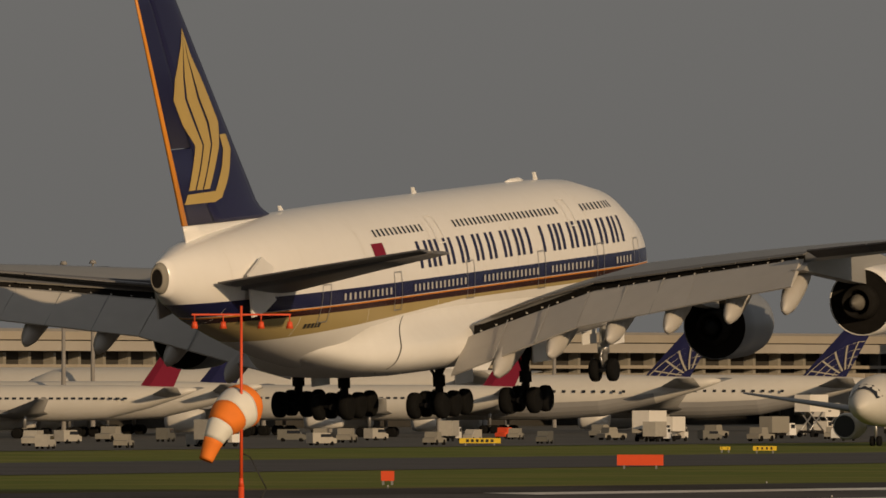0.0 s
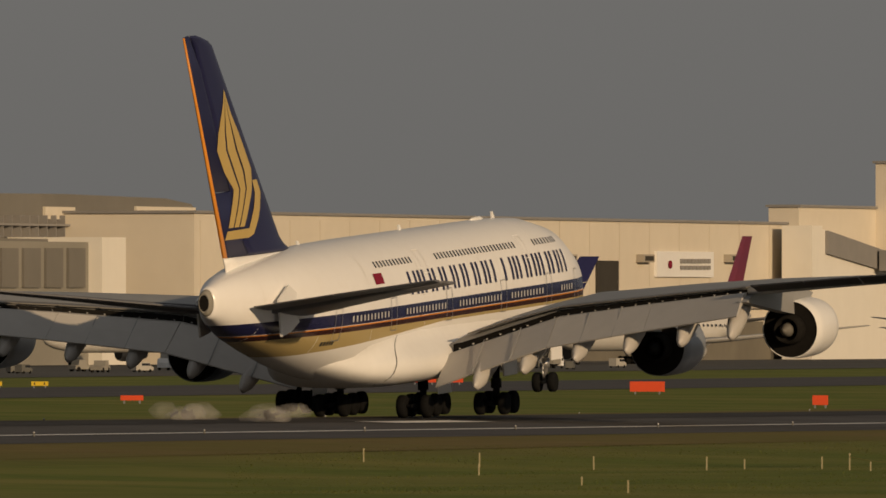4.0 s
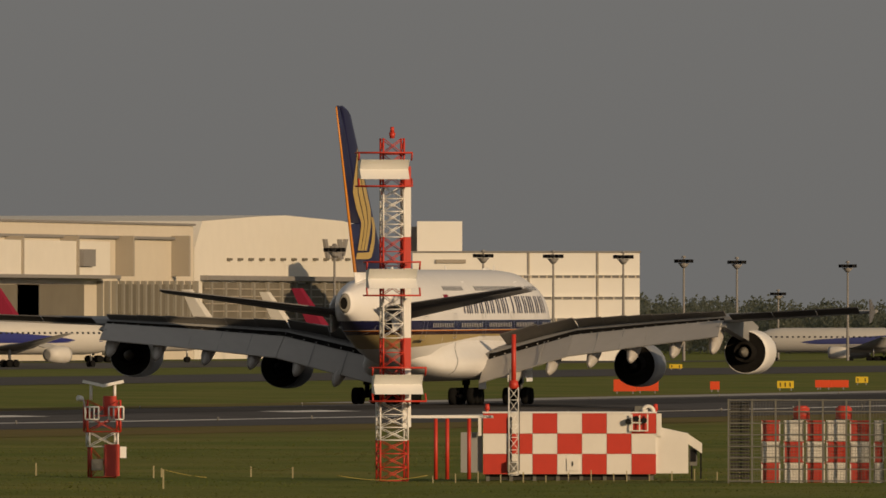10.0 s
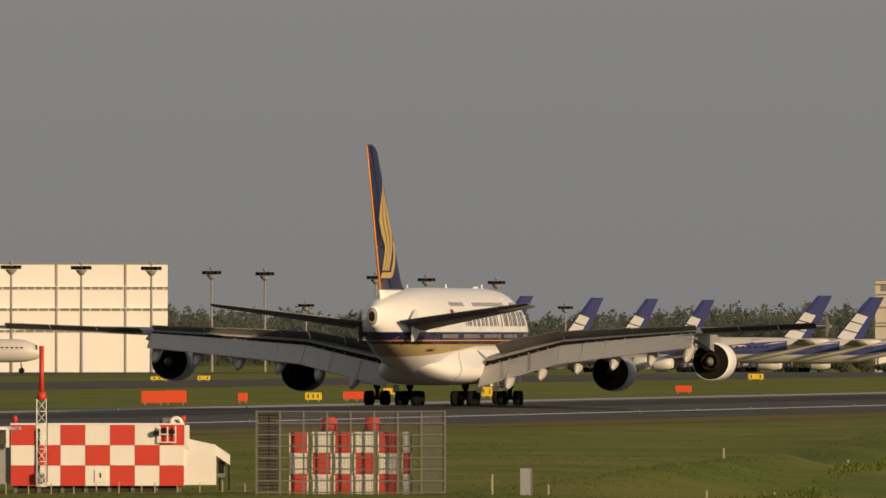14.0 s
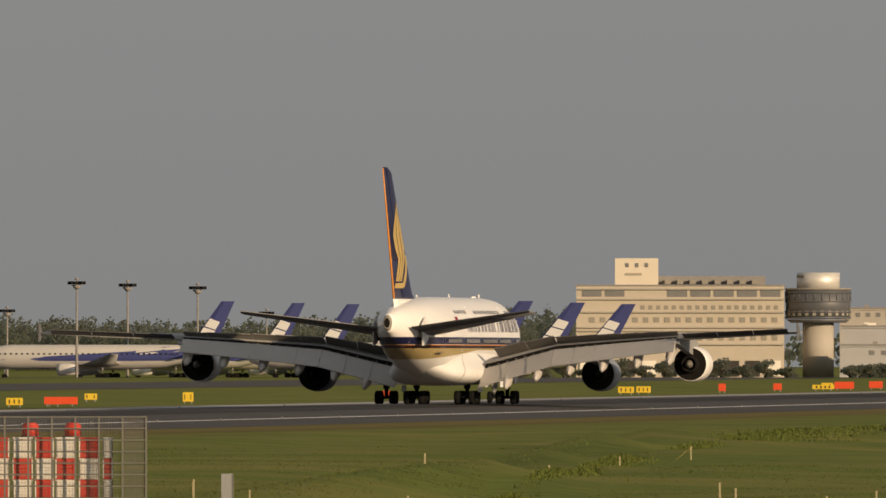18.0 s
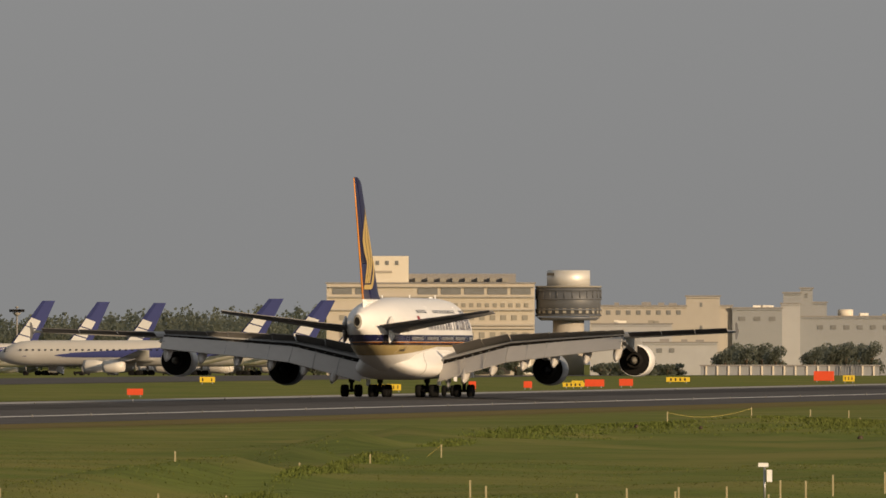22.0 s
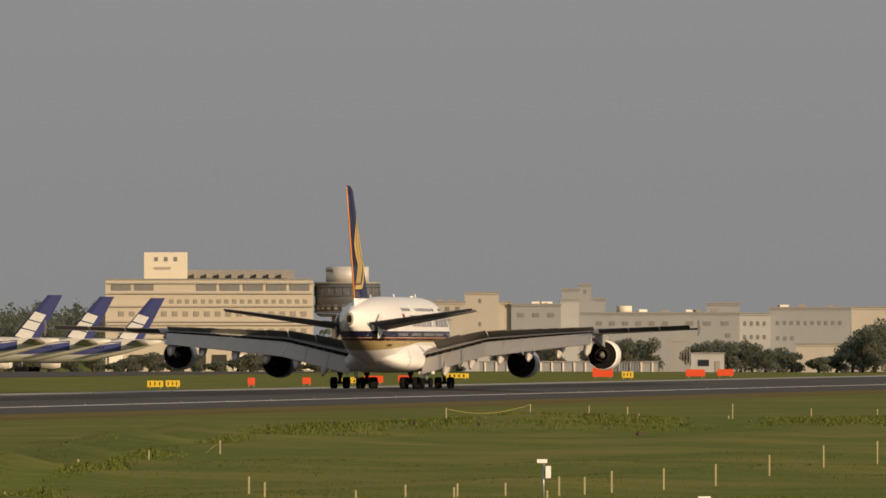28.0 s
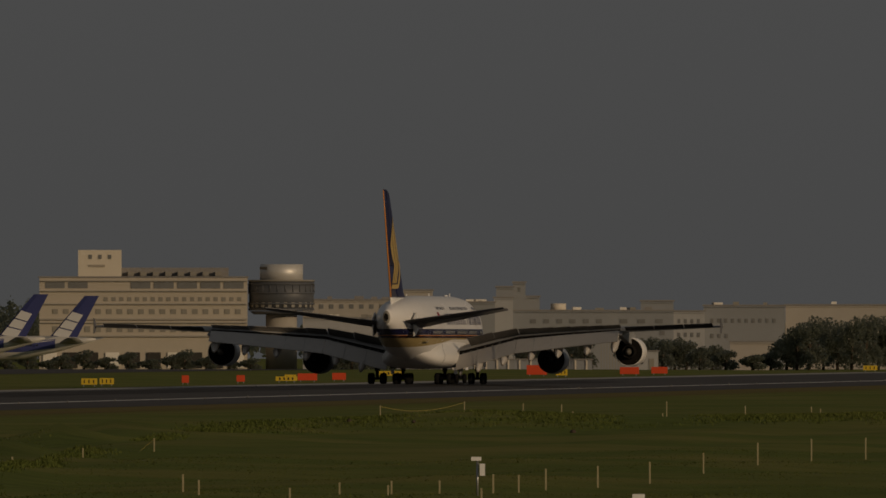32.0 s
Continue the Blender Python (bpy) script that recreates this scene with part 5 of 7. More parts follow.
def grey_hangar():
    x = -740
    th = thing("grey_hangar", "grey-brown hangar with a rounded roof end", "hangar", pose(x, (along(-1400, x) + along(-456, x)) / 2, 0, 0, 0, 90))
    cy = th.location.y
    pts = []
    for n, lv in ((-1420, 640), (-1420, 345), (-1300, 333), (-1100, 330), (-700, 334), (-520, 342), (-475, 352), (-458, 375), (-456, 640)):
        y = along(n, x)
        pts.append((y - cy, max(0, high(lv, math.hypot(x, y)))))
    bm = bmesh.new()
    slab(bm, pts, 0, 7, "y")
    part("wall", bm, GREYHALL, th)
    boxpart("rear_hall", (62, 27, high(352, 2150) / 2), (90, 40, high(352, 2150)), GREYHALL, th)
    rec = (th, 0, 0, 0, x)
    for n0, n1 in ((-1390, -1340), (-1233, -1183), (-1076, -1026), (-738, -685), (-576, -472)):
        on_hall(rec, n0, n1, 357, 379, WALL, "roof_light", 0.4)
    on_hall(rec, -1420, -470, 384, 388, ROOF, "rail", 1.5)
    for i in range(60):
        on_hall(rec, -1415 + i * 15.6, -1414 + i * 15.6, 372, 410, ROOF, "rail_post", 1.2)
    on_hall(rec, -1420, -480, 412, 640, GREYHALL, "lower_wall", 6.0)
    on_hall(rec, -1040, -800, 418, 640, WALL2, "lower_block", 12.0)
    on_hall(rec, -800, -757, 411, 640, WALLW, "pale_pier", 14.0)
    on_hall(rec, -760, -690, 425, 560, ROOF, "grey_sheet", 8.0)
    bars_on(rec, -1250, -1172, 391, 413, 6, NAVY, 6.5)
    bars_on(rec, -1160, -1095, 391, 413, 5, NAVY, 6.5)
    # Open doors as flat sheets, their inner shade put into the colour.
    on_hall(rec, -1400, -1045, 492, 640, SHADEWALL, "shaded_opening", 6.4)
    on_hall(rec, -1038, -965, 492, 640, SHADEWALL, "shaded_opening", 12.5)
    for i in range(8):
        on_hall(rec, -1398 + i * 47, -1393 + i * 47, 486, 640, WALL2, "pillar", 6.9)
    for n in (-1120, -1060):
        on_hall(rec, n, n + 34, 440, 470, PALEROUGH, "pale_panel", 6.5)
    for n in (-1190, -1150, -1110):
        on_hall(rec, n, n + 14, 372, 380, DARKWALL, "small_window", 0.6)
    for n in range(-1000, -820, 40):
        on_hall(rec, n, n + 30, 430, 500, GREYHALL, "gate_leaf", 12.4)


grey_hangar()


def terminal():
    x = -830
    # The dark wall colour covers glazing and painted shade below the roof edge.
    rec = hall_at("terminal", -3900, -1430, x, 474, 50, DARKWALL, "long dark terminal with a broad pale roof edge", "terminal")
    on_hall(rec, -3900, -1430, 474, 488, WALLT, "roof_edge", 3.0)
    on_hall(rec, -3900, -1430, 490, 507, PALEROUGH, "roof_edge", 4.2)
    on_hall(rec, -3900, -1430, 530, 536, WALLT, "floor_edge", 2.0)
    for n in range(-3900, -1440, 45):
        on_hall(rec, n, n + 5, 507, 620, WALL2, "pillar", 1.4)
    for n in range(-3880, -1440, 190):
        on_hall(rec, n, n + 70, 545, 600, WALLT, "gate_room", 14.0)


terminal()


def bands(th, w, h, rows, material, name="window", count=12, fill=0.8, z=0.0, depth=0.12):
    """Rows of windows on a block's face: rows of (centre height, height, left, right) in fractions."""
    for zc, hh, a, b in rows:
        for i in range(count):
            step = (b - a) * w / count
            boxpart(name, (-w / 2 + a * w + (i + 0.5) * step, -depth / 2, zc * h), (step * fill, depth, hh), material, th)


th, w, h = block("white_office", 2124, 2526, 2950, 428, 30, OFFICEWHITE, "white office building with thin dark window bands")
for lv, a, b in ((467, 0.22, 1.0), (505, 0.0, 1.0), (543, 0.0, 0.96)):
    z = high(lv, 2950)
    boxpart("window_ledge", ((a + b - 1) / 2 * w, -0.25, z + 0.3), (w * (b - a), 0.5, 0.16), OFFICEWHITE, th)
    boxpart("window_band", ((a + b - 1) / 2 * w, -0.05, z), (w * (b - a), 0.1, 0.5), ROOF, th)
    for i in range(22):
        boxpart("mullion", ((a - 0.5 + (i + 0.5) * (b - a) / 22) * w, -0.08, z), (0.3, 0.16, 0.5), WALL, th)
for n in (2330, 2452):
    boxpart("downpipe", ((n - 2325) / 28094.5 * 2950, -0.12, h * 0.5), (0.3, 0.24, h), WALLT, th)
th2 = thing("roof_house", "white plant room on the office roof", "plant room", facing(2172, 2955, 0, high(428, 2950) + 0.3))
boxpart("wall", (0, 5, high(375, 2950) / 2 - high(428, 2950) / 2), (8.4, 10, high(375, 2950) - high(428, 2950)), OFFICEWHITE, th2)
# Grey block added in place of the plant room's shaded flank.
boxpart("shadow_side", (-5.2, 6, 2.3), (2.0, 8, 4.6), ROOF, th2)
boxpart("sign_plate", (-14.0, -0.2, high(440, 2950)), (5.6, 0.2, 0.7), WALLT, th)

# cargo building with its round control tower
D = 3450
th, w, h = block("cargo_building", 3778, 4146, D, 457, 30, CARGOTAN, "tan cargo building with dark window bands")
G = lay(D)
Z = lambda lv: high(lv, D) - G
bands(th, w, h, [(Z(470) / h, 1.5, 0.43, 0.99)], FARGLASS, "window", 5, 0.85)
bands(th, w, h, [(Z(470) / h, 1.4, 0.02, 0.24)], FARGLASS, "window", 2, 0.85)
for lv in (462, 480, 503, 530, 536, 560):
    boxpart("ledge", (0, -0.3, Z(lv)), (w, 0.6, 0.35), PALEROUGH, th)
bands(th, w, h, [(Z(495) / h, 0.9, 0.3, 0.98), (Z(517) / h, 1.1, 0.05, 0.98), (Z(548) / h, 1.3, 0.05, 0.98)], WALL2, "window", 18, 0.5)
boxpart("penthouse", (w * 0.12, 12, Z(447)), (w * 0.58, 12, Z(441) - Z(457)), ROOF, th)
for i in range(9):
    boxpart("roof_unit", (-w * 0.12 + i * w * 0.06, 5, Z(450)), (w * 0.03, 2, 0.9), WALL2, th)
boxpart("stair_house", (-w * 0.21, 6, (Z(408) + Z(457)) / 2), (9.4, 12, Z(408) - Z(457)), WALL, th, "pale stair house on the roof")
for i in range(3):
    boxpart("small_window", (-w * 0.255 + i * 2.1, -0.08, Z(420)), (0.7, 0.15, 0.9), FARGLASS, th)
boxpart("sign_plate", (-w * 0.225, -0.1, Z(436)), (3.6, 0.15, 0.5), WALLT, th)
for i in range(10):
    boxpart("loading_door", (-w * 0.45 + i * w * 0.1, -0.2, Z(603)), (3.0, 0.3, 3.4), DARKWALL if i % 3 else WALLW, th)

twr = thing("control_tower", "round control tower with a dark glazed ring and metal cap", "tower", facing(4206, D + 12, 0, G))
k = D / 28094.5
for nm, r0, r1, lo, hi, m in (("stem", 3.4, 3.4, 640, 521, PALEROUGH), ("ring_foot", 6.0, 7.0, 522, 516, RINGGREY), ("glazed_ring", 7.0, 7.1, 515, 462, RINGGREY), ("cap", 4.7, 4.7, 462, 433, CAPMETAL)):
    bm = bmesh.new()
    tube(bm, (0, 0, max(0, Z(lo))), (0, 0, Z(hi)), r0, r1, 40)
    part(nm, bm, m, twr)
for lv in (462, 468, 484, 503, 513):
    bm = bmesh.new()
    tube(bm, (0, 0, Z(lv) - 0.18), (0, 0, Z(lv) + 0.18), 7.25, 7.25, 40)
    part("ring_band", bm, RINGGREY if lv > 465 else WALL2, twr)
for i in range(26):
    a = i * math.tau / 26
    bm = bmesh.new()
    box(bm, (0, 0, 0), (0.12, 0.75, 1.1), Matrix.Translation((7.12 * math.cos(a), 7.12 * math.sin(a), Z(505))) @ Matrix.Rotation(a, 4, "Z"))
    part("window", bm, WALL2, twr)
    bm = bmesh.new()
    tube(bm, (7.12 * math.cos(a), 7.12 * math.sin(a), Z(484)), (7.12 * math.cos(a), 7.12 * math.sin(a), Z(468)), 0.12, 0.12, 5)
    part("mullion", bm, RINGGREY, twr)
boxpart("cap_slot", (-3.2, -3.3, Z(440)), (3.0, 0.4, 0.6), DARKWALL, twr)

TANB, GREYB, WHITEB = "tan works building with few small windows", "pale grey works building with small windows", "whitish works building with small dark windows"
# name, left, right, distance, top, material, label, windows: (row level, first, last, count)
specs = [("annex_block", 4244, 4414, 3500, 497, PALEROUGH, TANB, [(508, 4250, 4410, 9)]), ("loading_hall", 4244, 4469, 3440, 562, PALEWORKS, WHITEB, [(575, 4290, 4400, 5)]), ("middle_hall", 4246, 4389, 3462, 529, PALEWORKS, WHITEB, []),
         ("square_block", 4414, 4474, 3545, 480, PALEROUGH, TANB, [(494, 4436, 4446, 1), (535, 4436, 4446, 1)]), ("square_annex", 4474, 4496, 3547, 497, PALEROUGH, TANB, []),
         ("works_block", 4496, 4584, 3546, 501, WORKS, GREYB, [(519, 4500, 4580, 3)]), ("works_stair_tower", 4582, 4616, 3550, 493, PALEWORKS, WHITEB, []), ("works_tower", 4616, 4638, 3554, 466, WORKS, GREYB, [(478, 4622, 4632, 1)]), ("works_loft", 4586, 4617, 3551, 474, WORKS, GREYB, []),
         ("works_penthouse", 4638, 4663, 3557, 491, WORKS, GREYB, []), ("works_wing", 4600, 4788, 3553, 516, WORKS, GREYB, [(534, 4640, 4780, 6)]), ("factory_block", 4788, 4900, 3557, 516, WORKS, GREYB, [(534, 4796, 4890, 3), (555, 4870, 4890, 1)]),
         ("factory_stair_tower", 4842, 4900, 3560, 499, WORKS, GREYB, []), ("white_factory", 4900, 4955, 3559, 517, PALEWORKS, WHITEB, [(534, 4904, 4950, 4), (558, 4904, 4950, 4)]), ("long_factory", 4953, 5097, 3563, 507, WORKS, GREYB, [(533, 4962, 5084, 10), (560, 4962, 5000, 3)]),
         ("bright_factory", 5098, 5480, 3567, 506, PALEROUGH, TANB, []), ("yard_wall", 5000, 5080, 3420, 571, PALEROUGH, "long pale yard wall", [])]
for nm, n0, n1, d, lv, m, label, rws in specs:
    th, w, h = block(nm, n0, n1, d, lv, 22 if d > 3470 else 10, m, label, "factory")
    for level, wa, wb, cols in rws:
        bands(th, w, h, [((high(level, d) - lay(d)) / h, 0.95, (wa - n0) / (n1 - n0), (wb - n0) / (n1 - n0))], FARGLASS, "window", cols, 0.42)
    cols = 4 if n1 - n0 > 80 else 0
    boxpart("roof_edge", (0, -0.15, h - 0.2), (w, 0.3, 0.25), m, th)
    random.seed(n0)
    for i in range(cols):
        boxpart("roof_unit", (random.uniform(-0.4, 0.4) * w, 6 + random.uniform(-3, 3), h + 0.45), (random.uniform(0.6, 2.2), 2, random.uniform(0.5, 1.0)), random.choice((WALL2, ROOF, WALLW)), th)
tank = thing("roof_tank", "pale round tank on a works roof", "tank", facing(4696, 3556, 0, high(516, 3553) - 0.1))
bm = bmesh.new()
tube(bm, (0, 3, 0), (0, 3, 1.8), 1.75, 1.75, 20)
part("shell", bm, WALL, tank)
hut = block("gate_hut", 4814, 4873, 3200, 588, 6, PALEWORKS, "small pale gate hut with a flat roof", "hut")
boxpart("window", (-0.8, -0.06, 1.9), (2.2, 0.12, 1.3), GLASSDARK, hut[0])
boxpart("door", (2.0, -0.06, 1.2), (1.0, 0.12, 2.2), WALL2, hut[0])
wall_far = block("boundary_wall", 4440, 4756, 3240, 603, 0.4, WORKS, "long pale boundary wall", "wall")
for i in range(16):
    boxpart("pier", (-wall_far[1] / 2 + (i + 0.5) * wall_far[1] / 16, -0.1, wall_far[2] / 2), (0.35, 0.3, wall_far[2] + 0.15), WALL, wall_far[0])
random.seed(8)
for i in range(9):
    rig = thing("pipe_rack", "tall thin grey pipe rack beside the hut", "pipe rack", facing(4772 + i * 5, 3230, 0, lay(3230)), "pipe racks")
    boxpart("frame", (0, 0, 3.6), (0.14, 0.14, 7.2), WALL2, rig)
    boxpart("crossbar", (0, 0, 6.2), (0.9, 0.12, 0.14), WALL2, rig)


# ---- flood light masts ----
def light_mast():
    th = thing("floodlight_mast", "tall apron floodlight mast with a ring of lamps", "light mast", None, "apron floodlights")
    bm = bmesh.new()
    tube(bm, (0, 0, 0), (0, 0, 1.0), 0.32, 0.17, 8)
    part("pole", bm, ROOF, th)
    bm = bmesh.new()
    tube(bm, (0, 0, -1.1), (0, 0, -0.15), 0.35, 1.15, 10)
    part("head_ring", bm, ROOF, th)
    bm = bmesh.new()
    tube(bm, (0, 0, 0.9), (0, 0, 1.3), 0.5, 0.3, 8)
    part("crown", bm, ROOF, th)
    bm = bmesh.new()
    tube(bm, (0, 0, -0.1), (0, 0, 0.9), 0.14, 0.14, 8)
    part("spindle", bm, ROOF, th)
    for i in range(9):
        a = i * math.tau / 9
        bm = bmesh.new()
        tube(bm, (0.5 * math.cos(a), 0.5 * math.sin(a), 0.1), (1.5 * math.cos(a), 1.5 * math.sin(a), 0.25), 0.06, 0.06, 4)
        box(bm, (0, 0, 0), (0.75, 0.5, 0.65), Matrix.Translation((1.5 * math.cos(a), 1.5 * math.sin(a), 0.25)) @ Matrix.Rotation(a, 4, "Z"))
        part("lamp", bm, DARKMETAL, th)
    return th


MAST = light_mast()


def put_mast(n, d, lv, first=False):
    g, top = lay(d), high(lv, d)
    th = MAST if first else copy_thing(MAST, Matrix())
    p = spot(n, d, g)
    th.matrix_basis = Matrix.Translation(p)
    for c in th.children:
        if c.name.startswith("pole"):
            c.scale = (1, 1, top - g - 0.4)
        else:
            c.location = (0, 0, top - g - 0.9)


for i, (n, d, lv) in enumerate(((-2513, 1800, 313), (-2429, 1900, 340), (-2390, 1980, 353), (-2305, 2080, 362), (-3190, 1750, 349), (-3137, 1800, 347), (-2829, 1850, 330), (-2709, 1900, 355), (-1206, 2050, 353), (-986, 2080, 362), (-946, 2060, 358), (-1512, 2000, 341), (-1472, 2100, 366),
                                (843, 2480, 441), (1986, 2700, 416), (2249, 2880, 427), (2373, 2890, 428), (2497, 2900, 429), (2604, 3100, 437), (2698, 3150, 439), (2771, 3700, 496), (2894, 3300, 446), (2984, 3350, 450), (3108, 3400, 455), (3230, 3900, 500))):
    put_mast(n, d, lv, i == 0)


# ---- parked aircraft ----
def jet(name, label, L, span, H, R, fin_mat, stripe=None, engines=2, bars=None, m=None, group="parked aircraft", globe=False):
    """A simpler jet: own y forward, origin on the ground under the wing."""
    th = thing(name, label, "airplane", m, group)
    zc = R + 1.9
    bm = bmesh.new()
    rings = []
    for u, r, dz in ((0, 0.05, -0.25), (0.012, 0.35, -0.2), (0.04, 0.68, -0.1), (0.08, 0.92, -0.02), (0.13, 1, 0), (0.62, 1, 0), (0.74, 0.92, 0.08), (0.86, 0.62, 0.34), (0.96, 0.26, 0.62), (1, 0.08, 0.74)):
        rings.append([Vector((R * r * math.cos(a), L * (0.47 - u), zc + R * (dz + r * math.sin(a)))) for a in [i * math.tau / 24 for i in range(24)]])
    loft(bm, rings)
    part("fuselage", bm, JETWHITE, th)
    if stripe:
        for side in (1, -1):
            bm = bmesh.new()
            us = [0.1, 0.3, 0.5, 0.62, 0.74, 0.86]
            rr = [0.96, 1, 1, 1, 0.92, 0.62]
            dzs = [0, 0, 0, 0, 0.08, 0.34]
            los = [-0.25, -0.32, -0.32, -0.32, -0.4, -0.5]
            his = [-0.22, 0.08, 0.32, 0.48, 0.80, 0.97]
            cols = []
            for u, r, dz, lo, hi in zip(us, rr, dzs, los, his):
                cols.append([bm.verts.new((side * (R * r * math.sqrt(max(0, 1 - q * q)) + 0.03), L * (0.47 - u), zc + R * (dz + r * q))) for q in [lo + (hi - lo) * i / 4 for i in range(5)]])
            for a, b in zip(cols, cols[1:]):
                for i in range(4):
                    bm.faces.new((a[i], a[i + 1], b[i + 1], b[i]))
            part("hull_stripe", bm, stripe, th)
    for side in (1, -1):
        bm = bmesh.new()
        for i in range(34):
            y = L * (0.38 - i * 0.022)
            if y < -L * 0.33:
                break
            r = R + 0.03
            vs = [bm.verts.new((side * r * math.cos(q), yy, zc + r * math.sin(q))) for yy, q in ((y, 0.2), (y - 0.5, 0.2), (y - 0.5, 0.32), (y, 0.32))]
            bm.faces.new(vs)
        part("window_band", bm, GLASSDARK, th)["kind"] = "stuff"
    bm = bmesh.new()
    vs = []
    for a in (0.35, 0.75, 1.15, 1.57, 1.99, 2.39, 2.79):
        vs.append([bm.verts.new((R * r * math.cos(a) * 1.02, L * (0.47 - u), zc + R * (dz + r * math.sin(a) * 1.03))) for u, r, dz in ((0.028, 0.56, -0.14), (0.045, 0.70, -0.09))])
    for a, b in zip(vs, vs[1:]):
        bm.faces.new((a[0], b[0], b[1], a[1]))
    part("cockpit_window", bm, GLASSDARK, th)
    # fin
    z0 = zc + R * 0.85
    def finring(z, e=0.0):
        k = (z - z0) / (H - z0)
        le, te = L * (-0.36 - 0.13 * k), L * (-0.462 - 0.08 * k)
        t = 0.35 - 0.2 * k + e
        return [Vector((0, le, z)), Vector((t, le * 0.7 + te * 0.3, z)), Vector((0.02 + e, te, z)), Vector((-0.02 - e, te, z)), Vector((-t, le * 0.7 + te * 0.3, z))]
    bm = bmesh.new()
    loft(bm, [finring(z0 - R * 0.4), finring(z0 + (H - z0) * 0.5), finring(H)], smooth=False)
    fin = part("fin", bm, fin_mat, th)
    if bars:
        for side in (1, -1):
            bm = bmesh.new()
            for i in range(3):
                k0, hh = 0.07 + i * 0.195, (H - z0) * 0.172
                lo, hi = [(L * (-0.36 - 0.13 * k), L * (-0.462 - 0.08 * k)) for k in (k0, k0 + 0.172)]
                z = z0 + (H - z0) * k0
                put = lambda c, u, zz: bm.verts.new((side * 0.37, c[0] + (c[1] - c[0]) * u, zz - hh * 0.85 * u))
                bm.faces.new((put(lo, 0.07, z), put(lo, 0.62, z), put(hi, 0.62, z + hh), put(hi, 0.07, z + hh)))
            part("fin_emblem", bm, bars, fin)["kind"] = "stuff"
    if globe:
        for side in (1, -1):
            bm = bmesh.new()
            at = lambda u, k: bm.verts.new((side * 0.37, L * (-0.36 - 0.13 * k - u * (0.102 - 0.05 * k)), z0 + (H - z0) * k))
            arcs = [[(0.98 - q * math.cos(a), 0.02 + 0.62 * q * math.sin(a)) for a in [i * math.pi / 16 for i in range(9)]] for q in (0.3, 0.5, 0.7, 0.9)]
            arcs += [[(0.98 - q * math.cos(a), 0.02 + 0.62 * q * math.sin(a)) for q in (0.2, 0.4, 0.6, 0.8, 0.92)] for a in (0.15, 0.45, 0.75, 1.05, 1.35)]
            for arc in arcs:
                for (u0, k0), (u1, k1) in zip(arc, arc[1:]):
                    bm.faces.new((at(u0, k0), at(u1, k1), at(u1 + 0.03, k1 + 0.014), at(u0 + 0.03, k0 + 0.014)))
            part("fin_globe", bm, GLOBE, fin, "pale curved globe lines")["kind"] = "stuff"
            bm = bmesh.new()
            cols = []
            for u, r, dz in ((0.1, 0.96, 0), (0.3, 1, 0), (0.62, 1, 0), (0.74, 0.92, 0.08), (0.86, 0.62, 0.34)):
                cols.append([bm.verts.new((side * (R * r * math.cos(a) + 0.03), L * (0.47 - u), zc + R * (dz + r * math.sin(a)) - 0.02)) for a in [-1.5 + 1.25 * i / 5 for i in range(6)]])
            for a, b in zip(cols, cols[1:]):
                for i in range(5):
                    bm.faces.new((a[i], a[i + 1], b[i + 1], b[i]))
            part("belly_paint", bm, BELLYGREY, th, "grey painted belly")
            bm = bmesh.new()
            for i in range(6):
                y = L * (0.35 - i * 0.024)
                bm.faces.new([bm.verts.new((side * (R + 0.03) * math.cos(q), yy, zc + (R + 0.03) * math.sin(q))) for yy, q in ((y, 0.42), (y - 0.75, 0.42), (y - 0.75, 0.62), (y, 0.62))])
            part("title_bars", bm, FINNAVY, th)["kind"] = "stuff"
    for side in (1, -1):
        bm = bmesh.new()
        loft(bm, [[Vector((side * x, y, z + dz)) for y, dz in ((le, 0), ((le + te) / 2, t), (te, 0), ((le + te) / 2, -t))] for x, le, te, z, t in ((R * 0.8, L * 0.1, -L * 0.10, zc - R * 0.6, 0.6), (span * 0.17, -L * 0.0, -L * 0.115, zc - R * 0.45, 0.4), (span * 0.5, -L * 0.17, -L * 0.205, zc + R * 0.25, 0.1))])
        part("wing", bm, WINGGREY, th)
        bm = bmesh.new()
        loft(bm, [[Vector((side * x, y, z + dz)) for y, dz in ((le, 0), ((le + te) / 2, t), (te, 0), ((le + te) / 2, -t))] for x, le, te, z, t in ((R * 0.3, -L * 0.40, -L * 0.49, zc + R * 0.45, 0.3), (span * 0.19, -L * 0.475, -L * 0.515, zc + R * 0.85, 0.08))])
        part("tailplane", bm, WINGGREY, th)
        for x, y in ((span * 0.165, L * 0.07),) if engines == 2 else ((span * 0.18, L * 0.07), (span * 0.33, -L * 0.04)):
            bm = bmesh.new()
            turned(bm, (side * x, y, zc - R * 1.0), [(2.4, R * 0.40), (2.5, R * 0.46), (1.8, R * 0.52), (0, R * 0.5), (-1.8, R * 0.36), (-1.8, R * 0.2)], 18)
            e = part("engine", bm, JETWHITE, th)
            bm = bmesh.new()
            turned(bm, (side * x, y + 2.3, zc - R * 1.0), [(0.18, R * 0.42), (0.12, R * 0.05)], 18)
            part("intake", bm, BLACK, e)
            bm = bmesh.new()
            slab(bm, [(y + 1.0, zc - R * 0.55), (y - 2.5, zc - R * 0.6), (y - 4.5, zc - R * 0.42), (y - 1.5, zc - R * 0.35)], side * x - 0.2, side * x + 0.2, "x")
            part("pylon", bm, WINGGREY, th)
        bm = bmesh.new()
        tube(bm, (side * R * 1.6, -L * 0.04, 1.2), (side * R * 1.6, -L * 0.04, zc - R * 0.4), 0.22, 0.25, 8)
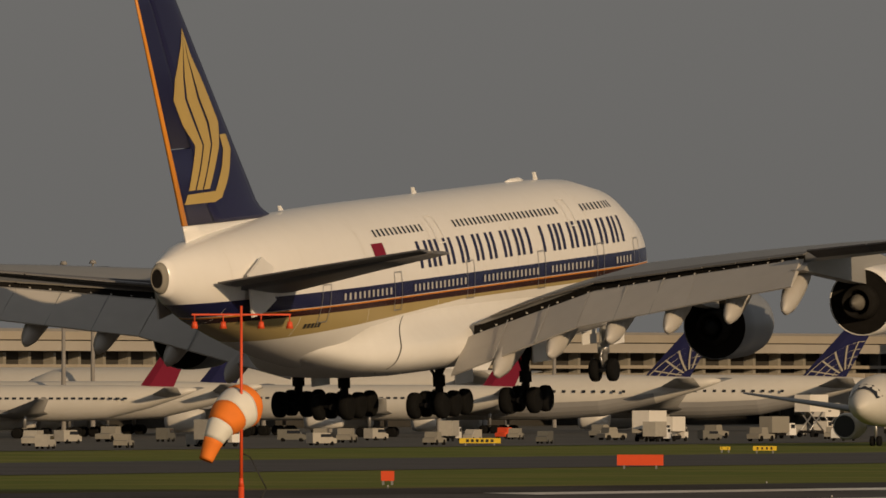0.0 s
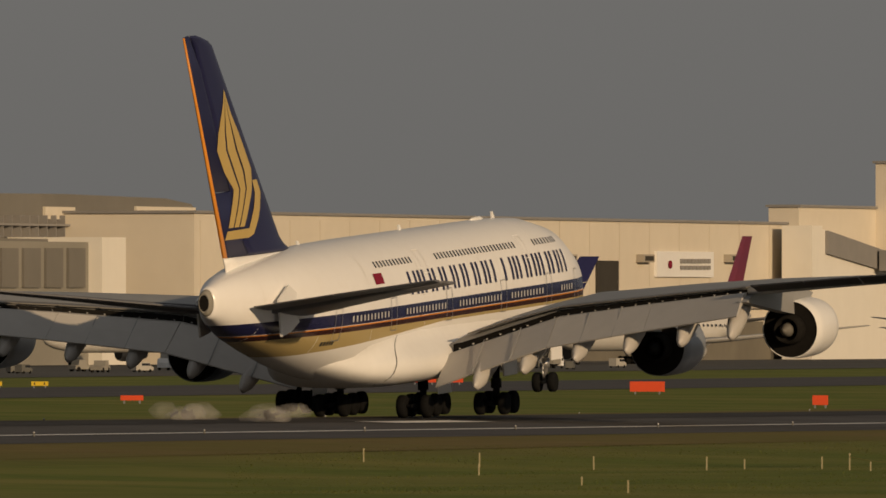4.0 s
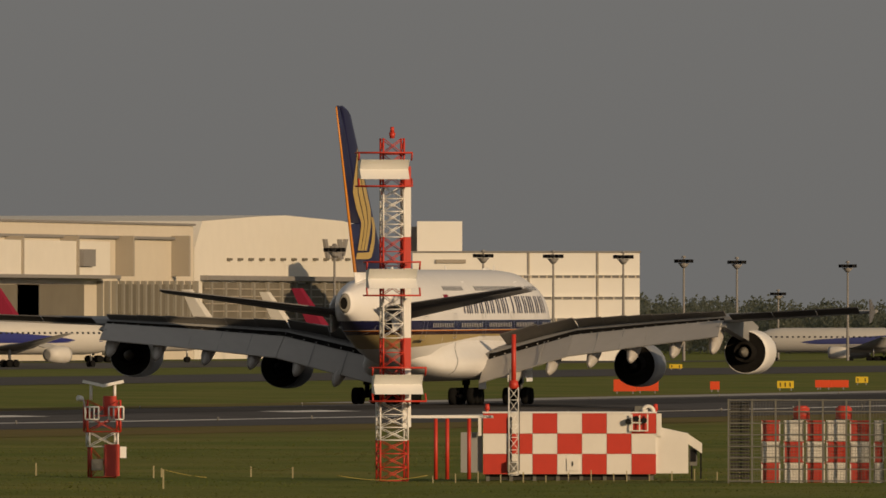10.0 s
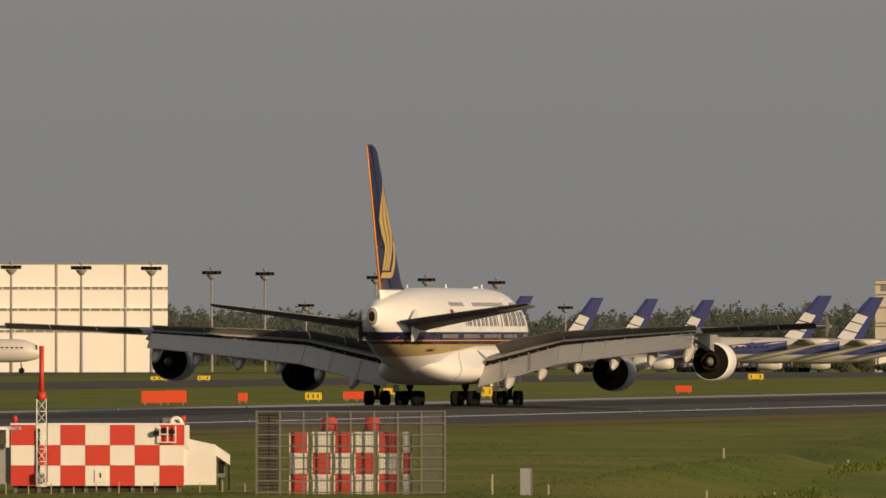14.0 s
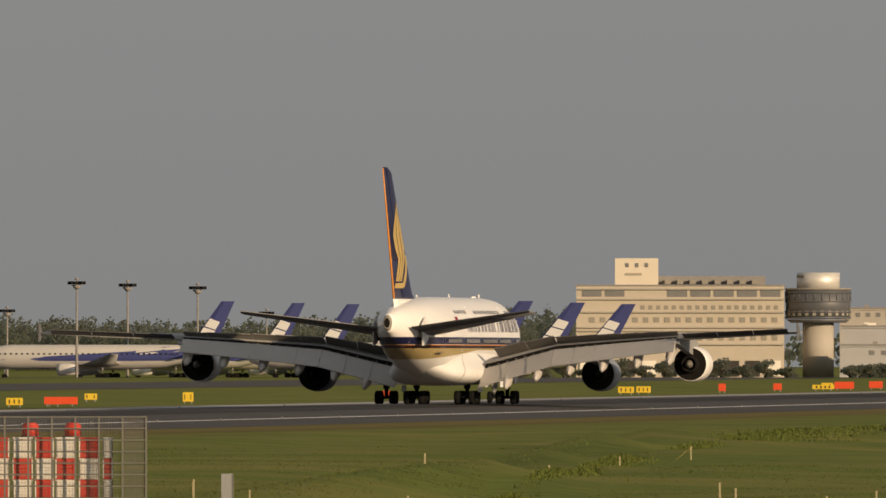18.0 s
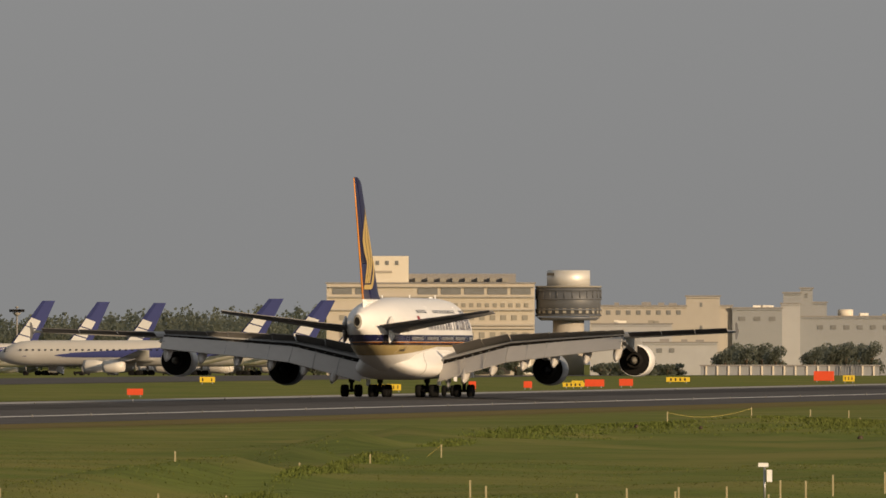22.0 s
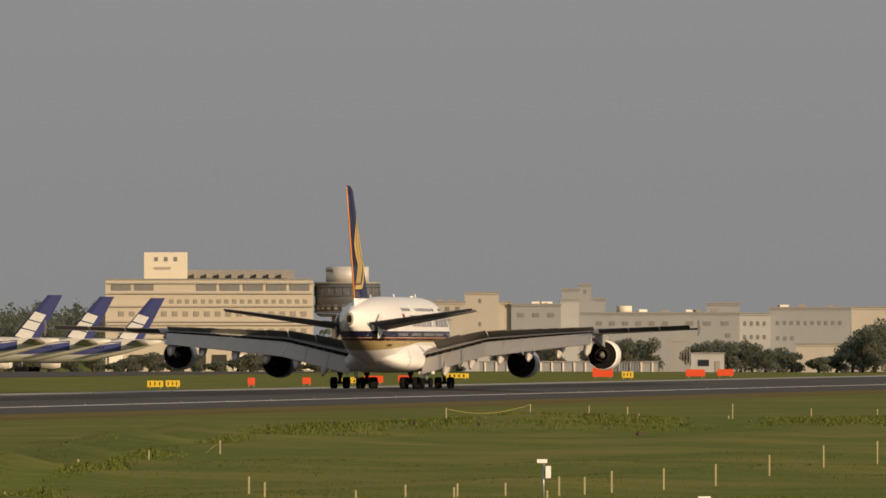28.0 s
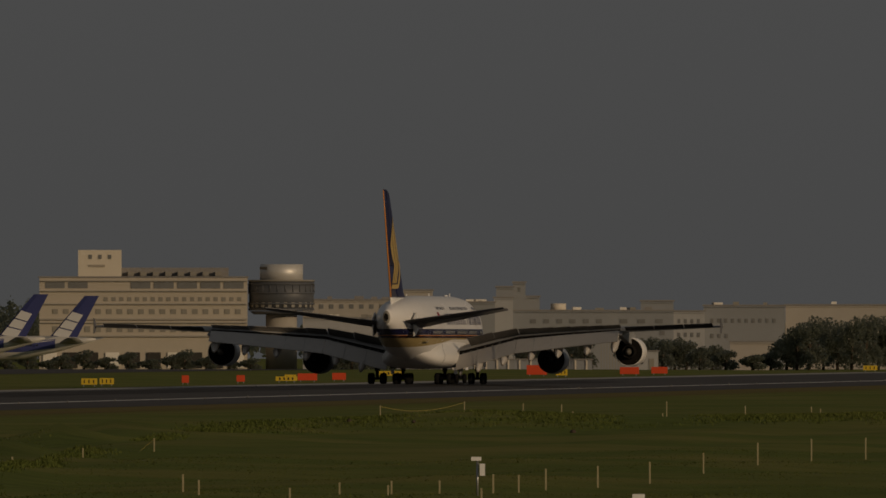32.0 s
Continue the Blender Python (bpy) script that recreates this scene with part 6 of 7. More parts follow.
        g = part("main_leg", bm, STEEL, th)
        for q in (-0.6, 0.6):
            for yy in (-0.75, 0.75):
                bm = bmesh.new()
                turned(bm, (side * R * 1.6 + q, -L * 0.04 + yy, 0.6), [(-0.22, 0.4), (-0.2, 0.6), (0.2, 0.6), (0.22, 0.4)], 14, "x")
                part("wheel", bm, RUBBER, g)
    bm = bmesh.new()
    tube(bm, (0, L * 0.37, 0.8), (0, L * 0.37, zc - R * 0.7), 0.15, 0.18, 8)
    g = part("nose_leg", bm, STEEL, th)
    for q in (-0.35, 0.35):
        bm = bmesh.new()
        turned(bm, (q, L * 0.37, 0.5), [(-0.18, 0.35), (-0.16, 0.5), (0.16, 0.5), (0.18, 0.35)], 14, "x")
        part("wheel", bm, RUBBER, g)
    return th


def tail_at(n, x, rz, L):
    """The pose of a jet whose tail stands at a bearing on the line x."""
    y = along(n, x)
    a = radians(rz)
    back = Vector((math.sin(a), -math.cos(a), 0)) * L * 0.49
    return pose(x - back.x, y - back.y, lay(math.hypot(x, y)), 0, 0, rz)


BLUEJET = "white twin-jet with blue fin and hull stripe, parked on the apron"
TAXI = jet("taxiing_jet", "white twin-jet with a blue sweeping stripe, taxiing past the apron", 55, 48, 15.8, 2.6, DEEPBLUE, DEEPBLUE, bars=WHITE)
FREIGHT = jet("cargo_jet", "white four-engined freighter with a blue swept fin, parked", 59, 54, 15.4, 2.6, HAZEBLUE, HAZEBLUE, 4, WHITE, tail_at(3676, -565, 84, 59))
for n in (3768, 3858):
    copy_thing(FREIGHT, tail_at(n, -565, 84, 59))
TWIN = jet("parked_twin_jet", BLUEJET, 55, 48, 16.2, 2.6, HAZEBLUE, HAZEBLUE, bars=WHITE, m=tail_at(3150, -655, 86, 55))
for n in (3275, 3372, 3472):
    copy_thing(TWIN, tail_at(n, -655, 86, 55))
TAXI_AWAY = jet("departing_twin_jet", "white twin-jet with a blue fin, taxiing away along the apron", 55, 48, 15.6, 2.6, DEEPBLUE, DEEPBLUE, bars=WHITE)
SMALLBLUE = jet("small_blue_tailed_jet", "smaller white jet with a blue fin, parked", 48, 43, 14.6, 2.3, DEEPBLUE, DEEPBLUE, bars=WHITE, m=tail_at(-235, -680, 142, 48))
copy_thing(SMALLBLUE, tail_at(-1060, -700, 120, 48))
NAVYJET = jet("navy_tailed_jet", "white long twin-jet with a navy fin, parked by the hangar", 64, 60, 16.6, 3.1, FINNAVY, None, m=tail_at(215, -600, 140, 56) @ Matrix.Scale(0.87, 4), globe=True)
copy_thing(NAVYJET, tail_at(-1700, -700, 100, 64))
copy_thing(NAVYJET, tail_at(-1978, -690, 98, 64))
SMALLNAVY = jet("small_navy_tailed_jet", "smaller white jet with a navy fin, parked", 44, 40, 12.8, 2.2, FINNAVY, None, m=tail_at(-226, -720, 110, 44))
copy_thing(SMALLNAVY, tail_at(-2860, -700, 96, 44))
jet("red_tailed_jet", "white twin-jet with a dark red fin, parked", 63, 58, 18.4, 2.9, MAROON, None, m=tail_at(500, -660, 171, 63))
SMALLRED = jet("small_red_tailed_jet", "smaller white jet with a red fin, parked", 38, 34, 12.6, 2.0, CRIMSON, None, m=tail_at(1395, -690, -60, 38))
copy_thing(SMALLRED, tail_at(1930, -650, -80, 38))
copy_thing(SMALLRED, tail_at(-2975, -690, 100, 38))
SMALLWHITE = jet("small_white_tailed_jet", "smaller white jet with a white fin, parked before the hangar", 38, 34, 12.4, 2.0, JETWHITE, None, m=tail_at(1735, -668, -82, 38))
copy_thing(SMALLWHITE, tail_at(1872, -690, -82, 38))
WHITEJET = jet("white_tailed_jet", "all-white long jet parked on the apron", 62, 58, 16.6, 3.0, WHITE, None, m=tail_at(-2400, -690, 95, 62))
copy_thing(SMALLRED, tail_at(-2360, -670, 96, 38))
copy_thing(WHITEJET, tail_at(-2680, -720, 95, 62))


# ---- ground vehicles ----
def wheels_for(th, xs, y, r=0.45):
    for x in xs:
        for yy in (-y, y):
            bm = bmesh.new()
            tube(bm, (x, yy - 0.13, r), (x, yy + 0.13, r), r, r, 12)
            part("wheel", bm, RUBBER, th)


def truck(kind, body):
    th = thing({"van": "van", "lorry": "lorry", "loader": "cargo_loader", "tug": "tug"}[kind], {"van": "pale service van on the apron", "lorry": "box lorry with a pale body on the apron", "loader": "high pale cargo loader with a platform", "tug": "low orange towing tractor"}[kind], "vehicle", None, "apron vehicles")
    if kind == "van":
        bm = bmesh.new()
        slab(bm, [(-2.4, 0.4), (2.4, 0.4), (2.45, 1.1), (1.6, 1.35), (1.1, 2.1), (-2.4, 2.1)], -0.9, 0.9, "y")
        part("body", bm, body, th)
        boxpart("window", (0.3, -0.92, 1.65), (2.2, 0.04, 0.5), GLASSDARK, th)
        wheels_for(th, (-1.5, 1.5), 0.8, 0.35)
    elif kind == "lorry":
        boxpart("cargo_box", (-1.2, 0, 2.3), (5.2, 2.4, 2.6), body, th)
        bm = bmesh.new()
        slab(bm, [(1.6, 0.6), (3.6, 0.6), (3.6, 1.6), (3.2, 2.5), (1.6, 2.5)], -1.15, 1.15, "y")
        part("cab", bm, WHITE, th)
        boxpart("window", (2.6, -1.17, 2.0), (1.2, 0.04, 0.6), GLASSDARK, th)
        boxpart("chassis", (0, 0, 0.75), (6.6, 1.0, 0.4), DARKMETAL, th)
        wheels_for(th, (-2.6, 2.6), 1.0)
    elif kind == "loader":
        boxpart("deck", (0, 0, 2.9), (8.0, 3.0, 0.4), body, th)
        boxpart("base", (0, 0, 0.9), (7.5, 2.6, 0.7), DARKMETAL, th)
        for x in (-3.4, -1.1, 1.1, 3.4):
            boxpart("post", (x, -1.2, 1.9), (0.25, 0.25, 1.8), body, th)
        boxpart("cabin", (3.0, 0, 3.9), (1.6, 2.2, 1.6), body, th)
        wheels_for(th, (-2.8, 2.8), 1.1)
    else:
        bm = bmesh.new()
        slab(bm, [(-2, 0.4), (2, 0.4), (2, 1.0), (0.4, 1.1), (0.2, 1.9), (-1.2, 1.9), (-1.3, 1.1), (-2, 1.0)], -0.95, 0.95, "y")
        part("body", bm, body, th)
        wheels_for(th, (-1.3, 1.3), 0.85, 0.42)
    return th


def catering_truck(lift):
    th = thing("catering_truck", "white catering lorry with its box body raised on scissor arms", "vehicle", None, "catering lorries")
    boxpart("cargo_box", (-0.7, 0, lift + 1.2), (5.6, 2.4, 2.4), SHELTERWHITE, th)
    boxpart("platform", (2.6, 0, lift + 0.1), (1.2, 2.2, 0.2), MESHGREY, th)
    boxpart("chassis", (0, 0, 0.8), (7.0, 1.1, 0.4), DARKMETAL, th)
    bm = bmesh.new()
    slab(bm, [(2.0, 0.6), (3.6, 0.6), (3.6, 1.5), (3.2, 2.3), (2.0, 2.3)], -1.1, 1.1, "y")
    part("cab", bm, SHELTERWHITE, th)
    boxpart("window", (2.8, -1.12, 1.9), (1.0, 0.04, 0.55), GLASSDARK, th)
    for y in (-0.7, 0.7):
        for a, b in ((-2.6, 1.4), (1.4, -2.6)):
            bm = bmesh.new()
            tube(bm, (a, y, 1.0), (b, y, lift), 0.12, 0.12, 6)
            part("scissor_arm", bm, STEEL, th)
    wheels_for(th, (-2.4, 2.6), 1.0)
    return th


CATER = catering_truck(3.6)
SMALLER = Matrix.Scale(0.8, 4)
CATER.matrix_basis = pose(-640, along(-1836, -640), 0, 0, 0, 84) @ SMALLER
copy_thing(CATER, pose(-641, along(-1810, -641), 0, 0, 0, 84) @ SMALLER)
CATERLOW = catering_truck(1.7)
CATERLOW.matrix_basis = pose(-612, along(-2128, -612), 0, 0, 0, 88) @ SMALLER
copy_thing(CATERLOW, pose(-612, along(-2088, -612), 0, 0, 0, 90) @ SMALLER)

random.seed(21)
KINDS = [truck("van", VANGREY), truck("lorry", VANGREY), truck("loader", WALL2), truck("tug", WALL2), truck("lorry", WALL2), truck("van", MESHGREY), truck("tug", SIGNRED)]
first = set()
for i in range(74):
    n = -3330 + i * 51 + random.uniform(-45, 45)
    if n > 420:
        break
    j = random.choice((0, 0, 0, 1, 2, 3, 3, 3, 5, 5, 5, 4, 0)) if i % 19 else 6
    x = -600 - random.uniform(0, 60)
    m = pose(x, along(n, x), 0, 0, 0, random.choice((90, 80, 100, 60, -80, -90, 20))) @ Matrix.Scale(random.uniform(0.7, 0.92), 4)
    if j in first:
        copy_thing(KINDS[j], m)
    else:
        KINDS[j].matrix_basis = m
        first.add(j)
for j in range(7):
    if j not in first:
        KINDS[j].matrix_basis = pose(-640, along(200 + 40 * j, -640), 0, 0, 0, 85)
for n, x, j in ((-1071, -566, 6), (860, -640, 2), (905, -635, 0), (1240, -640, 1), (1290, -650, 0), (1620, -650, 4), (3300, -610, 1), (3345, -612, 2), (3400, -610, 0), (3455, -614, 4), (3500, -612, 1), (3560, -612, 2), (3610, -612, 4), (3900, -600, 0), (3950, -602, 1), (4010, -603, 5)):
    copy_thing(KINDS[j], pose(x, along(n, x), lay(math.hypot(x, along(n, x))), 0, 0, 85))


# ---- boards beside the taxiways ----
RB, YB = "orange-red board standing in the grass", "yellow board with dark lettering bars in the grass"
for n, d, w, h in ((-2145, 1141, 3.45, 0.8), (-2606, 930, 0.78, 0.6), (-1028, 1485, 2.6, 0.4), (-910, 1111, 1.9, 0.85), (-580, 1261, 1.8, 0.4), (-1026, 1451, 2.0, 0.45), (-951, 1451, 1.9, 0.45), (-64, 1582, 2.5, 0.5), (-16, 1582, 2.5, 0.5), (332, 1408, 3.1, 0.9),
                   (1120, 1176, 1.55, 0.95), (638, 1236, 1.2, 0.75), (943, 1650, 4.5, 0.6), (2500, 1389, 2.0, 1.05), (2540, 1389, 1.9, 1.05), (3439, 1895, 1.9, 0.75), (2851, 1640, 1.6, 0.7), (2866, 1655, 3.5, 0.75), (2659, 1560, 0.9, 0.8), (4036, 1930, 0.85, 0.9), (4134, 1960, 1.0, 0.8),
                   (4252, 1953, 2.4, 0.85), (4308, 1980, 1.7, 0.85), (4822, 2155, 2.6, 0.95), (4875, 2170, 2.2, 0.9), (4658, 2500, 3.2, 1.5)):
    board(n, d, w, h, SIGNRED, "red_board", RB)
for n, d, w, h, b in ((-2438, 1532, 4.1, 0.5, 6), (-1921, 1378, 2.1, 0.4, 4), (-1993, 1390, 0.9, 0.3, 2), (-1113, 1680, 3.9, 0.45, 6), (-823, 1508, 1.4, 0.4, 2), (-743, 1508, 1.6, 0.4, 2), (-1101, 1694, 5.0, 0.4, 6), (-81, 1590, 3.0, 0.4, 4), 
                      (1179, 1880, 3.2, 0.6, 4), (1247, 1850, 1.7, 0.5, 2), (2512, 2250, 2.6, 0.5, 3), (3567, 2304, 2.2, 0.8, 2), (3091, 1540, 1.0, 0.9, 2), (2784, 1544, 1.6, 0.7, 3), (2919, 1800, 1.4, 0.7, 2), (3866, 1913, 1.9, 0.75, 3), (3897, 1913, 1.7, 0.75, 3), (4215, 2050, 2.8, 0.55, 4),
                      (4222, 1950, 1.4, 0.75, 2), (4400, 2420, 3.6, 0.7, 4), (4702, 2068, 1.5, 0.8, 3), (5248, 2390, 2.1, 0.7, 3), (2590, 2250, 1.8, 0.6, 2)):
    board(n, d, w, h, SIGNYELLOW, "yellow_board", YB, b)


# ---- runway lights and marks ----
def edge_light():
    th = thing("runway_light", "small white edge light on the runway shoulder", "runway light", None, "runway edge lights")
    bm = bmesh.new()
    tube(bm, (0, 0, 0), (0, 0, 0.18), 0.07, 0.05, 8)
    part("stem", bm, MESHGREY, th)
    bm = bmesh.new()
    tube(bm, (0, 0, 0.18), (0, 0, 0.26), 0.06, 0.04, 8)
    part("lens", bm, WINPALE, th)
    return th


LIGHT = edge_light()
lit = lambda x, y: Matrix.Translation((x, y, surface(x, y) + 0.03))
LIGHT.matrix_basis = lit(-276.5, 649)
for i in range(62):
    if i:
        copy_thing(LIGHT, lit(-276.5, 649 + i * 28))
    if i % 2 == 0:
        copy_thing(LIGHT, lit(-327, 655 + i * 28))
for y0, y1, x in ((698, 775, -291), (892, 910, -291), (1022, 1040, -291), (1080, 1100, -291), (1173, 1194, -291)):
    strip("touchdown_mark", x - 1.5, x + 1.5, y0, y1, 0.07, LINE, "white painted touchdown mark on the runway", "line")


# ---- stakes, ropes and small things in the grass ----
def rope(n0, d0, z0, n1, d1, z1, sag):
    th = thing("rope", "yellow rope slung between two stakes", "rope", pose(*spot(n0, d0, 0)))
    o, p, q = spot(n0, d0, 0), spot(n0, d0, z0), spot(n1, d1, z1)
    way = (q - p).normalized()
    side = way.cross(Vector((0, 0, 1))).normalized()
    rings = []
    for i in range(13):
        k = i / 12
        c = p.lerp(q, k) - Vector((0, 0, sag * 4 * k * (1 - k)))
        c.z += mound(c.x, c.y)
        rings.append([c - o + 0.014 * (side * math.cos(a) + Vector((0, 0, 1)) * math.sin(a)) for a in [j * math.tau / 6 for j in range(6)]])
    bm = bmesh.new()
    loft(bm, rings)
    part("cord", bm, ROPE, th)


def stake_height(n, d, h, w=0.055):
    p = spot(n, d)
    th = thing("stake", "pale wooden stake standing in the grass", "stake", pose(p.x, p.y, terrain(p.x, p.y) + mound(p.x, p.y) - 0.05, 0, 0, 0), "stakes in the grass")
    boxpart("shaft", (0, 0, h / 2), (w, w, h), POST, th)
    boxpart("cap", (0, 0, h + 0.03), (w * 1.1, w * 1.1, 0.06), POST, th)


near = [(35, 716, 0.65), (237, 716, 0.6), (437, 712, 0.6), (504, 716, 0.45), (641, 712, 0.55), (690, 705, 0.75), (727, 700, 0.4), (787, 700, 0.4), (845, 700, 0.5), (855, 705, 0.5), (977, 700, 0.5), (1048, 705, 0.6), (1100, 700, 0.5), (216, 650, 0.35), (298, 620, 0.5), (1231, 705, 0.45), (1331, 700, 0.4), (1350, 705, 0.3),
        (1458, 705, 0.55), (1666, 700, 0.55), (1683, 655, 0.8), (1680, 705, 0.4), (1838, 710, 0.45), (1912, 705, 0.5), (-170, 720, 0.6), (34, 690, 0.5), (3100, 650, 0.6), (3101, 640, 0.8), (3200, 640, 0.4), (3600, 650, 0.35), (3480, 640, 0.4)]
for n, d, h in near:
    stake_height(n, d, h)
far = [(4263, 1130, 0.35), (4381, 1115, 1.05), (4530, 1120, 1.0), (4634, 1125, 0.95), (4702, 1170, 1.35), (4722, 1155, 1.0), (4888, 1175, 1.6), (4881, 1160, 0.8), (5027, 1160, 1.3), (5144, 1130, 0.6), (3730, 800, 0.62), (3855, 840, 0.6), (3981, 880, 0.75), (3601, 770, 0.5), (3510, 740, 0.5), (4032, 650, 0.7), (4060, 640, 0.6), (4221, 640, 0.4), (4309, 655, 0.5),
       (4401, 660, 0.55), (4395, 650, 0.4), (4486, 662, 0.55), (4581, 672, 0.8), (4626, 680, 0.75), (4674, 690, 0.95), (4766, 705, 0.95), (4858, 725, 1.0), (4953, 760, 1.0), (5049, 800, 1.1), (5144, 830, 1.2), (5240, 860, 1.2), (4560, 645, 0.4), (5160, 1180, 1.0)]
for n, d, h in [(2160 + 38 * i + (i * 53) % 17, 684, 0.3 + (i * 7 % 5) * 0.05) for i in range(15)]:
    stake_height(n, d, h, 0.04)
for n, d, h in far:
    stake_height(n, d, h, 0.065)
rope(4381, 1115, 1.0, 4530, 1120, 0.95, 0.45)
rope(690, 705, 0.6, 787, 700, 0.35, 0.08)
rope(787, 700, 0.35, 845, 700, 0.45, 0.1)
rope(855, 705, 0.45, 1048, 705, 0.5, 0.15)
rope(1048, 705, 0.55, 1090, 703, 0.05, 0.0)
rope(1231, 705, 0.4, 1350, 705, 0.25, 0.2)
rope(1683, 705, 0.35, 1760, 705, 0.02, 0.05)
rope(1838, 710, 0.4, 1912, 705, 0.45, 0.1)
rope(3981, 880, 0.72, 3955, 880, 0.02, 0.0)
rope(1990, 683, 0.35, 2150, 683, 0.35, 0.2)

box_post = thing("camera_post", "white camera housing and box on a thin steel post", "camera post", facing(4553, 655))
bm = bmesh.new()
tube(bm, (0, 0, -0.2), (0, 0, 1.5), 0.05, 0.05, 6)
part("post", bm, STEEL, box_post)
boxpart("housing", (-0.05, 0, 1.55), (0.42, 0.25, 0.16), WHITE, box_post)
boxpart("switch_box", (0.2, -0.1, 1.1), (0.22, 0.16, 0.5), WHITE, box_post)
lump = thing("small_marker", "low white marker block in the grass", "marker", facing(4838, 640))
boxpart("block", (0, 0, 0.1), (0.5, 0.4, 0.3), WHITE, lump)
for n, d, w in ((4326, 1080, 0.16), (4722, 1060, 0.2), (4440, 1080, 0.12)):
    st = thing("clod", "brown lump of soil on the grass", "soil", facing(n, d, 30, mound(*spot(n, d)[:2])))
    bm = bmesh.new()
    turned(bm, (0, 0, 0.1), [(-w, 0.04), (-w * 0.5, w), (w * 0.5, w * 0.9), (w, 0.04)], 9)
    part("lump", bm, BARK, st)


# ---- grass tufts ----
def tufts(count):
    """Short fine blades over the near grass, as one sheet that thins with distance."""
    rng = np.random.default_rng(4)
    b = rng.uniform(-0.325, -0.112, count)
    d = EYE * 28094.5 / rng.uniform(95, 315, count)
    x, y = np.sin(b) * d, np.cos(b) * d
    keep = (x > -237 + 4 * np.sin(y / 31)) & (d < 930 + 60 * np.sin(x / 17))
    x, y, d = x[keep], y[keep], d[keep]
    n = len(x)
    z = np.array([terrain(u, v) + mound(u, v) for u, v in zip(x, y)]) - 0.015
    patchy = np.array([noise.noise((u / 6, v / 26, 2.2)) + 0.5 * noise.noise((u / 1.4, v / 5, 5.1)) for u, v in zip(x, y)])
    bearings = np.arctan2(x, y)
    bank = np.where(bearings > -0.205, np.exp(-((d - np.interp(bearings, [-0.20, -0.182, -0.172, -0.157, -0.12], [650, 746, 1045, 1095, 1130]) + 20) / 25) ** 2), 0)
    tall = np.clip(0.05 + 0.035 * patchy + 0.03 * bank, 0.02, 0.12) * rng.uniform(0.6, 1.4, n)
    a = rng.uniform(0, math.tau, n)
    w = rng.uniform(0.02, 0.05, n) * (d / 700)
    verts = np.zeros((n, 3, 3))
    for j, e in ((0, -1), (1, 1)):
        verts[:, j] = np.stack((x + e * w * np.cos(a), y + e * w * np.sin(a), z), 1)
    verts[:, 2] = np.stack((x + rng.uniform(-0.1, 0.1, n), y + rng.uniform(-0.1, 0.1, n), z + tall), 1)
    me = bpy.data.meshes.new("grass_blades")
    me.vertices.add(n * 3)
    me.vertices.foreach_set("co", verts.ravel())
    me.loops.add(n * 3)
    me.loops.foreach_set("vertex_index", np.arange(n * 3, dtype=np.int32))
    me.polygons.add(n)
    me.polygons.foreach_set("loop_start", np.arange(0, n * 3, 3, dtype=np.int32))
    me.update(calc_edges=True)
    me.materials.append(BLADE)
    tagged(new("grass_blades", me), "short fine blades of mown green grass", "grass", "", "stuff")


tufts(170000)

def weeds(count):
    """Rougher, darker clumps along the near face of the bank."""
    rng = np.random.default_rng(9)
    clumps = count // 14
    b = rng.uniform(-0.187, -0.118, clumps)
    d = np.interp(b, [-0.187, -0.1805, -0.176, -0.1716, -0.1663, -0.157, -0.12], [605, 670, 780, 890, 1035, 1090, 1120]) + rng.normal(0, 1, clumps) * 9
    keep = np.array([noise.noise((q * 150, e / 40, 3.1)) for q, e in zip(b, d)]) > rng.uniform(-0.35, 0.3, clumps)
    b, d = np.repeat(b[keep], 14), np.repeat(d[keep], 14)
    n = len(b)
    spread = 0.45
    x, y = np.sin(b) * d + rng.normal(0, spread, n), np.cos(b) * d + rng.normal(0, spread * 2, n)
    z = np.array([terrain(u, v) + mound(u, v) for u, v in zip(x, y)]) - 0.02
    tall = rng.uniform(0.06, 0.24, n)
    a, w = rng.uniform(0, math.tau, n), rng.uniform(0.03, 0.07, n)
    verts = np.zeros((n, 3, 3))
    for j, e in ((0, -1), (1, 1)):
        verts[:, j] = np.stack((x + e * w * np.cos(a), y + e * w * np.sin(a), z), 1)
    verts[:, 2] = np.stack((x + rng.uniform(-0.15, 0.15, n), y + rng.uniform(-0.15, 0.15, n), z + tall), 1)
    me = bpy.data.meshes.new("weeds")
    me.from_pydata(verts.reshape(-1, 3).tolist(), [], np.arange(n * 3).reshape(-1, 3).tolist())
    me.materials.append(WEED)
    tagged(new("weeds", me), "darker rough weeds along the low bank", "weeds", "", "stuff")


weeds(60000)

# ---- trees ----
def leaves(bm, c, r, count, size):
    """Loose leaf clumps through a crown."""
    for _ in range(count):
        v = Vector((random.gauss(0, 1), random.gauss(0, 1), random.gauss(0, 1)))
        v = v.normalized() * (random.random() ** 0.45)
        p = Vector(c) + Vector((v.x * r[0], v.y * r[1], v.z * r[2]))
        n = Vector((random.uniform(-1, 1), random.uniform(-1, 1), random.uniform(-0.4, 1))).normalized()
        u = n.orthogonal().normalized()
        w = n.cross(u)
        k = size * random.uniform(0.6, 1.3)
        bm.faces.new([bm.verts.new(p + u * k * a + w * k * b + n * k * 0.2 * e) for a, b, e in ((-1, -0.4, 0), (-0.2, -0.8, 1), (0.9, -0.3, 0), (0.7, 0.6, 1), (-0.6, 0.8, 0))])


random.seed(5)
bm = bmesh.new()
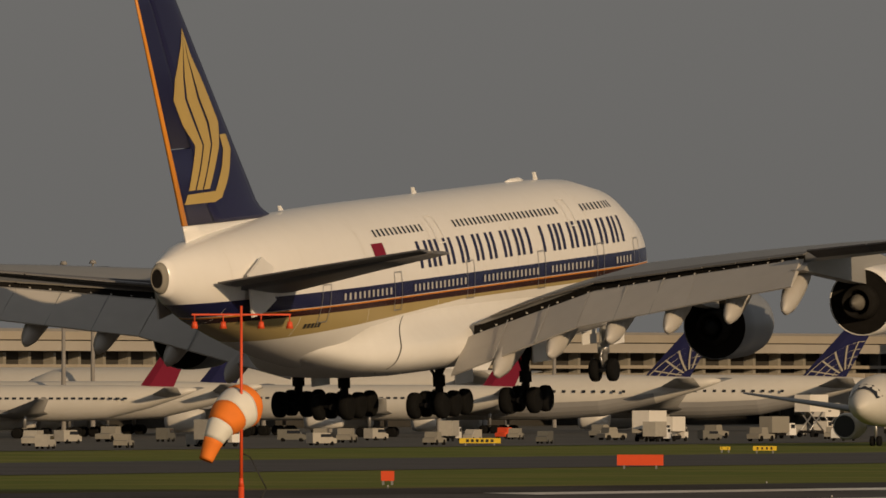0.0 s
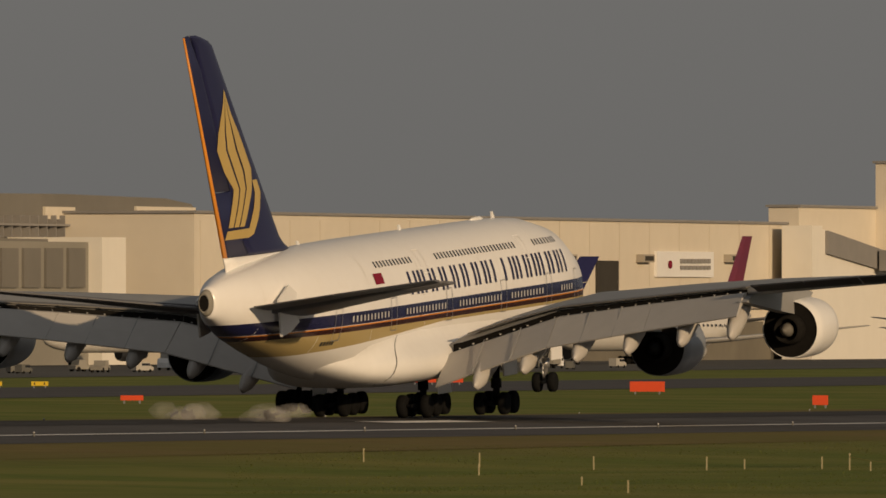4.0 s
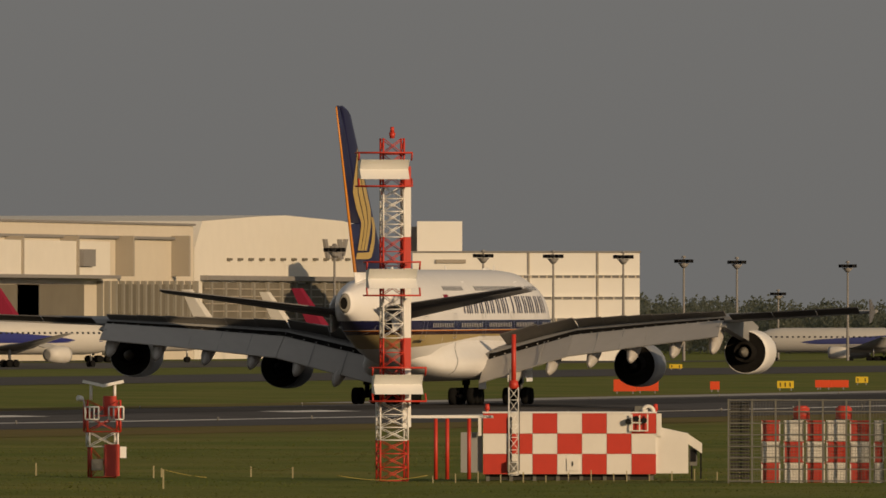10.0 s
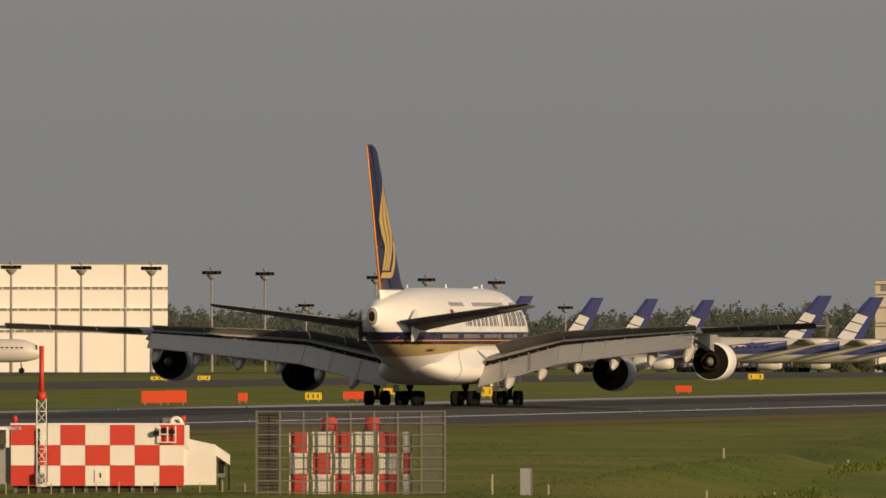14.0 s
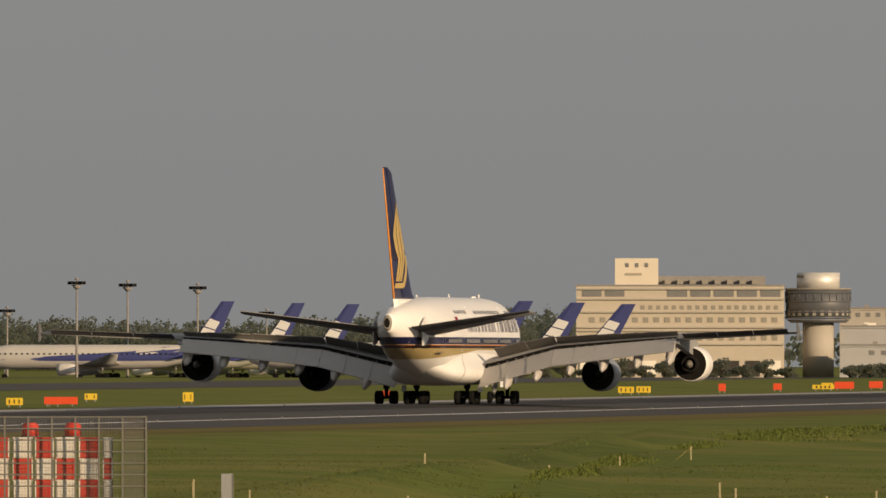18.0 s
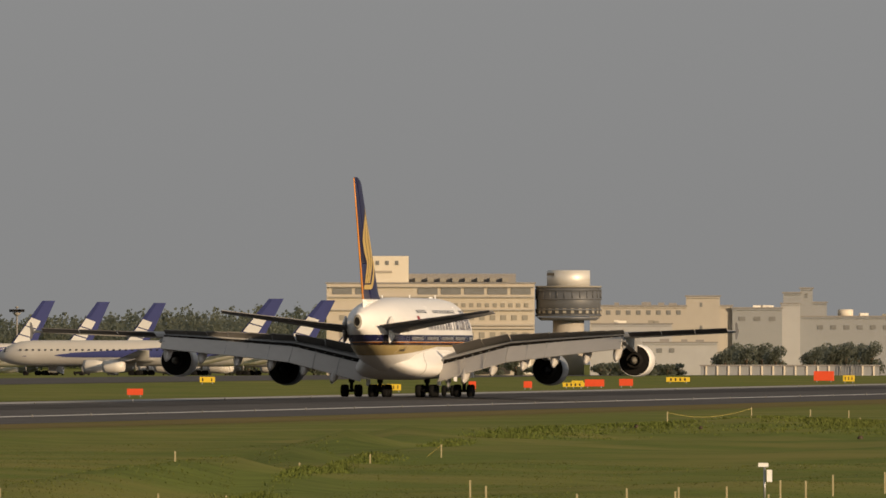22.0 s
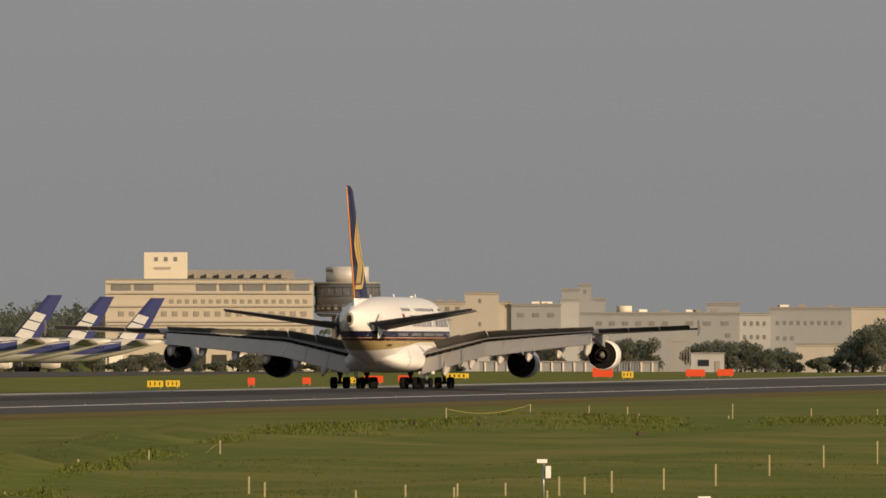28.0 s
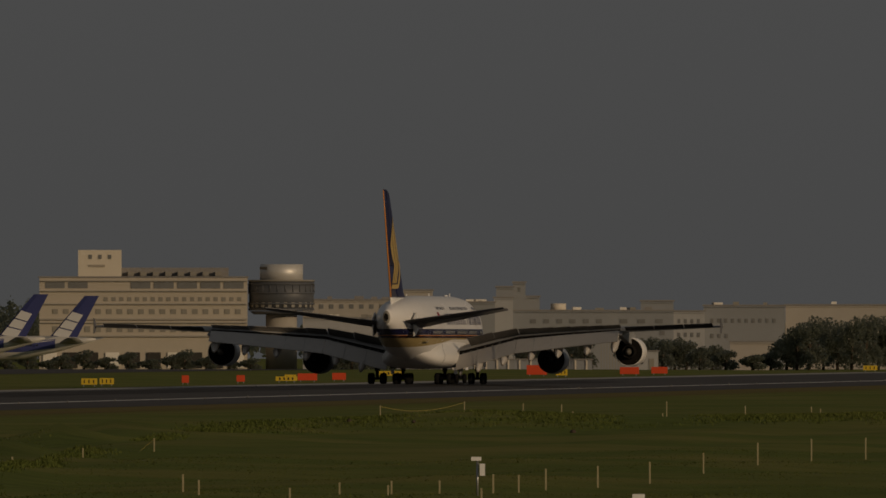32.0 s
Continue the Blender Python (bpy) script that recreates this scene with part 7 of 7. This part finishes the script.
for i in range(250):
    n = 2480 + i * 5.2 + random.uniform(-6, 6)
    d = 4350 + random.uniform(-60, 120)
    p = spot(n, d, lay(d))
    hh = (high(np.interp(n, [2500, 2700, 3040, 3390, 3600], [509, 514, 526, 515, 505]), d) - lay(d)) * random.uniform(0.78, 1.08)
    leaves(bm, (p.x, p.y, p.z + hh * 0.5), (4.0, 4.0, hh * 0.5), 420, 0.4)
    leaves(bm, (p.x, p.y, p.z + hh * 0.92), (1.4, 1.4, hh * 0.16), 24, 0.42)
tagged(new("far_wood", mesh_of(bm, "far_wood", HAZYLEAF)), "dark green far wood along the horizon", "trees", "", "stuff")
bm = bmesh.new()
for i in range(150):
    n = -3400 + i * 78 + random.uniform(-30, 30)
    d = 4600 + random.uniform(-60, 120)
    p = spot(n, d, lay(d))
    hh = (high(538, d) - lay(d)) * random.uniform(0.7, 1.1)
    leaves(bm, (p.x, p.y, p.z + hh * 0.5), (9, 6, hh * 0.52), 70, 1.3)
tagged(new("distant_wood", mesh_of(bm, "distant_wood", HAZYLEAF)), "dark distant wood beyond the airfield", "trees", "", "stuff")


def tree(n, d, top, r, label, count=760, size=0.38):
    g = lay(d)
    h = high(top, d) - g
    th = thing("tree", label, "tree", pose(*spot(n, d, g)), "trees by the works")
    bm = bmesh.new()
    tube(bm, (0, 0, 0), (0.2, 0, h * 0.55), 0.35, 0.18, 8)
    for i in range(5):
        a = i * 1.3
        tube(bm, (0.1, 0, h * (0.3 + 0.05 * i)), (r * 0.6 * math.cos(a), r * 0.6 * math.sin(a), h * (0.5 + 0.08 * i)), 0.12, 0.05, 6)
    part("trunk", bm, BARK, th)
    bm = bmesh.new()
    for i in range(6):
        a = i * 1.1
        leaves(bm, (r * 0.5 * math.cos(a), r * 0.5 * math.sin(a), h * (0.24 + 0.115 * i)), (r * 0.64, r * 0.64, h * 0.22), count // 6, size)
    part("crown", bm, HAZYLEAF, th)


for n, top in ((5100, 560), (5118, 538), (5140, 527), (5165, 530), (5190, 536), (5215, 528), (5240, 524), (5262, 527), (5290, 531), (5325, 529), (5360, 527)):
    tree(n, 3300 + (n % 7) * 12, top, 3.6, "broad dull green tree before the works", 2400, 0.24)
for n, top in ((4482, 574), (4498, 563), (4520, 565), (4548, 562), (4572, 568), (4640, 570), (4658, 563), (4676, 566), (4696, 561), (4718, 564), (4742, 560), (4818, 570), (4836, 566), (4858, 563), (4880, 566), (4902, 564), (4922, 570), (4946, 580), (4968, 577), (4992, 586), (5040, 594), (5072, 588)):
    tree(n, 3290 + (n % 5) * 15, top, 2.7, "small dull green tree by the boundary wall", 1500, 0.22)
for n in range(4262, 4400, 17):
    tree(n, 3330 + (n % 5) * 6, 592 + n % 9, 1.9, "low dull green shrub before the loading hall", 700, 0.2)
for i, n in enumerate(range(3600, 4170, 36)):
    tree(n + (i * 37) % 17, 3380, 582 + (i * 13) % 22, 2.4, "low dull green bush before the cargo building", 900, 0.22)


# ---- tyre smoke ----
SMOKE = mat("tyre_smoke", (0.55, 0.53, 0.50), 0.95)
SMOKE.node_tree.nodes["Principled BSDF"].inputs["Alpha"].default_value = 0.10


def smoke_puff(x, y, seed):
    """A low grey puff thrown up by the wheels: soft lumps that overlap."""
    th = thing("tyre_smoke", "thin pale smoke thrown up by the touching wheels", "smoke", pose(x, y, -4.5), "tyre smoke")
    random.seed(seed)
    for i in range(9):
        bm = bmesh.new()
        bmesh.ops.create_icosphere(bm, subdivisions=3, radius=1.0)
        c = Vector((random.uniform(-0.9, 0.9), random.uniform(-3.0, 3.0), random.uniform(0.3, 0.9)))
        k = Vector((random.uniform(0.5, 0.9), random.uniform(0.8, 1.6), random.uniform(0.3, 0.6)))
        for v in bm.verts:
            w = 1 + 0.35 * noise.noise(v.co * 1.7 + c)
            v.co = Vector((v.co.x * k.x, v.co.y * k.y, v.co.z * k.z)) * w + c
        for f in bm.faces:
            f.smooth = True
        part("puff", bm, SMOKE, th)
    return th


PUFFS = [smoke_puff(-300.3, 880.0, 3), smoke_puff(-294.8, 881.0, 4)]

# ---- motions ----
# seconds, place, pitch, yaw and bank of the airliner; no height: its wheels stand on the runway
ROWS = [
        (0, -311, 731.5, 5.26, 3.05, 2.39, -1), (0.5, -301.8, 735.8, 4.68, 3.5, 1.7, -1.35), (1, -295, 746.5, 4.15, 3.62, 1.1, -1.65),
        (1.5, -294.8, 773.7, 3.67, 3.46, 0.62, -1.5), (2, -295.3, 801.8, 3.14, 3.18, 0.45, -1.6), (3, -298.2, 863.4, 1.91, 2.92, -0.15, -1.05),
        (3.5, -298.6, 890.4, 1.19, 2.95, -0.2, -0.75), (4.2, -299.5, 931.5, None, 2.6, -0.3, -0.8), (5.5, -300.6, 1007.2, None, 1.42, -0.48, -1.21),
        (6, -300.6, 1035.7, None, 1.24, -0.54, -1.56), (7, -300.6, 1093, None, 0.76, -0.44, -1.15), (7.5, -300.6, 1122.3, None, 0.51, -0.38, -0.94),
        (8, -300.6, 1151.8, None, 0.27, -0.33, -0.73), (9, -300.6, 1209.6, None, 0.2, 0.16, -0.51), (10, -300.6, 1266.8, None, 0.12, 0.64, -0.29),
        (11, -300.6, 1319.6, None, 0.05, 1.13, -0.07), (12, -300.6, 1367.7, None, 0.03, 1.09, -0.05), (13, -300.6, 1413.6, None, 0.02, 1.04, -0.02),
        (14, -300.6, 1459.4, None, 0, 1, 0), (14.5, -300.6, 1479.9, None, -0.01, 0.95, -0.02), (16.5, -300.6, 1559.9, None, -0.04, 0.77, -0.08),
        (17, -300.6, 1577.9, None, -0.05, 0.72, -0.1), (18, -300.6, 1614.6, None, -0.07, 0.76, -0.05), (19, -300.6, 1649.8, None, -0.08, 0.81, 0),
        (20, -300.6, 1683, None, -0.1, 0.85, 0.05), (21, -300.6, 1713.8, None, -0.08, 0.85, 0.03), (22, -300.6, 1743, None, -0.07, 0.85, 0.02),
        (23, -300.6, 1770.8, None, -0.05, 0.85, 0), (24, -300.6, 1796.8, None, -0.05, 1, 0.02), (25, -300.6, 1821.8, None, -0.05, 1.15, 0.03),
        (26, -300.6, 1845.3, None, -0.05, 1.3, 0.05), (26.5, -300.6, 1857, None, -0.05, 1.19, 0.04), (28.5, -300.6, 1898.7, None, -0.05, 0.77, 0.02),
        (29, -300.6, 1908.3, None, -0.05, 0.66, 0.01), (30, -300.6, 1928.2, None, -0.05, 0.45, 0), (31, -300.6, 1948.7, None, -0.05, 0.45, 0),
        (32, -300.6, 1969.7, None, -0.05, 0.45, 0),
]
FLEX = [(0, 2.4), (3, 2.2), (3.6, 2.1), (4.6, 1.3), (5.5, 0.85), (6, 0.5), (8, 0.25), (11, 0.15), (17, 0.1), (20, 0.0), (32, -0.12)]


def motions():
    walk(PLANE, [(t, pose(x, y, (surface(x, y) + 0.04 + (0.25 if t == 4.2 else 0)) if z is None else z, p, b, w)) for t, x, y, z, p, w, b in ROWS])
    for wing, side in WINGS:
        root = Matrix.Translation((side * 3.5, 0, 3.6))
        walk(wing, [(t, root @ Matrix.Rotation(radians(-side * a), 4, "Y") @ root.inverted()) for t, a in FLEX])
    walk(TAXI, [(0, pose(-554.2, 1440, 0, 0, 0, 183)), (1, pose(-550.6, 1435, 0, 0, 0, 183)), (2, pose(-550.2, 1429, 0, 0, 0, 183)), (32, pose(-549, 1249, 0, 0, 0, 183))])
    walk(TAXI_AWAY, [(t, pose(-622.7 + 3.4 * (t - 8), 2295.5 + 6.35 * (t - 8), 0, 0, 0, -28)) for t in (0, 4, 8, 12)] + [(14, pose(-605.0, 2328.5, 0, 0, 0, -28)), (32, pose(-605.0, 2328.5, 0, 0, 0, -28))])
    for i, leg in enumerate(LEGS):
        at = leg.location.copy()
        late = 7.6 if i == 4 else 4.2
        hang = 0.5 if i < 4 else 0.35
        down = lambda bank: pose(at.x, at.y, at.z - at.x * math.sin(radians(bank)))
        walk(leg, [(0, pose(at.x, at.y, at.z - hang)), (3.4 if i < 4 else 6.4, pose(at.x, at.y, at.z - hang)), (late, down(1.3 if i < 4 else 0.8)), (8, down(0.7)), (11, down(0.1)), (14, down(0)), (32, down(0))])
    for puff in PUFFS:
        x, y, z = puff.location
        walk(puff, [(0, pose(x, y, -4.5)), (3.2, pose(x, y, -4.5)), (3.5, pose(x, y + 1, 0.1)), (4.2, pose(x + 1, y + 2, 0.5)), (5.0, pose(x + 2, y + 2, -4.5)), (32, pose(x + 2, y + 2, -4.5))])
    for sp, axis in SPOILERS:
        at = sp.location.copy()
        shut = Matrix.Translation(at)
        wide = Matrix.Translation(at) @ Matrix.Rotation(radians(-33), 4, axis)
        walk(sp, [(0, shut), (3.7, shut), (4.9, wide), (32, wide)])


motions()
